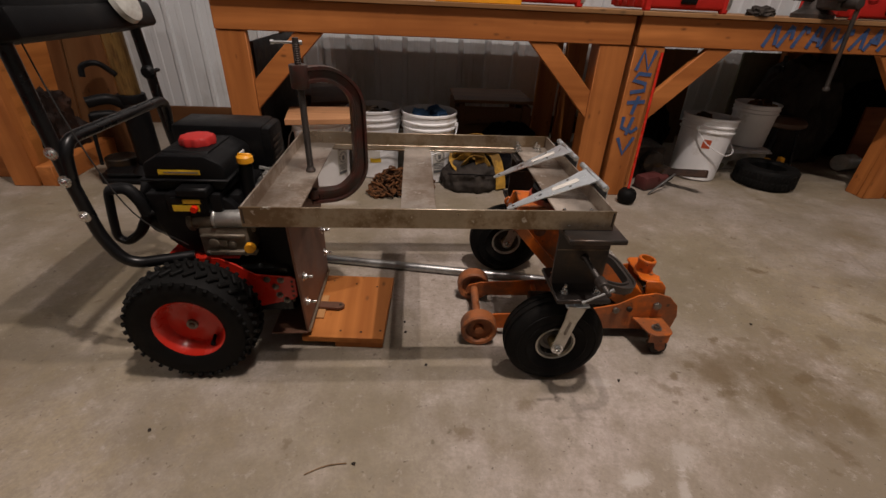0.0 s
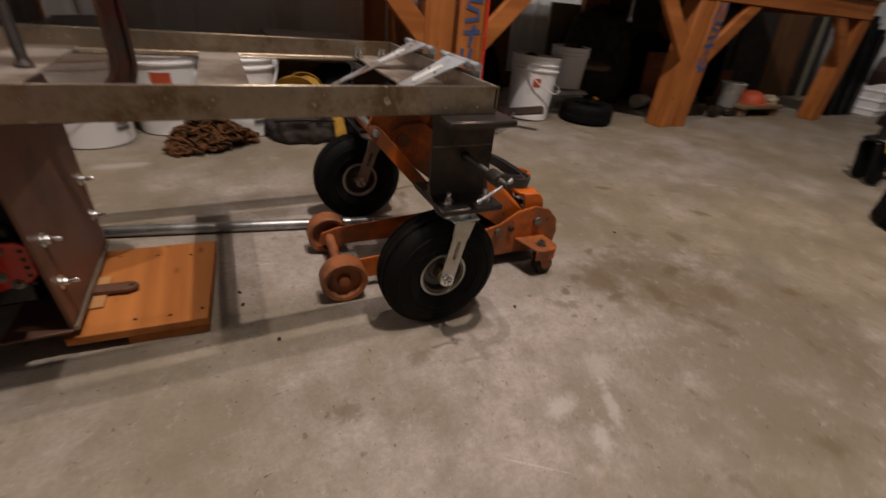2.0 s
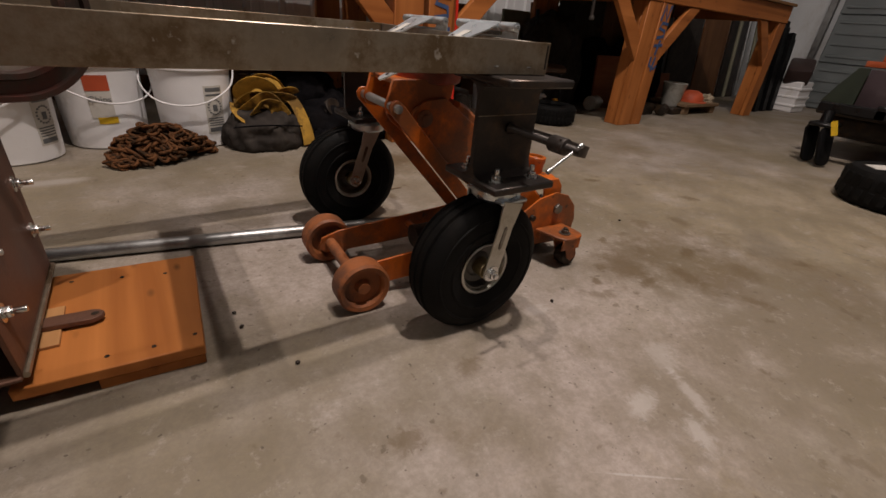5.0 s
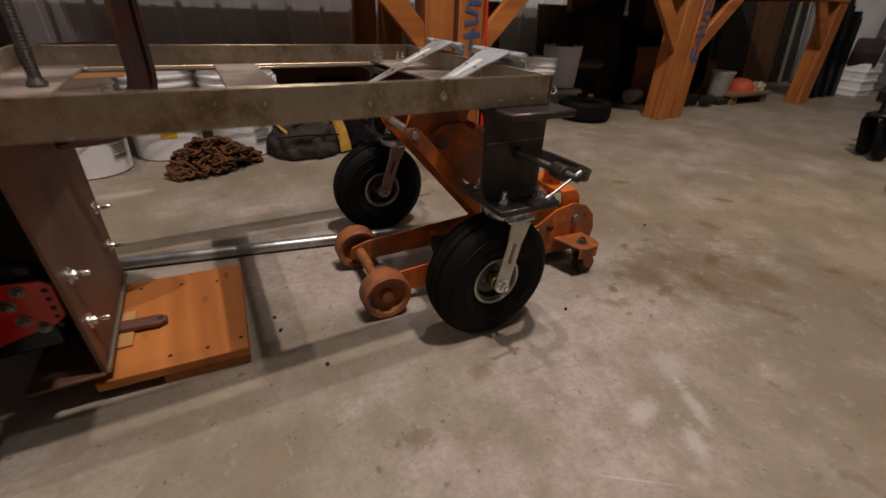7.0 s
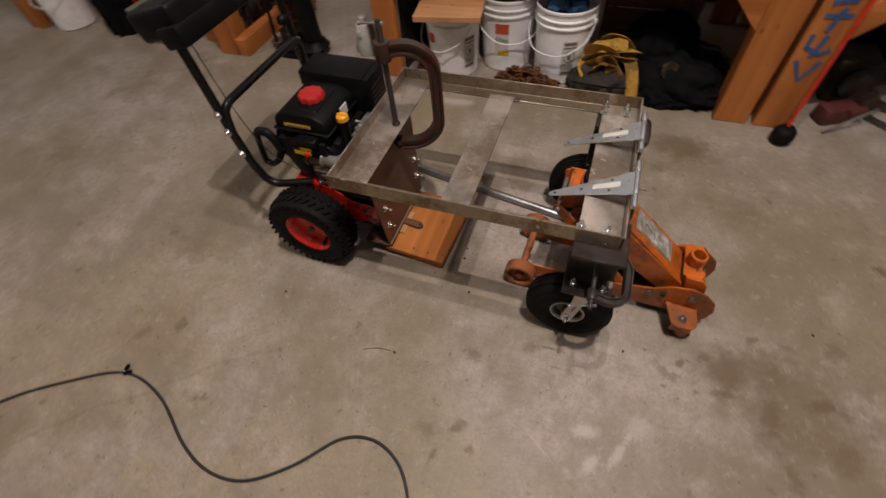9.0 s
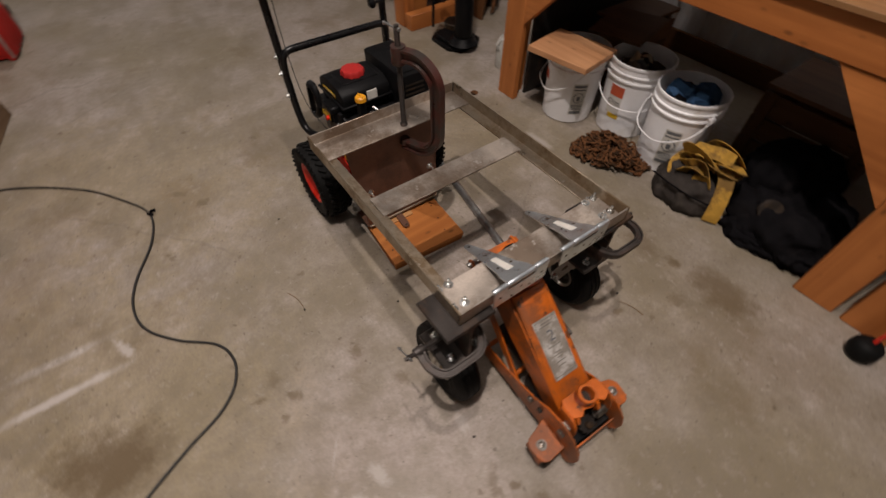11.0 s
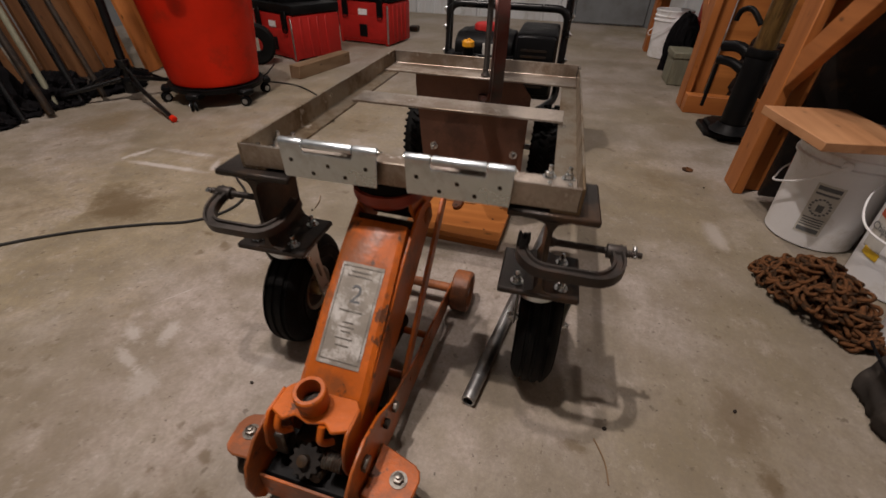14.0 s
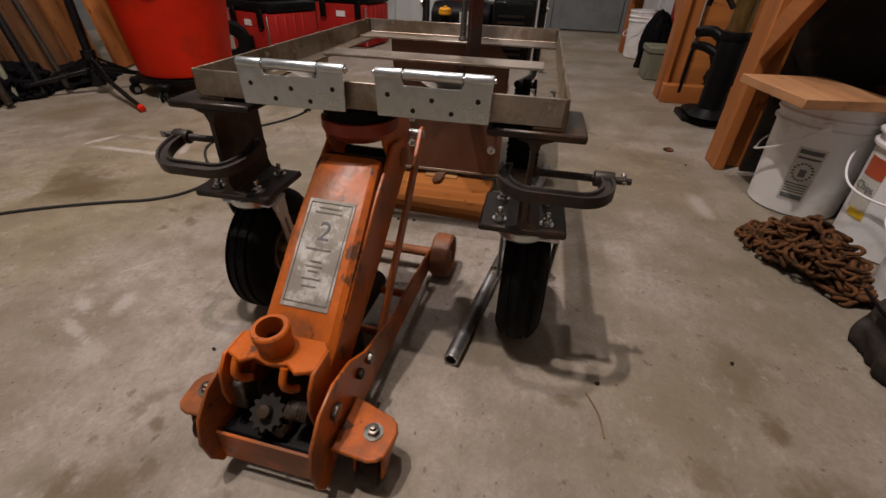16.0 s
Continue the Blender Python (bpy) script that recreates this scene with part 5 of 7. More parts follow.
part("yoke", join(prism([(0.65, JY - 0.065), (0.665, JY - 0.074), (0.71, JY - 0.074), (0.722, JY - 0.045), (0.708, JY - 0.028), (0.716, JY), (0.708, JY + 0.03), (0.722, JY + 0.048), (0.71, JY + 0.076), (0.665, JY + 0.076), (0.65, JY + 0.065), (0.652, JY)], "xy", 0.227, 0.235, 0.002), prism([(0.662, 0.234), (0.716, 0.234), (0.735, 0.21), (0.742, 0.17), (0.736, 0.135), (0.72, 0.124), (0.672, 0.135), (0.672, 0.18), (0.664, 0.22)], "xz", JY - 0.08, JY - 0.074, 0.002), prism([(0.662, 0.234), (0.716, 0.234), (0.735, 0.21), (0.742, 0.17), (0.736, 0.135), (0.72, 0.124), (0.672, 0.135), (0.672, 0.18), (0.664, 0.22)], "xz", JY + 0.072, JY + 0.078, 0.002)), JACK, jack, "orange pressed yoke")
part("power_unit", join(box(0.50, 0.70, JY - 0.06, JY + 0.06, 0.05, 0.13, 0.012, 2), rod((0.69, JY, 0.10), (0.735, JY, 0.112), 0.03, n=12, w=0.004), rod((0.735, JY + 0.015, 0.112), (0.75, JY + 0.015, 0.115), 0.012, n=8), rod((0.30, JY, 0.09), (0.50, JY, 0.09), 0.03, n=20)), GREASE, jack, "greasy black hydraulic unit")
gear_line = []
for k in range(48):
    a, rr = 2 * math.pi * k / 48, (0.031 if k % 4 < 2 else 0.025)
    gear_line.append((0.735 + rr * math.cos(a), JY - 0.008 + rr * math.sin(a)))
part("release_gear", moved(prism(gear_line, "xy", -0.006, 0.006, 0.001), Matrix.Translation((0.733, 0, 0.135)) @ Matrix.Rotation(radians(35), 4, "Y") @ Matrix.Translation((-0.735, 0, 0))), mat("greasy_gear", (0.012, 0.009, 0.007), 0.75, 0.1, 0.4, 30, (0.02, 0.014, 0.01), 0.5, patch=20), jack, "greasy brown release gear")
part("gear_hub", rod((0.728, JY - 0.008, 0.128), (0.744, JY - 0.008, 0.152), 0.011, n=16, w=0.002), GREASE, jack)
# black box along the floor of the rear cavity
part("sump", box(0.56, 0.758, JY - 0.09, JY + 0.09, 0.034, 0.092, 0.004), BLACKPLASTIC, jack, "plain black cavity floor")
for y in (JY - 0.058, JY + 0.026):
    part("hook", tube(smooth([(0.712, y, 0.228), (0.724, y, 0.205), (0.716, y + 0.004, 0.185), (0.706, y + 0.012, 0.178)]), 0.0065, 10), JACK, jack, "bent orange hook")
part("pump_block", box(0.69, 0.725, JY - 0.088, JY - 0.055, 0.11, 0.175, 0.004), DIRTYBOLT, jack, "dull steel pump block")
part("spring", lathe([(0.013 + 0.003 * (k % 2), k * 0.003) for k in range(14)], (0.728, JY + 0.028, 0.152), (0, 1, 0), 16), DIRTYBOLT, jack, "coil spring")
part("rear_plate", prism([(JY - 0.093, 0.03), (JY + 0.093, 0.03), (JY + 0.093, 0.098), (JY - 0.093, 0.098)], "yz", 0.762, 0.768, 0.001), JACK, jack)
for s in (-1, 1):
    y0, y1 = JY + s * 0.1, JY + s * 0.192
    pts = [(0.640, y0), (0.745, y0), (0.750, y1 - s * 0.026), (0.745, y1 - s * 0.012), (0.735, y1 - s * 0.003), (0.722, y1), (0.69, y1 + s * 0.004), (0.674, y1 - s * 0.002), (0.664, y1 - s * 0.012)]
    wing = part("caster_wing", join(prism(pts, "xy", 0.092, 0.10, 0.002), prism([(0.66, 0.06), (0.74, 0.06), (0.742, 0.1), (0.66, 0.1)], "xz", min(y0, y0 + s * 0.006), max(y0, y0 + s * 0.006), 0.001), box(0.668, 0.735, min(y1 - s * 0.008, y1 - s * 0.002), max(y1 - s * 0.008, y1 - s * 0.002), 0.062, 0.094, 0.002)), JACK, jack, "grimy orange caster bracket")
    cx, cy = 0.70, JY + s * 0.158
    part("pivot_bolt", hexbolt((cx, cy, 0.10), (0, 0, 1), 0.011, 0.009, 0.006), DIRTYBOLT, wing)
    part("swivel_caster", join(prism([(cx - 0.02, 0.088), (cx + 0.026, 0.088), (cx + 0.036, 0.03), (cx + 0.018, 0.02), (cx + 0.004, 0.03)], "xz", cy - 0.026, cy - 0.022, 0.001), prism([(cx - 0.02, 0.088), (cx + 0.026, 0.088), (cx + 0.036, 0.03), (cx + 0.018, 0.02), (cx + 0.004, 0.03)], "xz", cy + 0.022, cy + 0.026, 0.001), box(cx - 0.02, cx + 0.026, cy - 0.022, cy + 0.022, 0.084, 0.090, 0.001)), JACK, wing)
    part("wheel", lathe([(0.0, -0.018), (0.026, -0.018), (0.030, -0.013), (0.030, 0.013), (0.026, 0.018), (0.0, 0.018)], (cx + 0.02, cy, 0.030), (0, 1, 0), 24), GREASE, wing)

jack.rotation_euler.z = radians(-2.6)

# the jack's loose handle pipe on the floor
pipe = thing("jack_handle_pipe", "galvanised steel pipe lying on the concrete floor", "pipe", (-0.1, 1.72, 0))
p0, p1 = Vector((0.452, 1.630, 0.0172)), Vector((-0.72, 1.835, 0.0172))
dr = (p1 - p0).normalized()
part("tube", lathe([(0.0125, 0.0), (0.0165, 0.0), (0.0172, 0.002), (0.0172, (p1 - p0).length - 0.002), (0.0165, (p1 - p0).length), (0.0125, (p1 - p0).length), (0.0125, 0.05), (0.0125, 0.03)], p0, dr, 24, closed=True), GALV, pipe)
part("coupling", lathe([(0.0168, 0.075), (0.0185, 0.075), (0.0185, 0.082), (0.0168, 0.082)], p0, dr, 24, closed=True), GALV, pipe)

# ---------------------------------------------------------------- wooden block under the hitch plate
BLOCK_TURN = Matrix.Translation((-0.345, 1.43, 0)) @ Matrix.Rotation(radians(-3.5), 4, "Z") @ Matrix.Translation((0.345, -1.43, 0))
blk = thing("plank_block", "orange pine plank block lying on the floor", "wood block", (-0.34, 1.40, 0))
part("board", moved(box(-0.478, -0.210, 1.258, 1.618, 0.022, 0.044, 0.002), BLOCK_TURN), BLOCKWOOD, blk)
part("board", moved(box(-0.372, -0.213, 1.261, 1.612, 0.0, 0.0215, 0.002), BLOCK_TURN), BLOCKWOOD, blk)
part("batten", moved(box(-0.474, -0.425, 1.28, 1.60, 0.0, 0.0215, 0.002), BLOCK_TURN), DARKWOOD[1], blk)
for x, y in ((-0.297, 1.285), (-0.365, 1.292), (-0.232, 1.29), (-0.342, 1.565), (-0.262, 1.545), (-0.43, 1.585)):
    part("nail_head", rod((x, y, 0.0436), (x, y, 0.0447), 0.004, n=10), GREASE, blk)
solid("shim", box(-0.462, -0.432, 1.355, 1.482, 0.0445, 0.0505, 0.001), PALEWOOD[1], "small pale wooden shim on the plank block", "shim")
bar = thing("flat_bar", "short drilled rusty flat bar on the plank block", "steel bar", (-0.42, 1.42, 0.051))
part("bar", join(prism([(-0.462, 1.402), (-0.385, 1.395), (-0.370, 1.403), (-0.367, 1.415), (-0.375, 1.425), (-0.385, 1.429), (-0.462, 1.435)], "xy", 0.051, 0.061, 0.001)), RUSTSTEEL, bar)
# dark disc on top for the shade in the drilled hole
part("hole", rod((-0.381, 1.412, 0.0608), (-0.381, 1.412, 0.0615), 0.006, n=14), GREASE, bar)


# ---------------------------------------------------------------- buckets under the bench
def bucket(x, y, turn, label, marks, fill=None, z=0.0, r=1.0, h=1.0, bail=True, tip=0.0, bail_turn=0.0):
    """A five-gallon pail: tapered wall, ribs under the rim, wire bail and stickers. Stickers are (kind, angle)."""
    b = thing("bucket", label, "bucket", group="buckets under the benches")
    prof = [(0.0, 0.0), (0.122, 0.0), (0.130, 0.006), (0.143, 0.285), (0.152, 0.289), (0.152, 0.296), (0.145, 0.300), (0.145, 0.318), (0.153, 0.321), (0.153, 0.327), (0.146, 0.331), (0.147, 0.355), (0.152, 0.358), (0.152, 0.368), (0.147, 0.371), (0.1435, 0.368), (0.140, 0.28), (0.124, 0.012), (0.0, 0.012)]
    part("pail", lathe([(p * r, q * h) for p, q in prof], (0, 0, 0), n=48), WHITEPLASTIC, b)
    if bail:
        for s in (-1, 1):
            part("ear", moved(rod((s * 0.142 * r, 0, 0.308 * h), (s * 0.163 * r, 0, 0.308 * h), 0.016, n=16, w=0.003), Matrix.Rotation(radians(bail_turn), 4, "Z")), WHITEPLASTIC, b)
        part("bail_wire", moved(tube(smooth([(-0.162 * r, 0, 0.308 * h), (-0.158 * r, -0.09, 0.235 * h), (-0.09 * r, -0.152 * r, 0.185 * h), (0, -0.163 * r, 0.168 * h), (0.09 * r, -0.152 * r, 0.185 * h), (0.158 * r, -0.09, 0.235 * h), (0.162 * r, 0, 0.308 * h)]), 0.0036, 8), Matrix.Rotation(radians(bail_turn), 4, "Z")), WHITEPLASTIC, b, "pale wire bail")

    def sticker(a0, a1, z0, z1, material, lift, name, parent):
        bm = bmesh.new()
        n = 8
        rings = []
        for k in range(n + 1):
            a = radians(a0 + (a1 - a0) * k / n) - math.pi / 2
            cs, sn = math.cos(a), math.sin(a)
            col = []
            for zz, up in ((z0, 0), (z1, 0), (z1, 0.0006), (z0, 0.0006)):
                rr = (0.130 + 0.013 * zz / 0.285) * r + lift + up
                col.append(bm.verts.new((rr * cs, rr * sn, zz * h)))
            rings.append(col)
        for p, q in zip(rings, rings[1:]):
            for i in range(4):
                bm.faces.new((p[i], p[(i + 1) % 4], q[(i + 1) % 4], q[i]))
        bm.faces.new(rings[0][::-1]), bm.faces.new(rings[-1])
        return part(name, bm, material, parent)
    for kind, a in marks:
        if kind == "warn":
            s = sticker(a - 15, a + 15, 0.055, 0.235, PAPER, 0.0008, "warning_sticker", b)
            s["label"] = "grey printed warning sticker"
            for z0, z1 in ((0.214, 0.228), (0.198, 0.205), (0.112, 0.116), (0.103, 0.107), (0.094, 0.098), (0.085, 0.089), (0.062, 0.078)):
                sticker(a - 12.5, a + 12.5, z0, z1, INKGREY, 0.0018, "print_bar", s)
            for k in range(16):
                t0 = 2 * math.pi * k / 16
                am, zm = a + 10.5 * math.cos(t0), 0.156 + 0.028 * math.sin(t0)
                sticker(am - 1.5, am + 1.5, zm - 0.003, zm + 0.003, INKGREY, 0.0018, "print_bar", s)
            sticker(a - 3.5, a + 4, 0.140, 0.165, INKGREY, 0.0018, "print_bar", s)
        if kind == "orange":
            s = sticker(a - 17, a + 13, 0.115, 0.262, PAPER, 0.0008, "paper_label", b)
            s["label"] = "cream paper label with an orange block"
            sticker(a - 17, a + 13, 0.21, 0.262, REDORANGE, 0.0018, "orange_block", s)
            sticker(a - 10, a + 15, 0.095, 0.118, LABELYELLOW, 0.0012, "tape", s)
            cu = bpy.data.curves.new("label_word", "FONT")
            cu.body, cu.size, cu.align_x, cu.extrude = "Chips", 0.034, "CENTER", 0.0004
            w = new("label_word", cu)
            w.parent = b
            cu.materials.append(INKGREY)
            ang = radians(a - 2)
            rr = 0.1378 * r + 0.003
            w.matrix_basis = Matrix.Rotation(ang, 4, "Z") @ Matrix.Translation((0, -rr, 0.172 * h)) @ Matrix.Rotation(math.pi / 2, 4, "X")
        if kind == "small":
            s = sticker(a - 9, a + 9, 0.20, 0.25, REDORANGE, 0.0008, "orange_label", b)
    if fill:
        for nm, material, seed, count in fill:
            random.seed(seed)
            for k in range(count):
                a, d = random.uniform(0, 6.28), random.uniform(0, 0.08) * r
                bm = bmesh.new()
                bmesh.ops.create_icosphere(bm, subdivisions=2, radius=random.uniform(0.035, 0.062))
                rough_up(bm, 0.032, 26, seed + k)
                part(nm, moved(bm, pose(d * math.cos(a), d * math.sin(a), random.uniform(0.30, 0.335) * h, random.uniform(0, 90), random.uniform(0, 90), 0)), material, b)
    b.matrix_basis = pose(x, y, z, 0, tip, turn)
    return b


bucket(-0.675, 2.785, 60, "dirty white plastic bucket under a loose plank lid", [("warn", -3), ("small", -95)], r=1.12, h=1.10, bail_turn=-91)
bucket(-0.375, 2.945, 25, "white plastic bucket with an orange label, holding scrap", [("orange", -22)], [("scrap_piece", GREASE, 3, 7), ("scrap_piece", BEIGE, 9, 2)], r=1.12, h=1.14)
bucket(-0.028, 2.875, -20, "white plastic bucket full of blue rags", [("warn", 44)], [("blue_rag", BLUERAG, 5, 8), ("dark_rag", CLOTHDARK, 6, 2)], r=1.13, h=1.14)
bucket(1.855, 2.985, 35, "white plastic bucket leaning under the bench, holding scrap", [("small", -60)], [("scrap_piece", RUST, 12, 5), ("scrap_piece", GREASE, 13, 4)], tip=3, r=1.13, h=1.12)
bucket(2.36, 3.24, 10, "white plastic bucket standing on a clear storage bin", [], [("scrap_piece", RUST, 21, 5), ("scrap_piece", OLDWOOD[0], 23, 3)], z=0.163, h=0.80, r=0.98, bail=False)
bucket(-4.0, 2.74, 0, "white plastic bucket standing on the floor", [], r=1.13, h=1.14)

lid = thing("plywood_offcut", "square of orange plywood lying over a bucket", "plank", (-0.644, 2.66, 0.409))
part("board", moved(box(-0.185, 0.185, -0.150, 0.150, 0.0, 0.030, 0.002), pose(-0.640, 2.665, 0.4095, 0, 0, 9)), wood_mat("pale_plywood", (0.60, 0.32, 0.16), 0, 0.6), lid)
solid("scrap_board", moved(box(-0.12, 0.2, -0.16, 0.16, 0, 0.02, 0.002), pose(-0.66, 3.09, 0.44, 6, -3, 10)), DARKWOOD[0], "dark brown board resting behind the buckets", "board")
for x0, x1, y0, h in ((-0.88, -0.62, 3.15, 0.435), (0.16, 0.70, 3.22, 0.42)):
    crate = thing("dark_crate", "dark brown wooden crate at the back", "crate", ((x0 + x1) / 2, y0 + 0.22, 0))
    part("lid", box(x0 - 0.006, x1 + 0.006, y0 - 0.006, y0 + 0.446, h - 0.02, h, 0.003), DARKWOOD[0], crate)
    for k in range(3):
        part("slat", box(x0, x1, y0, y0 + 0.018, 0.01 + k * 0.125, 0.125 + k * 0.125, 0.003), DARKWOOD[0], crate)
        part("slat", box(x0, x0 + 0.018, y0 + 0.02, y0 + 0.44, 0.01 + k * 0.125, 0.125 + k * 0.125, 0.003), DARKWOOD[1], crate)
        part("slat", box(x1 - 0.018, x1, y0 + 0.02, y0 + 0.44, 0.01 + k * 0.125, 0.125 + k * 0.125, 0.003), DARKWOOD[1], crate)
    for x in (x0 + 0.03, x1 - 0.07):
        part("batten", box(x, x + 0.04, y0 - 0.016, y0 - 0.001, 0.0, h - 0.03, 0.002), DARKWOOD[2], crate)
        part("corner_post", box(x, x + 0.04, y0 + 0.02, y0 + 0.06, 0.0, h - 0.021, 0.002), DARKWOOD[2], crate)
        part("corner_post", box(x, x + 0.04, y0 + 0.40, y0 + 0.44, 0.0, h - 0.021, 0.002), DARKWOOD[2], crate)


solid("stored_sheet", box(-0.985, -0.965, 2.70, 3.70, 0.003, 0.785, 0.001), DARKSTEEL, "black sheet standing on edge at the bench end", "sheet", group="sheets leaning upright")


# ---------------------------------------------------------------- heap of rusty chain
chain = thing("chain_heap", "heap of brown rusty chain on the floor", "chain", (-0.2, 2.625, 0))
random.seed(11)
lk = sweep([(0.021 * math.copysign(1, math.cos(a)) * (1 if abs(math.cos(a)) > 0.02 else 0) * 0.55 + 0.015 * math.cos(a), 0.0125 * math.sin(a), 0) for a in [2 * math.pi * k / 12 + 0.01 for k in range(12)]], circle(0.0052, 6), closed=True)
link = part("link", lk, RUST, None, sharp=80)
link.parent = chain
link.matrix_basis = pose(0, 0, 0.1)
for k in range(290):
    a, d = random.uniform(0, 2 * math.pi), math.sqrt(random.random())
    x, y = d * 0.205 * math.cos(a), d * 0.108 * math.sin(a)
    x, y = x * math.cos(0.45) - y * math.sin(0.45), x * math.sin(0.45) + y * math.cos(0.45)
    hill = 0.128 * max(0.0, 1 - (x * x / 0.034 + y * y / 0.015)) ** 0.8
    hz = 0.011 + hill * random.uniform(0.25, 1.0) + (0.02 if hill == 0 else 0) * random.random()
    o = new("link", link.data)
    o.parent = chain
    sc = random.uniform(1.0, 1.25)
    o.matrix_basis = pose(x, y, hz, random.uniform(-50, 50), random.uniform(-30, 30), random.uniform(0, 360)) @ Matrix.Scale(sc, 4)


# ---------------------------------------------------------------- tool bag and straps
def cloth_lump(cx, cy, rx, ry, h, seed, wrinkle=0.02, flat=0.5, n=4):
    bm = bmesh.new()
    bmesh.ops.create_icosphere(bm, subdivisions=n, radius=1)
    for v in bm.verts:
        c = v.co.copy()
        z = max(-0.35, c.z)
        k = 1 - flat * max(0, c.z) ** 3
        p = Vector((cx + rx * c.x * (1 + 0.10 * noise.noise(c * 1.7 + Vector((seed, 0, 0)))), cy + ry * c.y * (1 + 0.10 * noise.noise(c * 1.9 + Vector((0, seed, 0)))), h * (z + 0.35) / 1.35 * k ** 0.3))
        f = noise.noise(c * 3.2 + Vector((seed, seed, 0))) * wrinkle + abs(noise.noise(Vector((c.x * 7, c.y * 7, c.z * 2.5 + seed)))) * -wrinkle * 0.9
        p += c * f
        p.z = max(0.0, p.z)
        v.co = p
    return bm


built = {ob.name for ob in scene.objects}
bag = thing("tool_bag", "slumped grey nylon tool bag with yellow straps on top", "bag", (0.19, 2.66, 0))
part("body", cloth_lump(0.185, 2.675, 0.185, 0.165, 0.205, 2.0, 0.02, 0.3, 5), CLOTHGREY, bag, sharp=70)
part("zip", tube(smooth([(0.03, 2.545, 0.115), (0.13, 2.518, 0.125), (0.24, 2.523, 0.12), (0.33, 2.56, 0.105)]), 0.004, 6), CLOTHDARK, bag)
wb = [(-0.0015, -0.034), (0.0015, -0.034), (0.0015, 0.034), (-0.0015, 0.034)]
strap = thing("tow_strap", "coiled dirty yellow webbing strap on the bag", "strap", (0.17, 2.66, 0.2))
random.seed(31)
loops = [
    [(0.06, 2.60, 0.20), (0.03, 2.56, 0.26), (0.09, 2.53, 0.30), (0.17, 2.54, 0.28), (0.20, 2.57, 0.215)],
    [(0.02, 2.64, 0.19), (0.01, 2.57, 0.17), (0.05, 2.525, 0.14), (0.12, 2.52, 0.15), (0.15, 2.56, 0.20), (0.08, 2.62, 0.23), (0.02, 2.64, 0.19)],
    [(0.10, 2.66, 0.235), (0.17, 2.58, 0.255), (0.25, 2.56, 0.24), (0.31, 2.60, 0.21), (0.30, 2.68, 0.20)],
    [(0.08, 2.70, 0.215), (0.15, 2.66, 0.29), (0.23, 2.67, 0.285), (0.29, 2.71, 0.22)],
    [(0.25, 2.60, 0.235), (0.31, 2.565, 0.215), (0.345, 2.535, 0.15), (0.365, 2.515, 0.08), (0.372, 2.505, 0.02)],
]
loops += [
    [(0.20, 2.62, 0.24), (0.28, 2.59, 0.265), (0.33, 2.62, 0.235), (0.27, 2.68, 0.225)],
    [(0.04, 2.58, 0.16), (0.10, 2.54, 0.21), (0.16, 2.55, 0.235), (0.22, 2.54, 0.19), (0.25, 2.53, 0.15)],
    [(0.00, 2.62, 0.21), (0.06, 2.58, 0.27), (0.14, 2.60, 0.275), (0.20, 2.60, 0.29), (0.27, 2.63, 0.27)],
    [(0.12, 2.53, 0.14), (0.09, 2.515, 0.18), (0.13, 2.51, 0.225), (0.19, 2.515, 0.21), (0.20, 2.52, 0.16)],
]
for k, pts in enumerate(loops):
    part("webbing", sweep(smooth([(0.205 + (x - 0.17) * 0.8, y + 0.075, z - 0.008) for x, y, z in pts], 7), wb, up=((0.25, 0.75, 0.55), (0.2, -0.5, 0.85), (-0.3, 0.35, 0.9))[k % 3]), STRAP, strap, sharp=70)
heap = thing("canvas_heap", "heap of black canvas covers under the bench", "canvas", (0.6, 2.85, 0))
part("fold", cloth_lump(0.60, 2.82, 0.26, 0.24, 0.26, 7.0, 0.035, 0.4, 5), CLOTHDARK, heap, sharp=70)
part("fold", cloth_lump(0.47, 2.98, 0.22, 0.22, 0.36, 8.0, 0.035, 0.4, 5), CLOTHDARK, heap, sharp=70)
part("fold", cloth_lump(0.70, 2.72, 0.15, 0.14, 0.15, 9.0, 0.03, 0.4, 5), CLOTHDARK, heap, sharp=70)
part("fold", cloth_lump(0.55, 2.66, 0.16, 0.10, 0.10, 10.0, 0.02, 0.4, 5), CLOTHDARK, heap, sharp=70)
solid("pulley", join(lathe([(0.012, -0.012), (0.045, -0.014), (0.05, -0.01), (0.038, 0.0), (0.05, 0.01), (0.045, 0.014), (0.012, 0.012)], (0.53, 2.68, 0.16), (0.3, -0.7, 0.5), 28, closed=True)), GREASE, "grooved iron pulley lying on the canvas", "pulley")

shifted(built, 0.05, 0.05)

# ---------------------------------------------------------------- red-handled mallet leaning on the post
mal = thing("rubber_mallet", "black round-headed mallet with a thin red handle", "mallet", (1.15, 2.48, 0))
part("head", lathe([(0.0, 0.0), (0.03, 0.002), (0.047, 0.016), (0.053, 0.04), (0.05, 0.068), (0.036, 0.086), (0.014, 0.092), (0.0, 0.092)], (1.15, 2.475, 0), n=32), RUBBER, mal)
part("handle", tube(smooth([(1.15, 2.48, 0.085), (1.165, 2.525, 0.42), (1.18, 2.570, 0.82)]), 0.0075, 10), REDPAINT, mal, "thin red painted handle")

# ---------------------------------------------------------------- clutter under the second bench
built = {ob.name for ob in scene.objects}
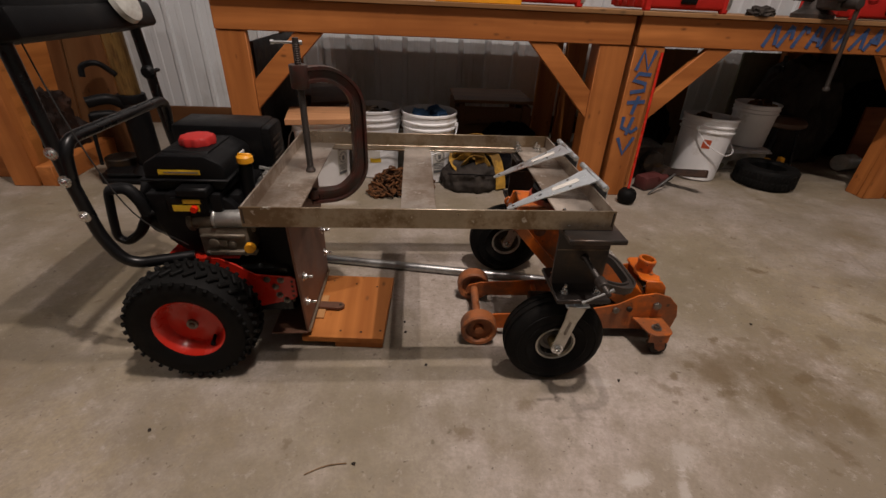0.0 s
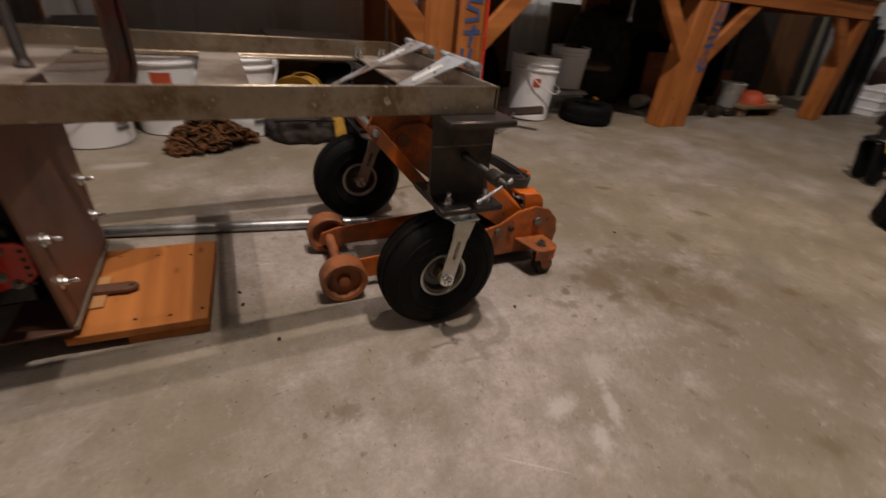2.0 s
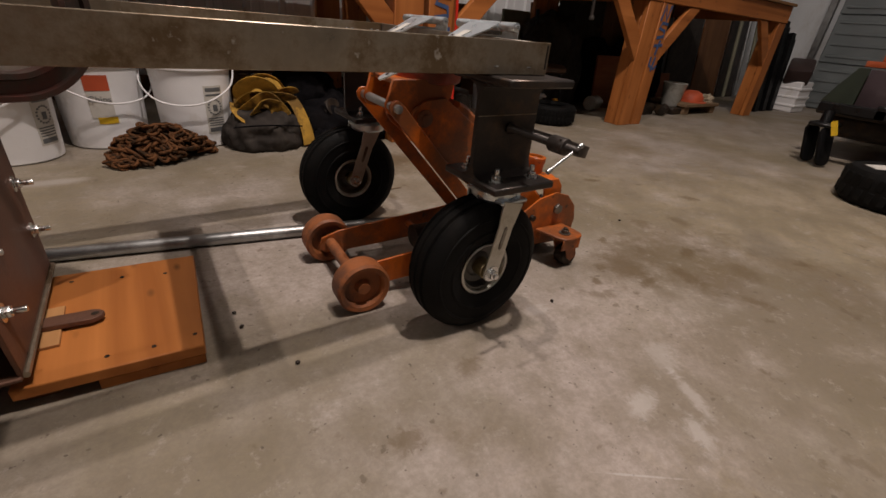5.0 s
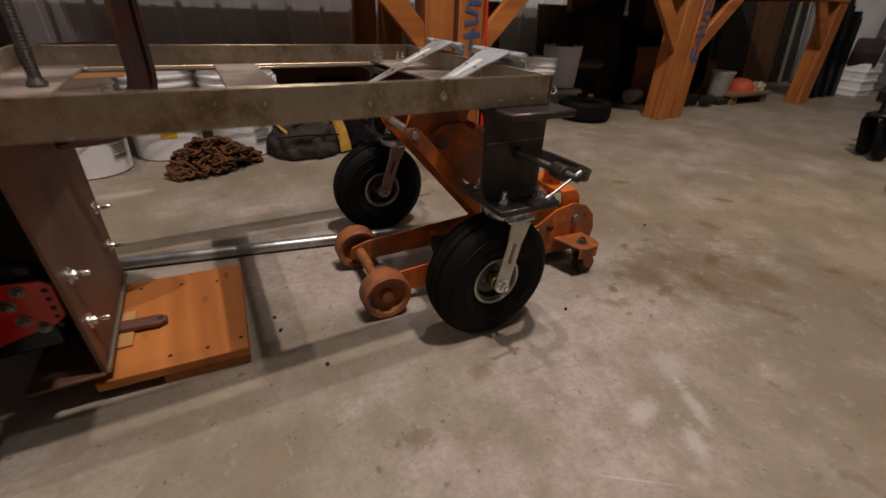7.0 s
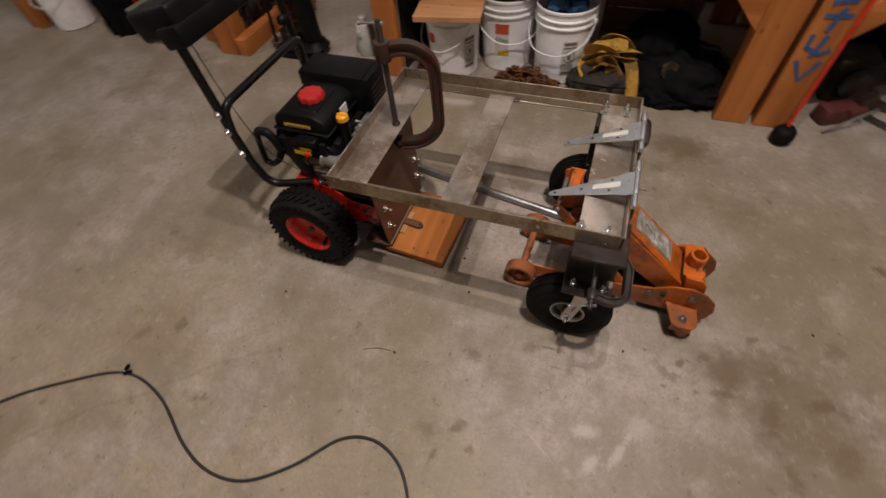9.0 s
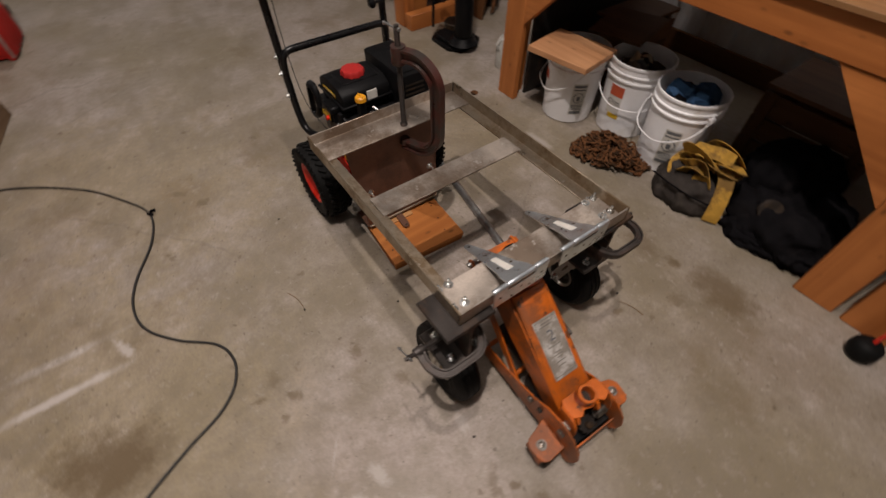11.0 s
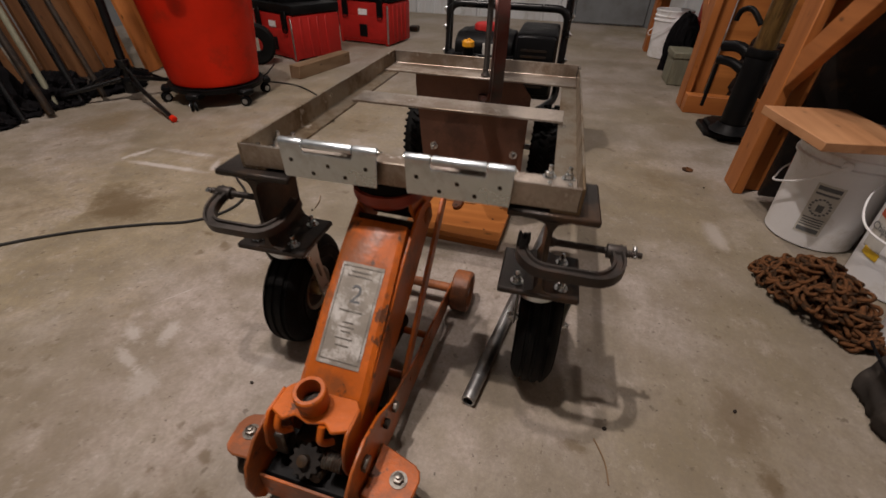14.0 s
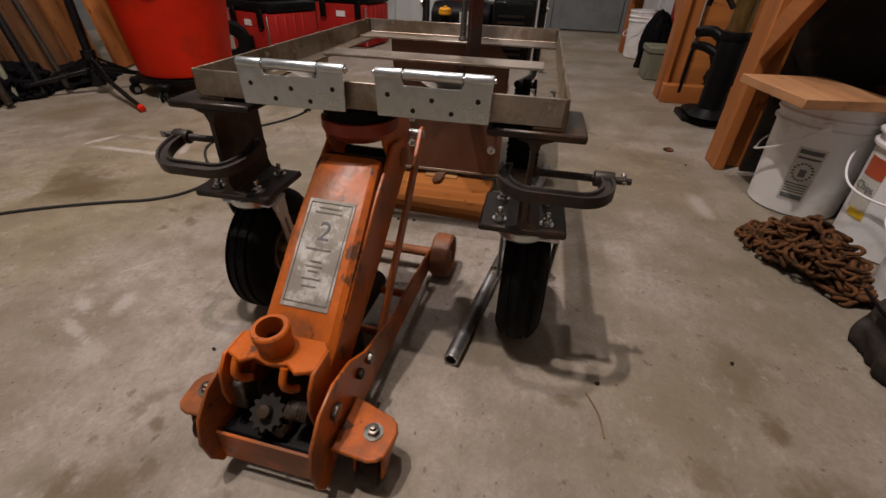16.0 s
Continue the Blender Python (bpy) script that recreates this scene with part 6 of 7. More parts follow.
solid("angle_scrap", join(moved(box(-0.02, 0.02, -0.22, 0.22, 0, 0.045, 0.003), pose(1.40, 2.66, 0.075, -14, 20, 35)), moved(box(-0.02, 0.02, -0.10, 0.10, 0, 0.04, 0.003), pose(1.36, 2.78, 0.02, 0, 0, -20))), mat("dark_scrap_iron", (0.045, 0.028, 0.022), 0.6, 0.4, 0.4, 12, (0.09, 0.045, 0.025), 0.4), "rusty piece of angle iron leaning on scrap", "scrap iron")
solid("steel_rod", rod((1.20, 2.50, 0.012), (1.41, 2.62, 0.10), 0.006), GALV, "thin bright steel rod leaning on scrap", "rod")
solid("motor_block", join(box(1.22, 1.42, 2.80, 3.05, 0.0, 0.22, 0.02, 2), rod((1.32, 2.80, 0.13), (1.32, 2.74, 0.13), 0.07, n=24, w=0.006), rod((1.40, 2.68, 0.07), (1.40, 2.78, 0.07), 0.05, n=20, w=0.005)), GREASE, "black greasy old motor on the floor", "motor")
solid("red_casting", join(moved(box(-0.09, 0.09, -0.05, 0.05, 0, 0.09, 0.02, 2), pose(1.26, 2.64, 0, 0, 0, 25)), rod((1.30, 2.62, 0.06), (1.38, 2.66, 0.06), 0.025, n=16)), mat("dull_red_paint", (0.085, 0.018, 0.016), 0.6, 0, 0.3, 12, (0.08, 0.03, 0.02), 0.4), "dull red casting on the floor", "casting")
bin_ = thing("storage_bin", "clear plastic storage bin with white lid, full of jars", "storage bin", (2.14, 3.15, 0))
part("body", prism([(1.97, 3.02), (2.33, 3.02), (2.33, 3.30), (1.97, 3.30)], "xy", 0.0, 0.125, 0.012, 2), GLASSY, bin_)
part("lid", join(box(1.95, 2.35, 3.0, 3.32, 0.126, 0.138, 0.004), box(1.96, 2.34, 3.01, 3.31, 0.138, 0.152, 0.005)), WHITEPLASTIC, bin_, "white snap-on lid")
for k in range(5):
    x = 2.0 + 0.07 * k
    part("jar", rod((x, 3.018, 0.03 + 0.02 * (k % 2)), (x, 3.012, 0.03 + 0.02 * (k % 2)), 0.022, n=16), ALU if k % 2 else OLIVE, bin_)


def flat_tyre(cx, cy, R, w, label, z=0.0, tread=36):
    t = thing("tyre", label, "tyre", (cx, cy, z), group="loose tyres on the floor")
    h = w / 2
    prof = [(R * 0.56, -h * 0.72), (R * 0.62, -h * 0.95), (R * 0.80, -h * 1.0), (R * 0.93, -h * 0.9), (R * 0.985, -h * 0.68), (R, -h * 0.3), (R, h * 0.3), (R * 0.985, h * 0.68), (R * 0.93, h * 0.9), (R * 0.80, h * 1.0), (R * 0.62, h * 0.95), (R * 0.56, h * 0.72), (R * 0.60, 0)]
    part("carcass", lathe(prof, (cx, cy, z + h), n=56, closed=True), RUBBER, t)
    bl = []
    for k in range(tread):
        a = 2 * math.pi * k / tread
        for s in (-1, 1):
            bl.append(moved(box(-0.004, 0.002, -R * 0.06, R * 0.06, -h * 0.3, h * 0.3, 0.002), Matrix.Translation((cx, cy, z + h + s * h * 0.38)) @ Matrix.Rotation(a + s * 0.04, 4, "Z") @ Matrix.Translation((R, 0, 0))))
    part("tread", join(*bl), RUBBER, t)
    return t


flat_tyre(2.13, 2.74, 0.185, 0.135, "small worn black tyre lying flat on the floor")
for x, h in ((2.26, 0.12), (2.36, 0.13)):
    solid("yellow_block", box(x - 0.016, x + 0.016, 2.90, 2.94, 0, h, 0.003), YELLOW, "yellow block end standing under the bench", "block", group="yellow blocks under the bench")
jar = thing("clear_jug", "cloudy clear plastic jug lying on its side", "jug", (3.02, 3.03, 0))
part("bottle", moved(lathe([(0.0, 0.0), (0.055, 0.0), (0.062, 0.008), (0.062, 0.13), (0.05, 0.16), (0.026, 0.175), (0.026, 0.195), (0.0, 0.195)], (0, 0, 0), (0, 0, 1), 28), pose(2.93, 3.03, 0.0635, 0, 90, 14)), GLASSY, jar)
part("cap", moved(lathe([(0.0, 0.195), (0.029, 0.195), (0.03, 0.215), (0.0, 0.217)], (0, 0, 0), (0, 0, 1), 20), pose(2.93, 3.03, 0.0635, 0, 90, 14)), WHITEPLASTIC, jar, "white screw cap")
seat = thing("shop_stool", "worn brown stool seat on black steel legs", "stool", (2.45, 3.15, 0))
part("seat", lathe([(0.0, 0.30), (0.13, 0.30), (0.155, 0.315), (0.155, 0.34), (0.13, 0.36), (0.0, 0.368)], (2.45, 3.15, 0), n=32), mat("brown_vinyl", (0.13, 0.075, 0.05), 0.6, 0, 0.3, 12, (0.22, 0.17, 0.13), 0.4), seat)
for k in range(4):
    a = math.pi / 4 + k * math.pi / 2
    part("leg", tube([(2.45 + 0.11 * math.cos(a), 3.15 + 0.11 * math.sin(a), 0.30), (2.45 + 0.16 * math.cos(a), 3.15 + 0.16 * math.sin(a), 0.0)], 0.011, 10), BLACKPAINT, seat)
solid("ply_panel", moved(box(-0.19, 0.19, -0.009, 0.009, 0, 0.45, 0.002), pose(3.27, 3.12, 0.0, -6, 0, -4)), REDWOOD, "orange plywood offcut leaning under the bench", "plywood")
solid("hand_truck", join(*[tube(rounded([(2.02 + dx, 3.35, 0.0), (2.0 + dx, 3.42, 0.75)], 0.02), 0.014, 10) for dx in (0.5, 0.72, 0.95)], *[tube([(2.5, 3.36 + 0.02 * k, 0.15 * k + 0.1), (2.97, 3.36 + 0.02 * k, 0.15 * k + 0.1)], 0.012, 10) for k in range(4)], tube([(2.3, 3.3, 0.2), (2.9, 3.42, 0.74)], 0.014, 10)), BLACKPAINT, "black tubular steel frame leaning below the bench", "frame")
for k, (x, w) in enumerate(((1.45, 0.34), (1.85, 0.3), (2.55, 0.36))):
    solid("wall_board", moved(box(-w / 2, w / 2, -0.01, 0.01, 0, 0.74, 0.002), pose(x, 3.72 - 0.03 * k, 0, -4, 0, 0)), DARKWOOD[2] if k % 2 else OLIVE, "tall dark board leaning against the wall", "board")

# dark lumps added for the clutter and shade at the back below the benches
solid("covered_machine", cloth_lump(2.72, 3.42, 0.36, 0.26, 0.80, 71.0, 0.05, 0.2, 5), CLOTHGREY, "dark lump added for clutter and shade at the wall", "machine")
solid("covered_machine", cloth_lump(1.42, 3.40, 0.30, 0.22, 0.50, 72.0, 0.05, 0.2, 5), CLOTHDARK, "low black lump added for clutter and shade", "machine")
solid("covered_machine", cloth_lump(3.45, 3.55, 0.36, 0.26, 0.62, 73.0, 0.05, 0.2, 5), CLOTHDARK, "low black lump added for clutter and shade", "machine")

shifted(built, 0.15, 0.09)

# ---------------------------------------------------------------- on top of the benches
def tool_case(x, y, w, d, h, label, z, turn=0.0, top=True):
    """A red moulded stacking tool box with black lid, latches and ribs."""
    c = thing("tool_case", label, "tool box", group="red stacking tool boxes")
    part("body", join(box(-w / 2, w / 2, -d / 2, d / 2, 0.012, h * 0.74, 0.018, 2), box(-w / 2 + 0.03, w / 2 - 0.03, -d / 2 - 0.008, -d / 2 + 0.02, h * 0.08, h * 0.5, 0.008, 2), ), CASERED, c)
    for s in (-1, 1):
        part("corner_rib", box(s * (w / 2 - 0.035) - 0.02, s * (w / 2 - 0.035) + 0.02, -d / 2 - 0.01, -d / 2 + 0.02, 0.0, h * 0.74, 0.006), CASERED, c)
        for k in range(4):
            part("side_rib", box(min(s * (w / 2 - 0.02), s * (w / 2 + 0.008)), max(s * (w / 2 - 0.02), s * (w / 2 + 0.008)), -d / 2 + 0.06 + k * 0.09, -d / 2 + 0.09 + k * 0.09, 0.02, h * 0.7, 0.005), CASERED, c)
    part("lid", join(box(-w / 2 - 0.006, w / 2 + 0.006, -d / 2 - 0.006, d / 2 + 0.006, h * 0.75, h * 0.9, 0.014, 2), *[box(-w / 2 + 0.05 + k * 0.1, -w / 2 + 0.11 + k * 0.1, -d / 2 + 0.04, d / 2 - 0.04, h * 0.89, h, 0.008) for k in range(int((w - 0.1) / 0.1))]), BLACKPLASTIC, c, "black ribbed lid")
    for s in (-1, 1):
        part("latch", join(box(s * w * 0.33 - 0.03, s * w * 0.33 + 0.03, -d / 2 - 0.022, -d / 2 - 0.006, h * 0.5, h * 0.8, 0.006), tube(rounded([(s * w * 0.33 - 0.028, -d / 2 - 0.024, h * 0.75), (s * w * 0.33 - 0.028, -d / 2 - 0.024, h * 0.46), (s * w * 0.33 + 0.028, -d / 2 - 0.024, h * 0.46), (s * w * 0.33 + 0.028, -d / 2 - 0.024, h * 0.75)], 0.02), 0.004, 8)), BLACKPLASTIC, c, "black latch")
    part("badge", box(-0.05, 0.05, -d / 2 - 0.0105, -d / 2 - 0.0085, h * 0.52, h * 0.62, 0.0), WHITEPLASTIC, c, "white badge shape")
    part("front_handle", join(box(-0.045, 0.045, -d / 2 - 0.02, -d / 2 - 0.008, h * 0.14, h * 0.36, 0.008), box(-0.025, 0.025, -d / 2 - 0.022, -d / 2 - 0.019, h * 0.18, h * 0.30, 0.0)), BLACKPLASTIC, c)
    part("edge_strip", box(w / 2 - 0.03, w / 2 - 0.01, -d / 2 - 0.014, -d / 2 - 0.008, 0.02, h * 0.7, 0.002), ALU, c)
    c.matrix_basis = pose(x, y, z, 0, 0, turn)
    return c


tool_case(1.30, 2.87, 0.50, 0.36, 0.26, "red moulded tool box on the workbench", BENCH_TOP, 2)
tool_case(0.60, 3.05, 0.46, 0.36, 0.24, "red moulded tool box on the workbench", BENCH_TOP, -3)
tool_case(2.42, 2.82, 0.46, 0.34, 0.24, "red moulded tool box on the workbench", BENCH_TOP, 0)
solid("yellow_level", join(box(-0.02, 0.42, 2.66, 2.69, BENCH_TOP, BENCH_TOP + 0.05, 0.003)), YELLOW, "yellow level lying on the bench", "level")
solid("work_gloves", moved(cloth_lump(0, 0, 0.09, 0.05, 0.05, 12.0, 0.015, 0.3, 4), pose(1.66, 2.60, BENCH_TOP, 0, 0, 15)), CLOTHGREY, "crumpled grey work gloves on the bench", "gloves")
built = {ob.name for ob in scene.objects}
vis = thing("bench_vise", "dark iron bench vise with a hanging handle", "vise", (1.98, 2.62, BENCH_TOP))
part("base", join(lathe([(0.0, 0.0), (0.10, 0.0), (0.10, 0.02), (0.065, 0.045), (0.055, 0.09), (0.0, 0.09)], (1.98, 2.64, BENCH_TOP), n=28), box(1.90, 2.06, 2.60, 2.76, BENCH_TOP + 0.08, BENCH_TOP + 0.20, 0.02, 2)), CAST, vis)
part("jaw", join(box(1.90, 2.06, 2.44, 2.50, BENCH_TOP + 0.08, BENCH_TOP + 0.21, 0.012, 2), box(1.94, 2.02, 2.46, 2.62, BENCH_TOP + 0.04, BENCH_TOP + 0.12, 0.012)), CAST, vis)
part("screw", rod((1.98, 2.38, BENCH_TOP + 0.07), (1.98, 2.5, BENCH_TOP + 0.07), 0.022, n=18, w=0.003), CAST, vis)
part("handle", join(rod((2.018, 2.395, 0.685), (1.985, 2.395, 1.12), 0.010, n=14), lathe([(0, 0), (0.015, 0.003), (0.017, 0.014), (0.012, 0.024), (0, 0.026)], (2.02, 2.395, 0.675), n=16)), CAST, vis, "long steel vise handle")

shifted(built, 0.03, 0.04)

# ---------------------------------------------------------------- power cord
cord_pts = [(-2.35, -0.62), (-2.1, -0.52), (-1.896, -0.439), (-1.844, -0.119), (-1.621, 0.192), (-1.40, 0.36), (-1.222, 0.446), (-1.03, 0.415), (-0.83, 0.308), (-0.69, 0.267), (-0.557, 0.284), (-0.43, 0.375), (-0.32, 0.495), (-0.215, 0.528), (-0.115, 0.495), (-0.045, 0.418), (0.008, 0.297), (0.108, 0.112), (0.244, -0.062), (0.392, -0.182), (0.513, -0.234), (0.62, -0.226), (0.78, -0.13), (0.92, 0.0)]
cord = thing("power_cord", "thin black power cord winding over the concrete", "cord", (0, 0.3, 0))
part("cable", tube(smooth([(x, y, 0.0055) for x, y in cord_pts], 8), 0.0052, 8), CABLE, cord)
part("tape_flag", join(moved(box(-0.02, 0.012, -0.006, 0.006, 0.004, 0.016, 0.002), pose(-1.21, 0.452, 0, 0, -12, 35)), moved(box(-0.012, 0.014, -0.004, 0.004, 0.008, 0.022, 0.002), pose(-1.225, 0.46, 0, 0, 14, 110))), CLOTHDARK, cord, "scrap of black tape wound on the cord")

# ---------------------------------------------------------------- west end: pipe stand, boards, bench clutter
st = thing("pipe_stand", "black cast pedestal with a rusty vertical pipe", "pedestal", (-1.74, 2.76, 0))
foot = [(-1.99, 2.70), (-1.93, 2.63), (-1.72, 2.63), (-1.655, 2.70), (-1.655, 2.86), (-1.72, 2.93), (-1.93, 2.93), (-1.99, 2.86)]
part("base", join(prism(foot, "xy", 0.0, 0.03, 0.004), prism([(-1.82 + (x + 1.82) * 0.82, 2.78 + (y - 2.78) * 0.82) for x, y in foot], "xy", 0.03, 0.055, 0.008), lathe([(0.0, 0.055), (0.11, 0.055), (0.09, 0.075), (0.075, 0.10), (0.0, 0.1)], (-1.69, 2.745, 0), n=28)), BLACKPLASTIC, st)
part("sleeve", join(rod((-1.69, 2.745, 0.07), (-1.69, 2.745, 0.49), 0.066, n=28, w=0.005), rod((-1.69, 2.745, 0.455), (-1.69, 2.745, 0.495), 0.072, n=28, w=0.004)), BLACKPLASTIC, st)
part("pipe", rod((-1.69, 2.745, 0.48), (-1.69, 2.745, 1.18), 0.053, n=28), mat("brassy_rust_pipe", (0.34, 0.21, 0.07), 0.35, 0.75, 0.35, 9, (0.10, 0.055, 0.025), 0.5, patch=9, stretch=(4, 4, 0.5)), st, "brownish bare pipe")
part("arm", tube(smooth([(-1.70, 2.72, 0.43), (-1.76, 2.66, 0.48), (-1.84, 2.60, 0.47)]), 0.028, 12), BLACKPLASTIC, st)
part("arm", tube(smooth([(-1.70, 2.72, 0.36), (-1.77, 2.65, 0.40), (-1.84, 2.60, 0.40)]), 0.024, 12), BLACKPLASTIC, st)
part("hanging_rod", tube(smooth([(-1.84, 2.60, 0.41), (-1.86, 2.605, 0.30), (-1.88, 2.61, 0.13)]), 0.010, 10), BLACKPLASTIC, st)
part("hook", tube(smooth([(-1.70, 2.69, 0.60), (-1.74, 2.64, 0.66), (-1.80, 2.61, 0.65), (-1.81, 2.60, 0.60)]), 0.014, 10), BLACKPLASTIC, st)
for k, (x, w, h) in enumerate(((-2.62, 0.62, 1.3), (-2.16, 0.34, 1.05), (-3.2, 0.6, 1.2))):
    solid("stored_sheet", moved(box(-w / 2, w / 2, -0.008, 0.008, 0, h, 0.001), pose(x, 3.12 + 0.05 * k, 0.003, -10, 0, 0)), DARKWOOD[2], "dark brown sheet of board leaning upright", "board", group="sheets leaning upright")
solid("washer", lathe([(0.006, 0.0), (0.024, 0.0), (0.026, 0.006), (0.012, 0.012), (0.006, 0.012)], (-1.16, 2.435, 0), n=20, closed=True), RUST, "small rusty fitting lying on the floor", "fitting")
solid("oil_jug", join(lathe([(0.0, 0.0), (0.062, 0.0), (0.065, 0.006), (0.065, 0.16), (0.05, 0.20), (0.024, 0.215), (0.024, 0.24), (0.0, 0.24)], (-1.32, 2.83, 0), n=28), tube(smooth([(-1.32, 2.775, 0.12), (-1.32, 2.745, 0.17), (-1.32, 2.785, 0.20)]), 0.009, 8)), GLASSY, "cloudy plastic jug beside the bench", "jug")
solid("rail_timber", box(-2.62, -2.42, 2.72, 2.76, 0.0, 0.30, 0.003), ORANGEWOOD[0], "short orange timber rail at the bench foot", "timber")
solid("rail_timber", box(-2.235, -2.15, 2.592, 3.25, 0.0, 0.115, 0.003), ORANGEWOOD[1], "orange timber rail lying along the bench foot", "timber")
solid("ply_panel", moved(box(-0.008, 0.008, 0, 0.58, 0, 0.80, 0.002), pose(-2.40, 2.76, 0.002, 0, 0, 0)), BLOCKWOOD, "yellow-orange plywood sheet standing at the bench end", "plywood")
for k, (x, y, w, h, lean, side, wood) in enumerate(((-2.62, 3.30, 0.20, 1.25, -10, -3, DARKWOOD), (-2.40, 3.42, 0.16, 1.1, -11, -9, DARKWOOD), (-2.30, 3.36, 0.11, 0.95, -12, -14, OLDWOOD), (-2.75, 3.18, 0.12, 0.80, -8, 2, ORANGEWOOD))):
    solid("leaning_board", moved(box(-w / 2, w / 2, -0.012, 0.012, 0, h, 0.002), pose(x, y, 0.004, lean, side, 4 * k)), wood[2], "long board leaning against the wall", "board", group="boards leaning on the wall")
solid("leaning_board", moved(box(-0.10, 0.10, -0.012, 0.012, 0, 1.1, 0.002), pose(-2.16, 3.40, 0.004, -11, -15, 0)), DARKSTEEL, "black sheet steel strip leaning against the wall", "strip", group="boards leaning on the wall")
for k in range(2):
    solid("leaning_pipe", rod((-2.22 + 0.2 * k, 3.30, 0.018), (-2.46 + 0.12 * k, 3.93, 1.6), 0.014, n=14), RUST if k else DARKSTEEL, "long steel pipe leaning against the wall", "pipe", group="pipes leaning on the wall")
solid("leather_hide", cloth_lump(-2.38, 3.02, 0.17, 0.14, 0.50, 17.0, 0.07, 0.3, 5), mat("brown_leather", (0.014, 0.008, 0.006), 0.7, 0, 0.4, 9, (0.07, 0.03, 0.016), 0.4, spec=0.2), "hanging brown leather apron bundle", "leather")
solid("drum_pot", join(lathe([(0.0, 0.0), (0.085, 0.0), (0.09, 0.01), (0.09, 0.09), (0.085, 0.095), (0.0, 0.085)], (-1.93, 2.86, 0), n=28)), GREASE, "low black round pan on the floor", "pan")
solid("backpack", cloth_lump(-3.42, 2.74, 0.14, 0.12, 0.50, 19.0, 0.03, 0.2, 5), CLOTHDARK, "black fabric backpack standing by the bench", "backpack")
solid("ammo_case", join(box(-3.12, -2.86, 2.60, 2.76, 0.0, 0.24, 0.008), box(-3.13, -2.85, 2.59, 2.77, 0.2, 0.245, 0.006)), OLIVE, "olive steel case on the floor", "case")
solid("red_satchel", join(box(-3.66, -3.52, 2.86, 3.02, 0.38, 0.6, 0.02, 2), box(-3.70, -3.48, 2.84, 3.04, 0.0, 0.38, 0.01)), REDPLASTIC, "red plastic case on a stand", "case")
for k in range(3):
    solid("hand_tool", join(rod((-5.2 + 0.3 * k, -0.9 + 0.25 * k, 0.02), (-4.9 + 0.25 * k, -0.6 + 0.3 * k, 0.02), 0.02), box(-4.95 + 0.25 * k, -4.85 + 0.25 * k, -0.65 + 0.3 * k, -0.55 + 0.3 * k, 0.0, 0.06, 0.01)), REDORANGE if k == 1 else GREASE, "hand tool lying on the far floor", "tool", group="tools on the far floor")
solid("low_shelf", join(box(-5.6, -4.4, -1.6, -0.75, 0.0, 0.10, 0.01), box(-5.5, -4.5, -1.5, -0.9, 0.10, 0.42, 0.02)), GREASE, "low dark stack of gear at the far wall", "gear")

# ---------------------------------------------------------------- south side: shop vacuum, tool boxes, tripod, sheets
vac = thing("shop_vacuum", "tall red shop vacuum on a black caster dolly", "vacuum", (-1.42, -0.5, 0))
VX, VY = -1.47, -0.48
tank_prof = [(0.0, 0.115), (0.262, 0.115), (0.285, 0.125), (0.292, 0.15), (0.345, 0.62), (0.352, 0.64), (0.352, 0.66), (0.34, 0.668), (0.0, 0.668)]
tank_prof = [(r * 0.94, z) for r, z in tank_prof]
part("tank", lathe(tank_prof, (VX, VY, 0), n=56), REDPLASTIC, vac)
part("motor_head", lathe([(0.0, 0.668), (0.345, 0.668), (0.35, 0.70), (0.30, 0.76), (0.20, 0.86), (0.17, 0.92), (0.0, 0.93)], (VX, VY, 0), n=48), BLACKPLASTIC, vac, "black motor head")
part("hose_port", join(rod((VX + 0.20, VY + 0.08, 0.72), (VX + 0.34, VY + 0.14, 0.71), 0.04, n=24, w=0.005), rod((VX + 0.335, VY + 0.138, 0.711), (VX + 0.36, VY + 0.148, 0.709), 0.046, n=24, w=0.004)), GREASE, vac, "grey hose port")
part("dolly", lathe([(0.20, 0.078), (0.268, 0.078), (0.29, 0.085), (0.295, 0.114), (0.20, 0.114)], (VX, VY, 0), n=48, closed=True), BLACKPLASTIC, vac, "black plastic dolly ring")
for a in (10, 70, 130, 190, 250, 310):
    part("dolly_arm", moved(box(0.17, 0.335, -0.04, 0.04, 0.062, 0.10, 0.01), Matrix.Translation((VX, VY, 0)) @ Matrix.Rotation(radians(a), 4, "Z")), BLACKPLASTIC, vac)
for a in (10, 70, 130, 190, 250, 310):
    cx, cy = VX + 0.305 * math.cos(radians(a)), VY + 0.305 * math.sin(radians(a))
    cs = part("caster", join(*[rod((cx + 0.02 - 0.012 * math.sin(radians(a + 30)) * s * 1.6, cy + 0.012 * math.cos(radians(a + 30)) * s * 1.6, 0.03), (cx + 0.02 - 0.012 * math.sin(radians(a + 30)) * s * 0.5, cy + 0.012 * math.cos(radians(a + 30)) * s * 0.5, 0.03), 0.03, n=20, w=0.004) for s in (-1, 1)], rod((cx, cy, 0.03), (cx, cy, 0.065), 0.012)), BLACKPLASTIC, vac, "small twin-wheel caster")
    for s in (-1, 1):
        part("hub_cap", rod((cx + 0.02 - 0.0195 * math.sin(radians(a + 30)) * s, cy + 0.0195 * math.cos(radians(a + 30)) * s, 0.03), (cx + 0.02 - 0.021 * math.sin(radians(a + 30)) * s, cy + 0.021 * math.cos(radians(a + 30)) * s, 0.03), 0.017, n=16), GALV, cs)
tool_case(-2.86, -0.64, 0.58, 0.50, 0.48, "red rolling tool box with a black lid on the floor", 0.0, 66)
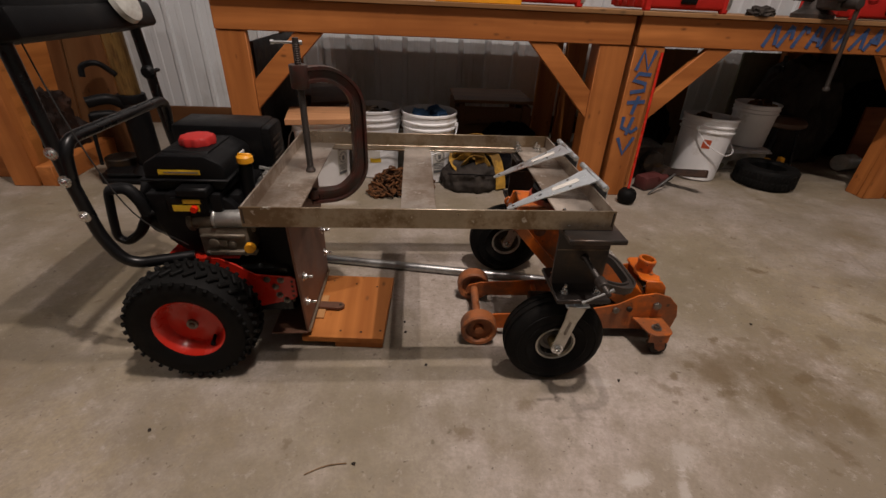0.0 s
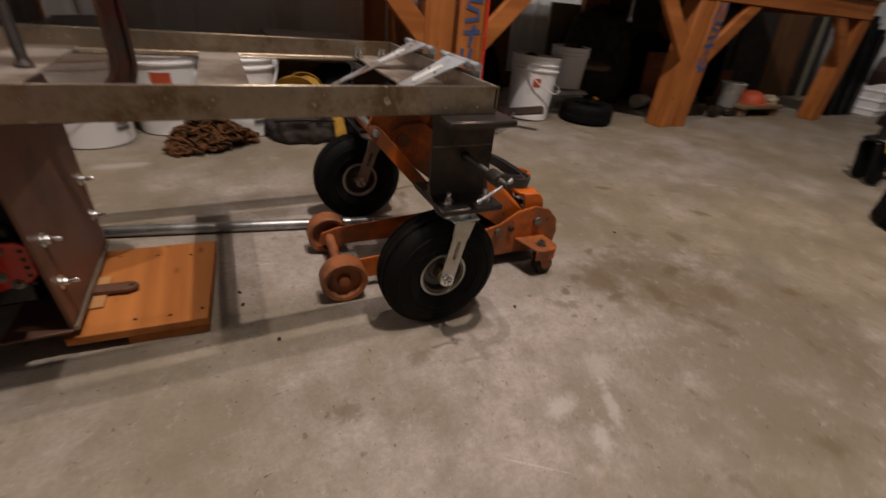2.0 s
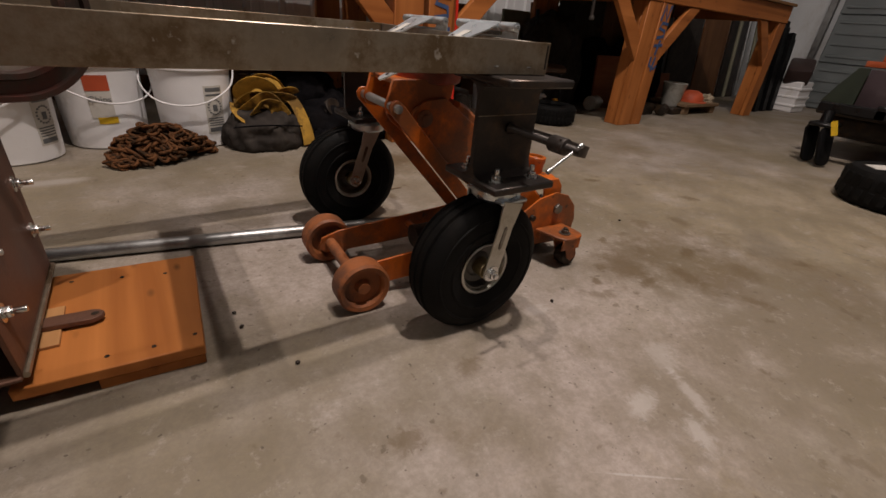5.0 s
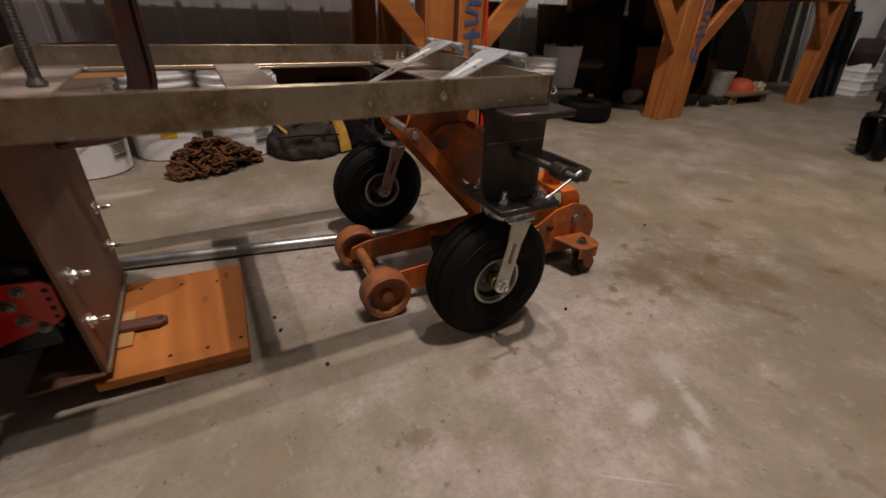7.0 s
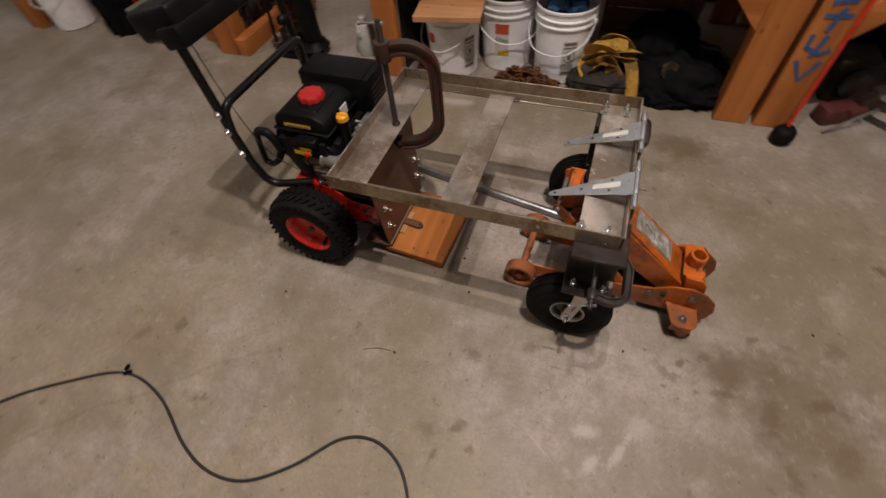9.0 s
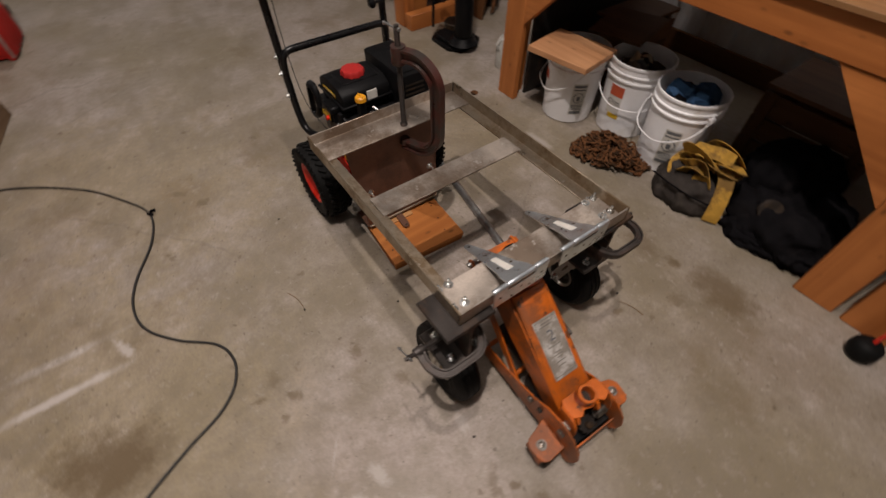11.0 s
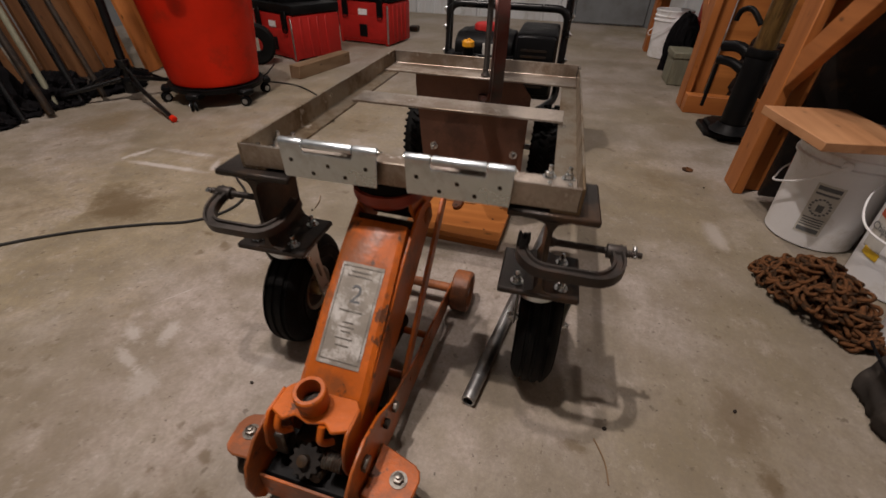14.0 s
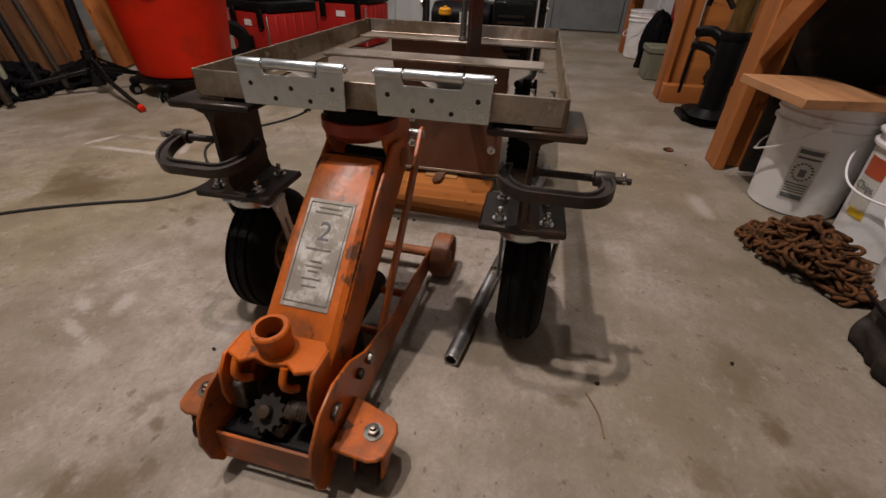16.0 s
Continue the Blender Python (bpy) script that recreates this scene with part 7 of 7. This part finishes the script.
tool_case(-3.70, -0.22, 0.60, 0.46, 0.52, "red moulded tool box standing on the floor", 0.0, 82)
solid("timber_block", moved(box(-0.32, 0.32, -0.05, 0.05, 0, 0.095, 0.004), pose(-2.34, -0.165, 0, 0, 0, 168)), OLDWOOD[0], "weathered square timber block on the floor", "timber")
solid("wheel_tyre", join(lathe([(0.06, -0.04), (0.14, -0.045), (0.158, -0.025), (0.158, 0.025), (0.14, 0.045), (0.06, 0.04)], (-2.33, -0.74, 0.159), (0.9, 0.45, 0), 32, closed=True)), RUBBER, "black rubber wheel standing by the tool box", "wheel")
tri = thing("tripod_stand", "black steel folding stand with red-tipped legs", "stand", (-1.2, -0.93, 0))
HX, HY = -1.22, -0.93
part("mast", rod((HX, HY, 0.12), (HX - 0.06, HY - 0.05, 1.35), 0.024, n=18), BLACKPAINT, tri)
part("hub", join(rod((HX, HY, 0.05), (HX, HY, 0.15), 0.042, n=20, w=0.004), rod((HX, HY, 0.20), (HX, HY, 0.25), 0.04, n=20, w=0.004)), BLACKPAINT, tri)
for dx, dy in ((0.28, 0.54), (0.45, -0.45), (-0.46, 0.22), (-0.3, -0.5)):
    q = part("leg", join(tube([(HX + dx * 0.06, HY + dy * 0.06, 0.135), (HX + dx * 0.96, HY + dy * 0.96, 0.022)], 0.014, 12), tube([(HX, HY, 0.22), (HX + dx * 0.42, HY + dy * 0.42, 0.09)], 0.008, 8)), BLACKPAINT, tri)
    part("foot", rod((HX + dx * 0.95, HY + dy * 0.95, 0.024), (HX + dx, HY + dy, 0.0185), 0.018, n=14, w=0.003), REDPLASTIC, q, "red plastic foot")
BROWNBOARD = {2: wood_mat("brown_plank", (0.30, 0.12, 0.035), 2, 0.6)}
random.seed(15)
for k in range(9):
    x = -1.75 + 0.135 * k
    h = random.uniform(1.1, 1.7)
    kind = (BROWNBOARD, DARKWOOD)[(0, 0, 1, 1, 1, 1, 1, 1, 1)[k]]
    solid("leaning_plank", moved(box(-0.062, 0.062, -0.014, 0.014, 0, h, 0.003), pose(x, -1.48 + random.uniform(-0.03, 0.03), 0.006, 9 + random.uniform(-2, 2), random.uniform(-3, 3), random.uniform(-6, 6))), kind[2], "sawn plank leaning upright", "plank", group="planks leaning upright")
for k in range(5):
    solid("leaning_plank", moved(box(-0.075, 0.075, -0.014, 0.014, 0, 1.35 + 0.09 * (k % 3), 0.003), pose(-2.0 - 0.165 * k, -1.30 + 0.03 * (k % 2), 0.006, 9, 2 - k, 5 * (k % 2))), (BROWNBOARD if k % 2 else DARKWOOD)[2], "sawn plank leaning upright", "plank", group="planks leaning upright")
for k in range(6):
    x = -1.15 + 0.12 * k
    solid("leaning_bar", rod((x, -1.10 - 0.05 * (k % 3), 0.02), (x - 0.16, -1.62, 1.35 + 0.1 * (k % 2)), 0.017 + 0.004 * (k % 2), n=12), (GREASE, BLACKPAINT, OLIVE, GREASE, BLACKPAINT, BLACKPAINT)[k], "long bar leaning among the planks", "bar", group="bars leaning among planks")
for k in range(3):
    solid("leaning_plank", moved(box(-0.055, 0.055, -0.014, 0.014, 0, 1.4 - 0.07 * k, 0.003), pose(-1.84 - 0.115 * k, -1.36 - 0.03 * (k % 2), 0.006, 9, 2 - 2 * k, 4 * k)), ORANGEWOOD[2], "orange sawn plank leaning upright", "plank", group="planks leaning upright")
solid("rack_rail", join(box(-2.05, 0.2, -1.92, -1.84, 0.95, 1.1, 0.005), box(-2.05, -1.97, -1.93, -1.83, 0, 1.1, 0.005), box(0.1, 0.18, -1.93, -1.83, 0, 1.1, 0.005), box(-1.0, -0.92, -1.93, -1.83, 0, 1.1, 0.005)), DARKWOOD[0], "dark timber rack that the planks lean on", "rack")
for k in range(5):
    solid("floor_scrap", moved(cloth_lump(0, 0, 0.16, 0.10, 0.09, 40.0 + k, 0.03, 0.2, 4), pose(-1.55 + 0.25 * k, -1.28 - 0.06 * (k % 2), 0, 0, 0, 30 * k)), (CLOTHDARK, GREASE, CLOTHDARK, CLOTHDARK, CLOTHDARK)[k], "dark scrap heap at the foot of the planks", "scrap", group="scrap at the planks' foot")

for k, (x, y, rx, h) in enumerate(((-1.38, -1.22, 0.2, 0.14), (-1.02, -1.28, 0.2, 0.2), (-0.66, -1.36, 0.2, 0.4), (-0.3, -1.42, 0.22, 0.6))):
    solid("black_tarp", cloth_lump(x, y, rx, 0.13, h, 90.0 + k, 0.05, 0.2, 5), CLOTHDARK, "crumpled black tarpaulin at the foot of the planks", "tarpaulin", group="tarpaulins at the planks")

# ---------------------------------------------------------------- east end: mower, tyre, bench clutter
built = {ob.name for ob in scene.objects}
tyre = flat_tyre(2.68, 0.93, 0.235, 0.165, "wide black mower tyre lying flat on the floor", tread=30)
part("rim_disc", lathe([(0.0, 0.10), (0.06, 0.105), (0.10, 0.12), (0.128, 0.12), (0.13, 0.05), (0.0, 0.04)], (2.68, 0.93, 0), n=36), GREASE, tyre)
solid("paper_scrap", moved(box(-0.10, 0.10, -0.035, 0.035, 0, 0.003, 0.0), pose(2.66, 1.0, 0.1665, 3, -2, -38)), PAPER, "white printed paper strip lying on the tyre", "paper")
shifted(built, -0.04, -0.02)
built = {ob.name for ob in scene.objects}
mow = thing("riding_mower", "orange and black riding mower parked on the floor", "mower", (3.9, 1.0, 0))
part("deck", join(box(3.28, 4.2, 0.42, 1.55, 0.14, 0.30, 0.05, 3), box(3.22, 4.3, 0.36, 1.62, 0.27, 0.31, 0.015, 2)), GREASE, mow, "black steel mowing deck")
part("front_frame", join(box(3.0, 3.06, 0.40, 1.55, 0.30, 0.36, 0.008), box(3.0, 4.6, 1.22, 1.28, 0.30, 0.38, 0.008), box(3.0, 4.6, 0.62, 0.68, 0.30, 0.38, 0.008)), BLACKPAINT, mow, "black front axle frame")
for y in (1.41, 0.44):
    fc = part("front_caster", join(rod((2.98, y + 0.06, 0.235), (3.0, y + 0.07, 0.31), 0.03, n=16), box(2.90, 3.05, y - 0.01, y + 0.12, 0.225, 0.25, 0.008)), BLACKPAINT, mow, "black front caster bracket")
    for dy in (-0.035, 0.06):
        part("fork_plate", moved(prism([(-0.045, 0.03), (-0.03, 0.006), (0.0, 0.0), (0.03, 0.006), (0.045, 0.03), (0.05, 0.20), (0.04, 0.225), (-0.03, 0.225), (-0.045, 0.20)], "xz", -0.012, 0.012, 0.008, 2), pose(2.93 + dy * 0.6, y + dy, 0.008, -17, 0, -25)), BLACKPLASTIC, fc, "black fork plate")
part("warning_tag", moved(box(-0.016, 0.016, -0.002, 0.002, -0.042, 0.042, 0), pose(2.87, 1.385, 0.235, 0, 24, 78)), LABELYELLOW, mow, "yellow tag")
part("footwell", join(box(3.25, 4.1, 0.5, 1.46, 0.33, 0.52, 0.008, 2), box(3.22, 3.30, 0.46, 1.44, 0.345, 0.555, 0.006, 2)), mat("faded_dark_purple", (0.045, 0.03, 0.035), 0.5, 0, 0.3, 8, (0.10, 0.08, 0.08), 0.3), mow, "dark faded body panel")
part("trim_stripe", box(3.195, 3.219, 0.46, 1.50, 0.328, 0.343, 0.001), ALU, mow)
part("hood", join(box(3.30, 4.0, 0.50, 1.50, 0.565, 0.60, 0.005, 2), box(3.34, 4.0, 0.55, 1.44, 0.60, 0.655, 0.006, 2), box(3.40, 3.95, 0.60, 1.34, 0.655, 0.69, 0.005, 2)), MOWERORANGE, mow, "faded orange hood")
part("side_guard", prism([(1.445, 0.34), (1.62, 0.34), (1.57, 0.44), (1.50, 0.56), (1.445, 0.56)], "yz", 3.225, 3.24, 0.003), mat("dull_green_plate", (0.016, 0.024, 0.014), 0.5, 0, 0.3, 10), mow)
part("lever_bar", tube(rounded([(3.9, 1.25, 0.55), (3.85, 1.33, 0.85), (3.70, 1.33, 0.98), (3.60, 1.33, 0.82), (3.62, 1.1, 0.80), (3.72, 0.95, 0.92)], 0.07), 0.016, 12), BLACKPAINT, mow, "black steering lever")
part("seat", join(box(4.25, 4.75, 0.75, 1.2, 0.55, 0.66, 0.04, 3), box(4.65, 4.8, 0.75, 1.2, 0.62, 1.05, 0.04, 3)), BLACKPLASTIC, mow, "black vinyl seat")
part("rear_body", join(box(4.2, 5.1, 0.55, 1.4, 0.32, 0.55, 0.03, 2)), BLACKPAINT, mow)
for y in (0.38, 1.56):
    part("rear_wheel", lathe([(0.0, -0.11), (0.16, -0.115), (0.24, -0.11), (0.265, -0.08), (0.265, 0.08), (0.24, 0.11), (0.16, 0.115), (0.0, 0.11)], (4.7, y, 0.265), (0, 1, 0), 44), RUBBER, mow)
shifted(built, 0.24, 0.0)
built = {ob.name for ob in scene.objects}
for k in range(6):
    x = 5.12 + 0.09 * k
    solid("black_post", moved(box(-0.044, 0.044, -0.03, 0.03, 0, 1.0 - 0.05 * k, 0.004), pose(x, 2.68 + 0.03 * (k % 2), 0.004, -7, -3 + 2 * k, 0)), BLACKPLASTIC, "black plastic post leaning at the bench end", "post", group="posts leaning at the bench")
solid("white_crate", join(box(5.68, 6.0, 2.52, 2.80, 0.0, 0.33, 0.012), *[box(5.67, 6.01, 2.51, 2.81, 0.06 + 0.09 * k, 0.085 + 0.09 * k, 0.005) for k in range(3)]), WHITEPLASTIC, "dirty white plastic crate on the floor", "crate")
solid("dark_hood", moved(box(-0.16, 0.16, -0.12, 0.12, 0, 0.18, 0.03, 2), pose(5.84, 2.66, 0.345, 0, -24, 20)), mat("dark_brown_plastic", (0.035, 0.018, 0.016), 0.5, 0, 0.3, 8), "dark brown plastic cover on the crate", "cover")
for k in range(4):
    solid("wall_pipe", rod((6.0 + 0.16 * k, 3.45 - 0.05 * k, 0.015), (6.06 + 0.15 * k, 3.75, 2.5), 0.022, n=12), GALV if k % 2 else OLIVE, "tall metal pipe leaning in the corner", "pipe", group="pipes leaning in the corner")
solid("perforated_post", join(box(6.4, 6.46, 3.40, 3.46, 0, 2.6, 0.003), *[box(6.395, 6.40, 3.415, 3.445, 0.1 + 0.08 * k, 0.13 + 0.08 * k, 0) for k in range(30)]), GALV, "perforated galvanised post in the corner", "post")
solid("hard_hat", join(lathe([(0.0, 0.10), (0.05, 0.096), (0.09, 0.078), (0.115, 0.04), (0.12, 0.0), (0.15, -0.005), (0.15, 0.0), (0.125, 0.008)], (4.05, 2.85, 0.106), n=32)), REDORANGE, "orange round helmet on a low board", "helmet")
solid("low_pallet", join(box(3.75, 4.35, 2.70, 3.1, 0.07, 0.10, 0.004), box(3.77, 3.85, 2.72, 3.08, 0, 0.07, 0.004), box(4.25, 4.33, 2.72, 3.08, 0, 0.07, 0.004)), OLDWOOD[0], "low dark board platform under the bench", "pallet")
solid("rag_lump", cloth_lump(4.27, 2.80, 0.06, 0.05, 0.08, 60.0, 0.02, 0.3, 4), BEIGE, "crumpled cream cloth on the floor", "rag", at=(4.27, 2.80, 0))
rag = bpy.data.objects["rag_lump"]
rag.location.z = 0.1005
solid("metal_pail", join(lathe([(0.0, 0.0), (0.075, 0.0), (0.08, 0.01), (0.105, 0.2), (0.11, 0.205), (0.105, 0.21), (0.098, 0.2), (0.073, 0.012), (0.0, 0.012)], (3.76, 2.88, 0.06), n=32)), GLASSY, "small grubby white pail under the bench", "pail")
solid("bench_junk", join(box(3.05, 3.4, 2.80, 3.05, 0, 0.10, 0.02, 2), box(3.12, 3.3, 2.84, 3.0, 0.10, 0.16, 0.02, 2), box(3.62, 3.9, 2.75, 3.0, 0.0, 0.06, 0.01), rod((3.4, 2.75, 0.05), (3.55, 2.80, 0.05), 0.045, n=18, w=0.004)), GREASE, "dark greasy machine part under the bench", "machine part")
solid("ply_panel", moved(box(-0.2, 0.2, -0.009, 0.009, 0, 0.30, 0.002), pose(4.2, 3.3, 0.004, -10, 0, 0)), REDWOOD, "orange plywood offcut leaning under the bench", "plywood")
for k in range(4):
    solid("sheet_offcut", moved(box(-0.13, 0.13, -0.004, 0.004, 0, 0.62, 0.001), pose(3.55 + 0.22 * k, 3.62, 0.003, -9, 5 - 3 * k, 4 * k)), (DARKSTEEL, OLIVE, DARKSTEEL, OLIVE)[k], "sheet metal offcut leaning below the bench", "sheet metal", group="sheet metal offcuts")

shifted(built, 0.27, 0.05)
# dark sheets added over the pale wall for clutter and shade
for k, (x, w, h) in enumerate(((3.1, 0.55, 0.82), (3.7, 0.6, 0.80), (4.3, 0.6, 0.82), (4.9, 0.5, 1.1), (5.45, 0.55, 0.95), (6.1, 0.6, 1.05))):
    solid("stored_sheet", moved(box(-w / 2, w / 2, -0.008, 0.008, 0, h, 0.001), pose(x, 3.66 + 0.05 * k, 0.003, -9, 0, 0)), DARKSTEEL if k % 2 else DARKWOOD[2], "dark sheet standing for clutter and shade at the wall", "board", group="sheets leaning upright")
# second added row, its dark tones standing for the wall's shade
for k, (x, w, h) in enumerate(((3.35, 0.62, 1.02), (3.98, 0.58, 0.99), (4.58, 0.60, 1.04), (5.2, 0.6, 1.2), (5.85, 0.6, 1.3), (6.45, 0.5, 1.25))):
    solid("stored_sheet", moved(box(-w / 2, w / 2, -0.008, 0.008, 0, h, 0.001), pose(x, 3.58, 0.003, -6, 1.5 - k % 3, 0)), (CLOTHGREY, DARKWOOD[2], DARKSTEEL)[k % 3], "dark sheet standing for clutter and shade at the wall", "board", group="sheets leaning upright")
# one more added black lump, darkening the space below the third bench
solid("covered_machine", cloth_lump(4.1, 3.48, 0.42, 0.22, 0.74, 75.0, 0.05, 0.2, 5), CLOTHDARK, "low black lump added for clutter and shade", "machine")

# ---------------------------------------------------------------- small litter on the floor
random.seed(77)
for k, (x, y) in enumerate(((-0.338, 0.828), (0.512, 1.94), (-0.079, 1.172), (1.16, 1.36), (0.30, 2.262), (-0.97, 2.47), (0.53, 1.095), (-0.153, 1.385), (-0.147, 1.329), (-0.82, 0.95), (-0.27, 0.838), (0.43, 1.95))):
    if k < 2:
        p = [(x - 0.05, y - 0.015, 0.003), (x, y + 0.006, 0.004), (x + 0.05, y + 0.012, 0.003)]
        solid("twig", tube(smooth(p, 4), 0.0016, 6), OLDWOOD[0], "thin dry twig on the concrete", "twig", group="litter on the floor")
    else:
        bm = bmesh.new()
        bmesh.ops.create_icosphere(bm, subdivisions=2, radius=0.0045)
        rough_up(bm, 0.0025, 150, k)
        for v in bm.verts:
            v.co.z *= 0.7
        zmin = min(v.co.z for v in bm.verts)
        solid("pebble", moved(bm, pose(x, y, -zmin)), GREASE, "tiny dark crumb on the concrete", "pebble", group="litter on the floor")

# ---------------------------------------------------------------- the plan set to metres
for ob in list(scene.objects):
    if ob.parent is None and ob.type not in {"CAMERA", "LIGHT"}:
        ob.matrix_basis = Matrix.Scale(S, 4) @ ob.matrix_basis
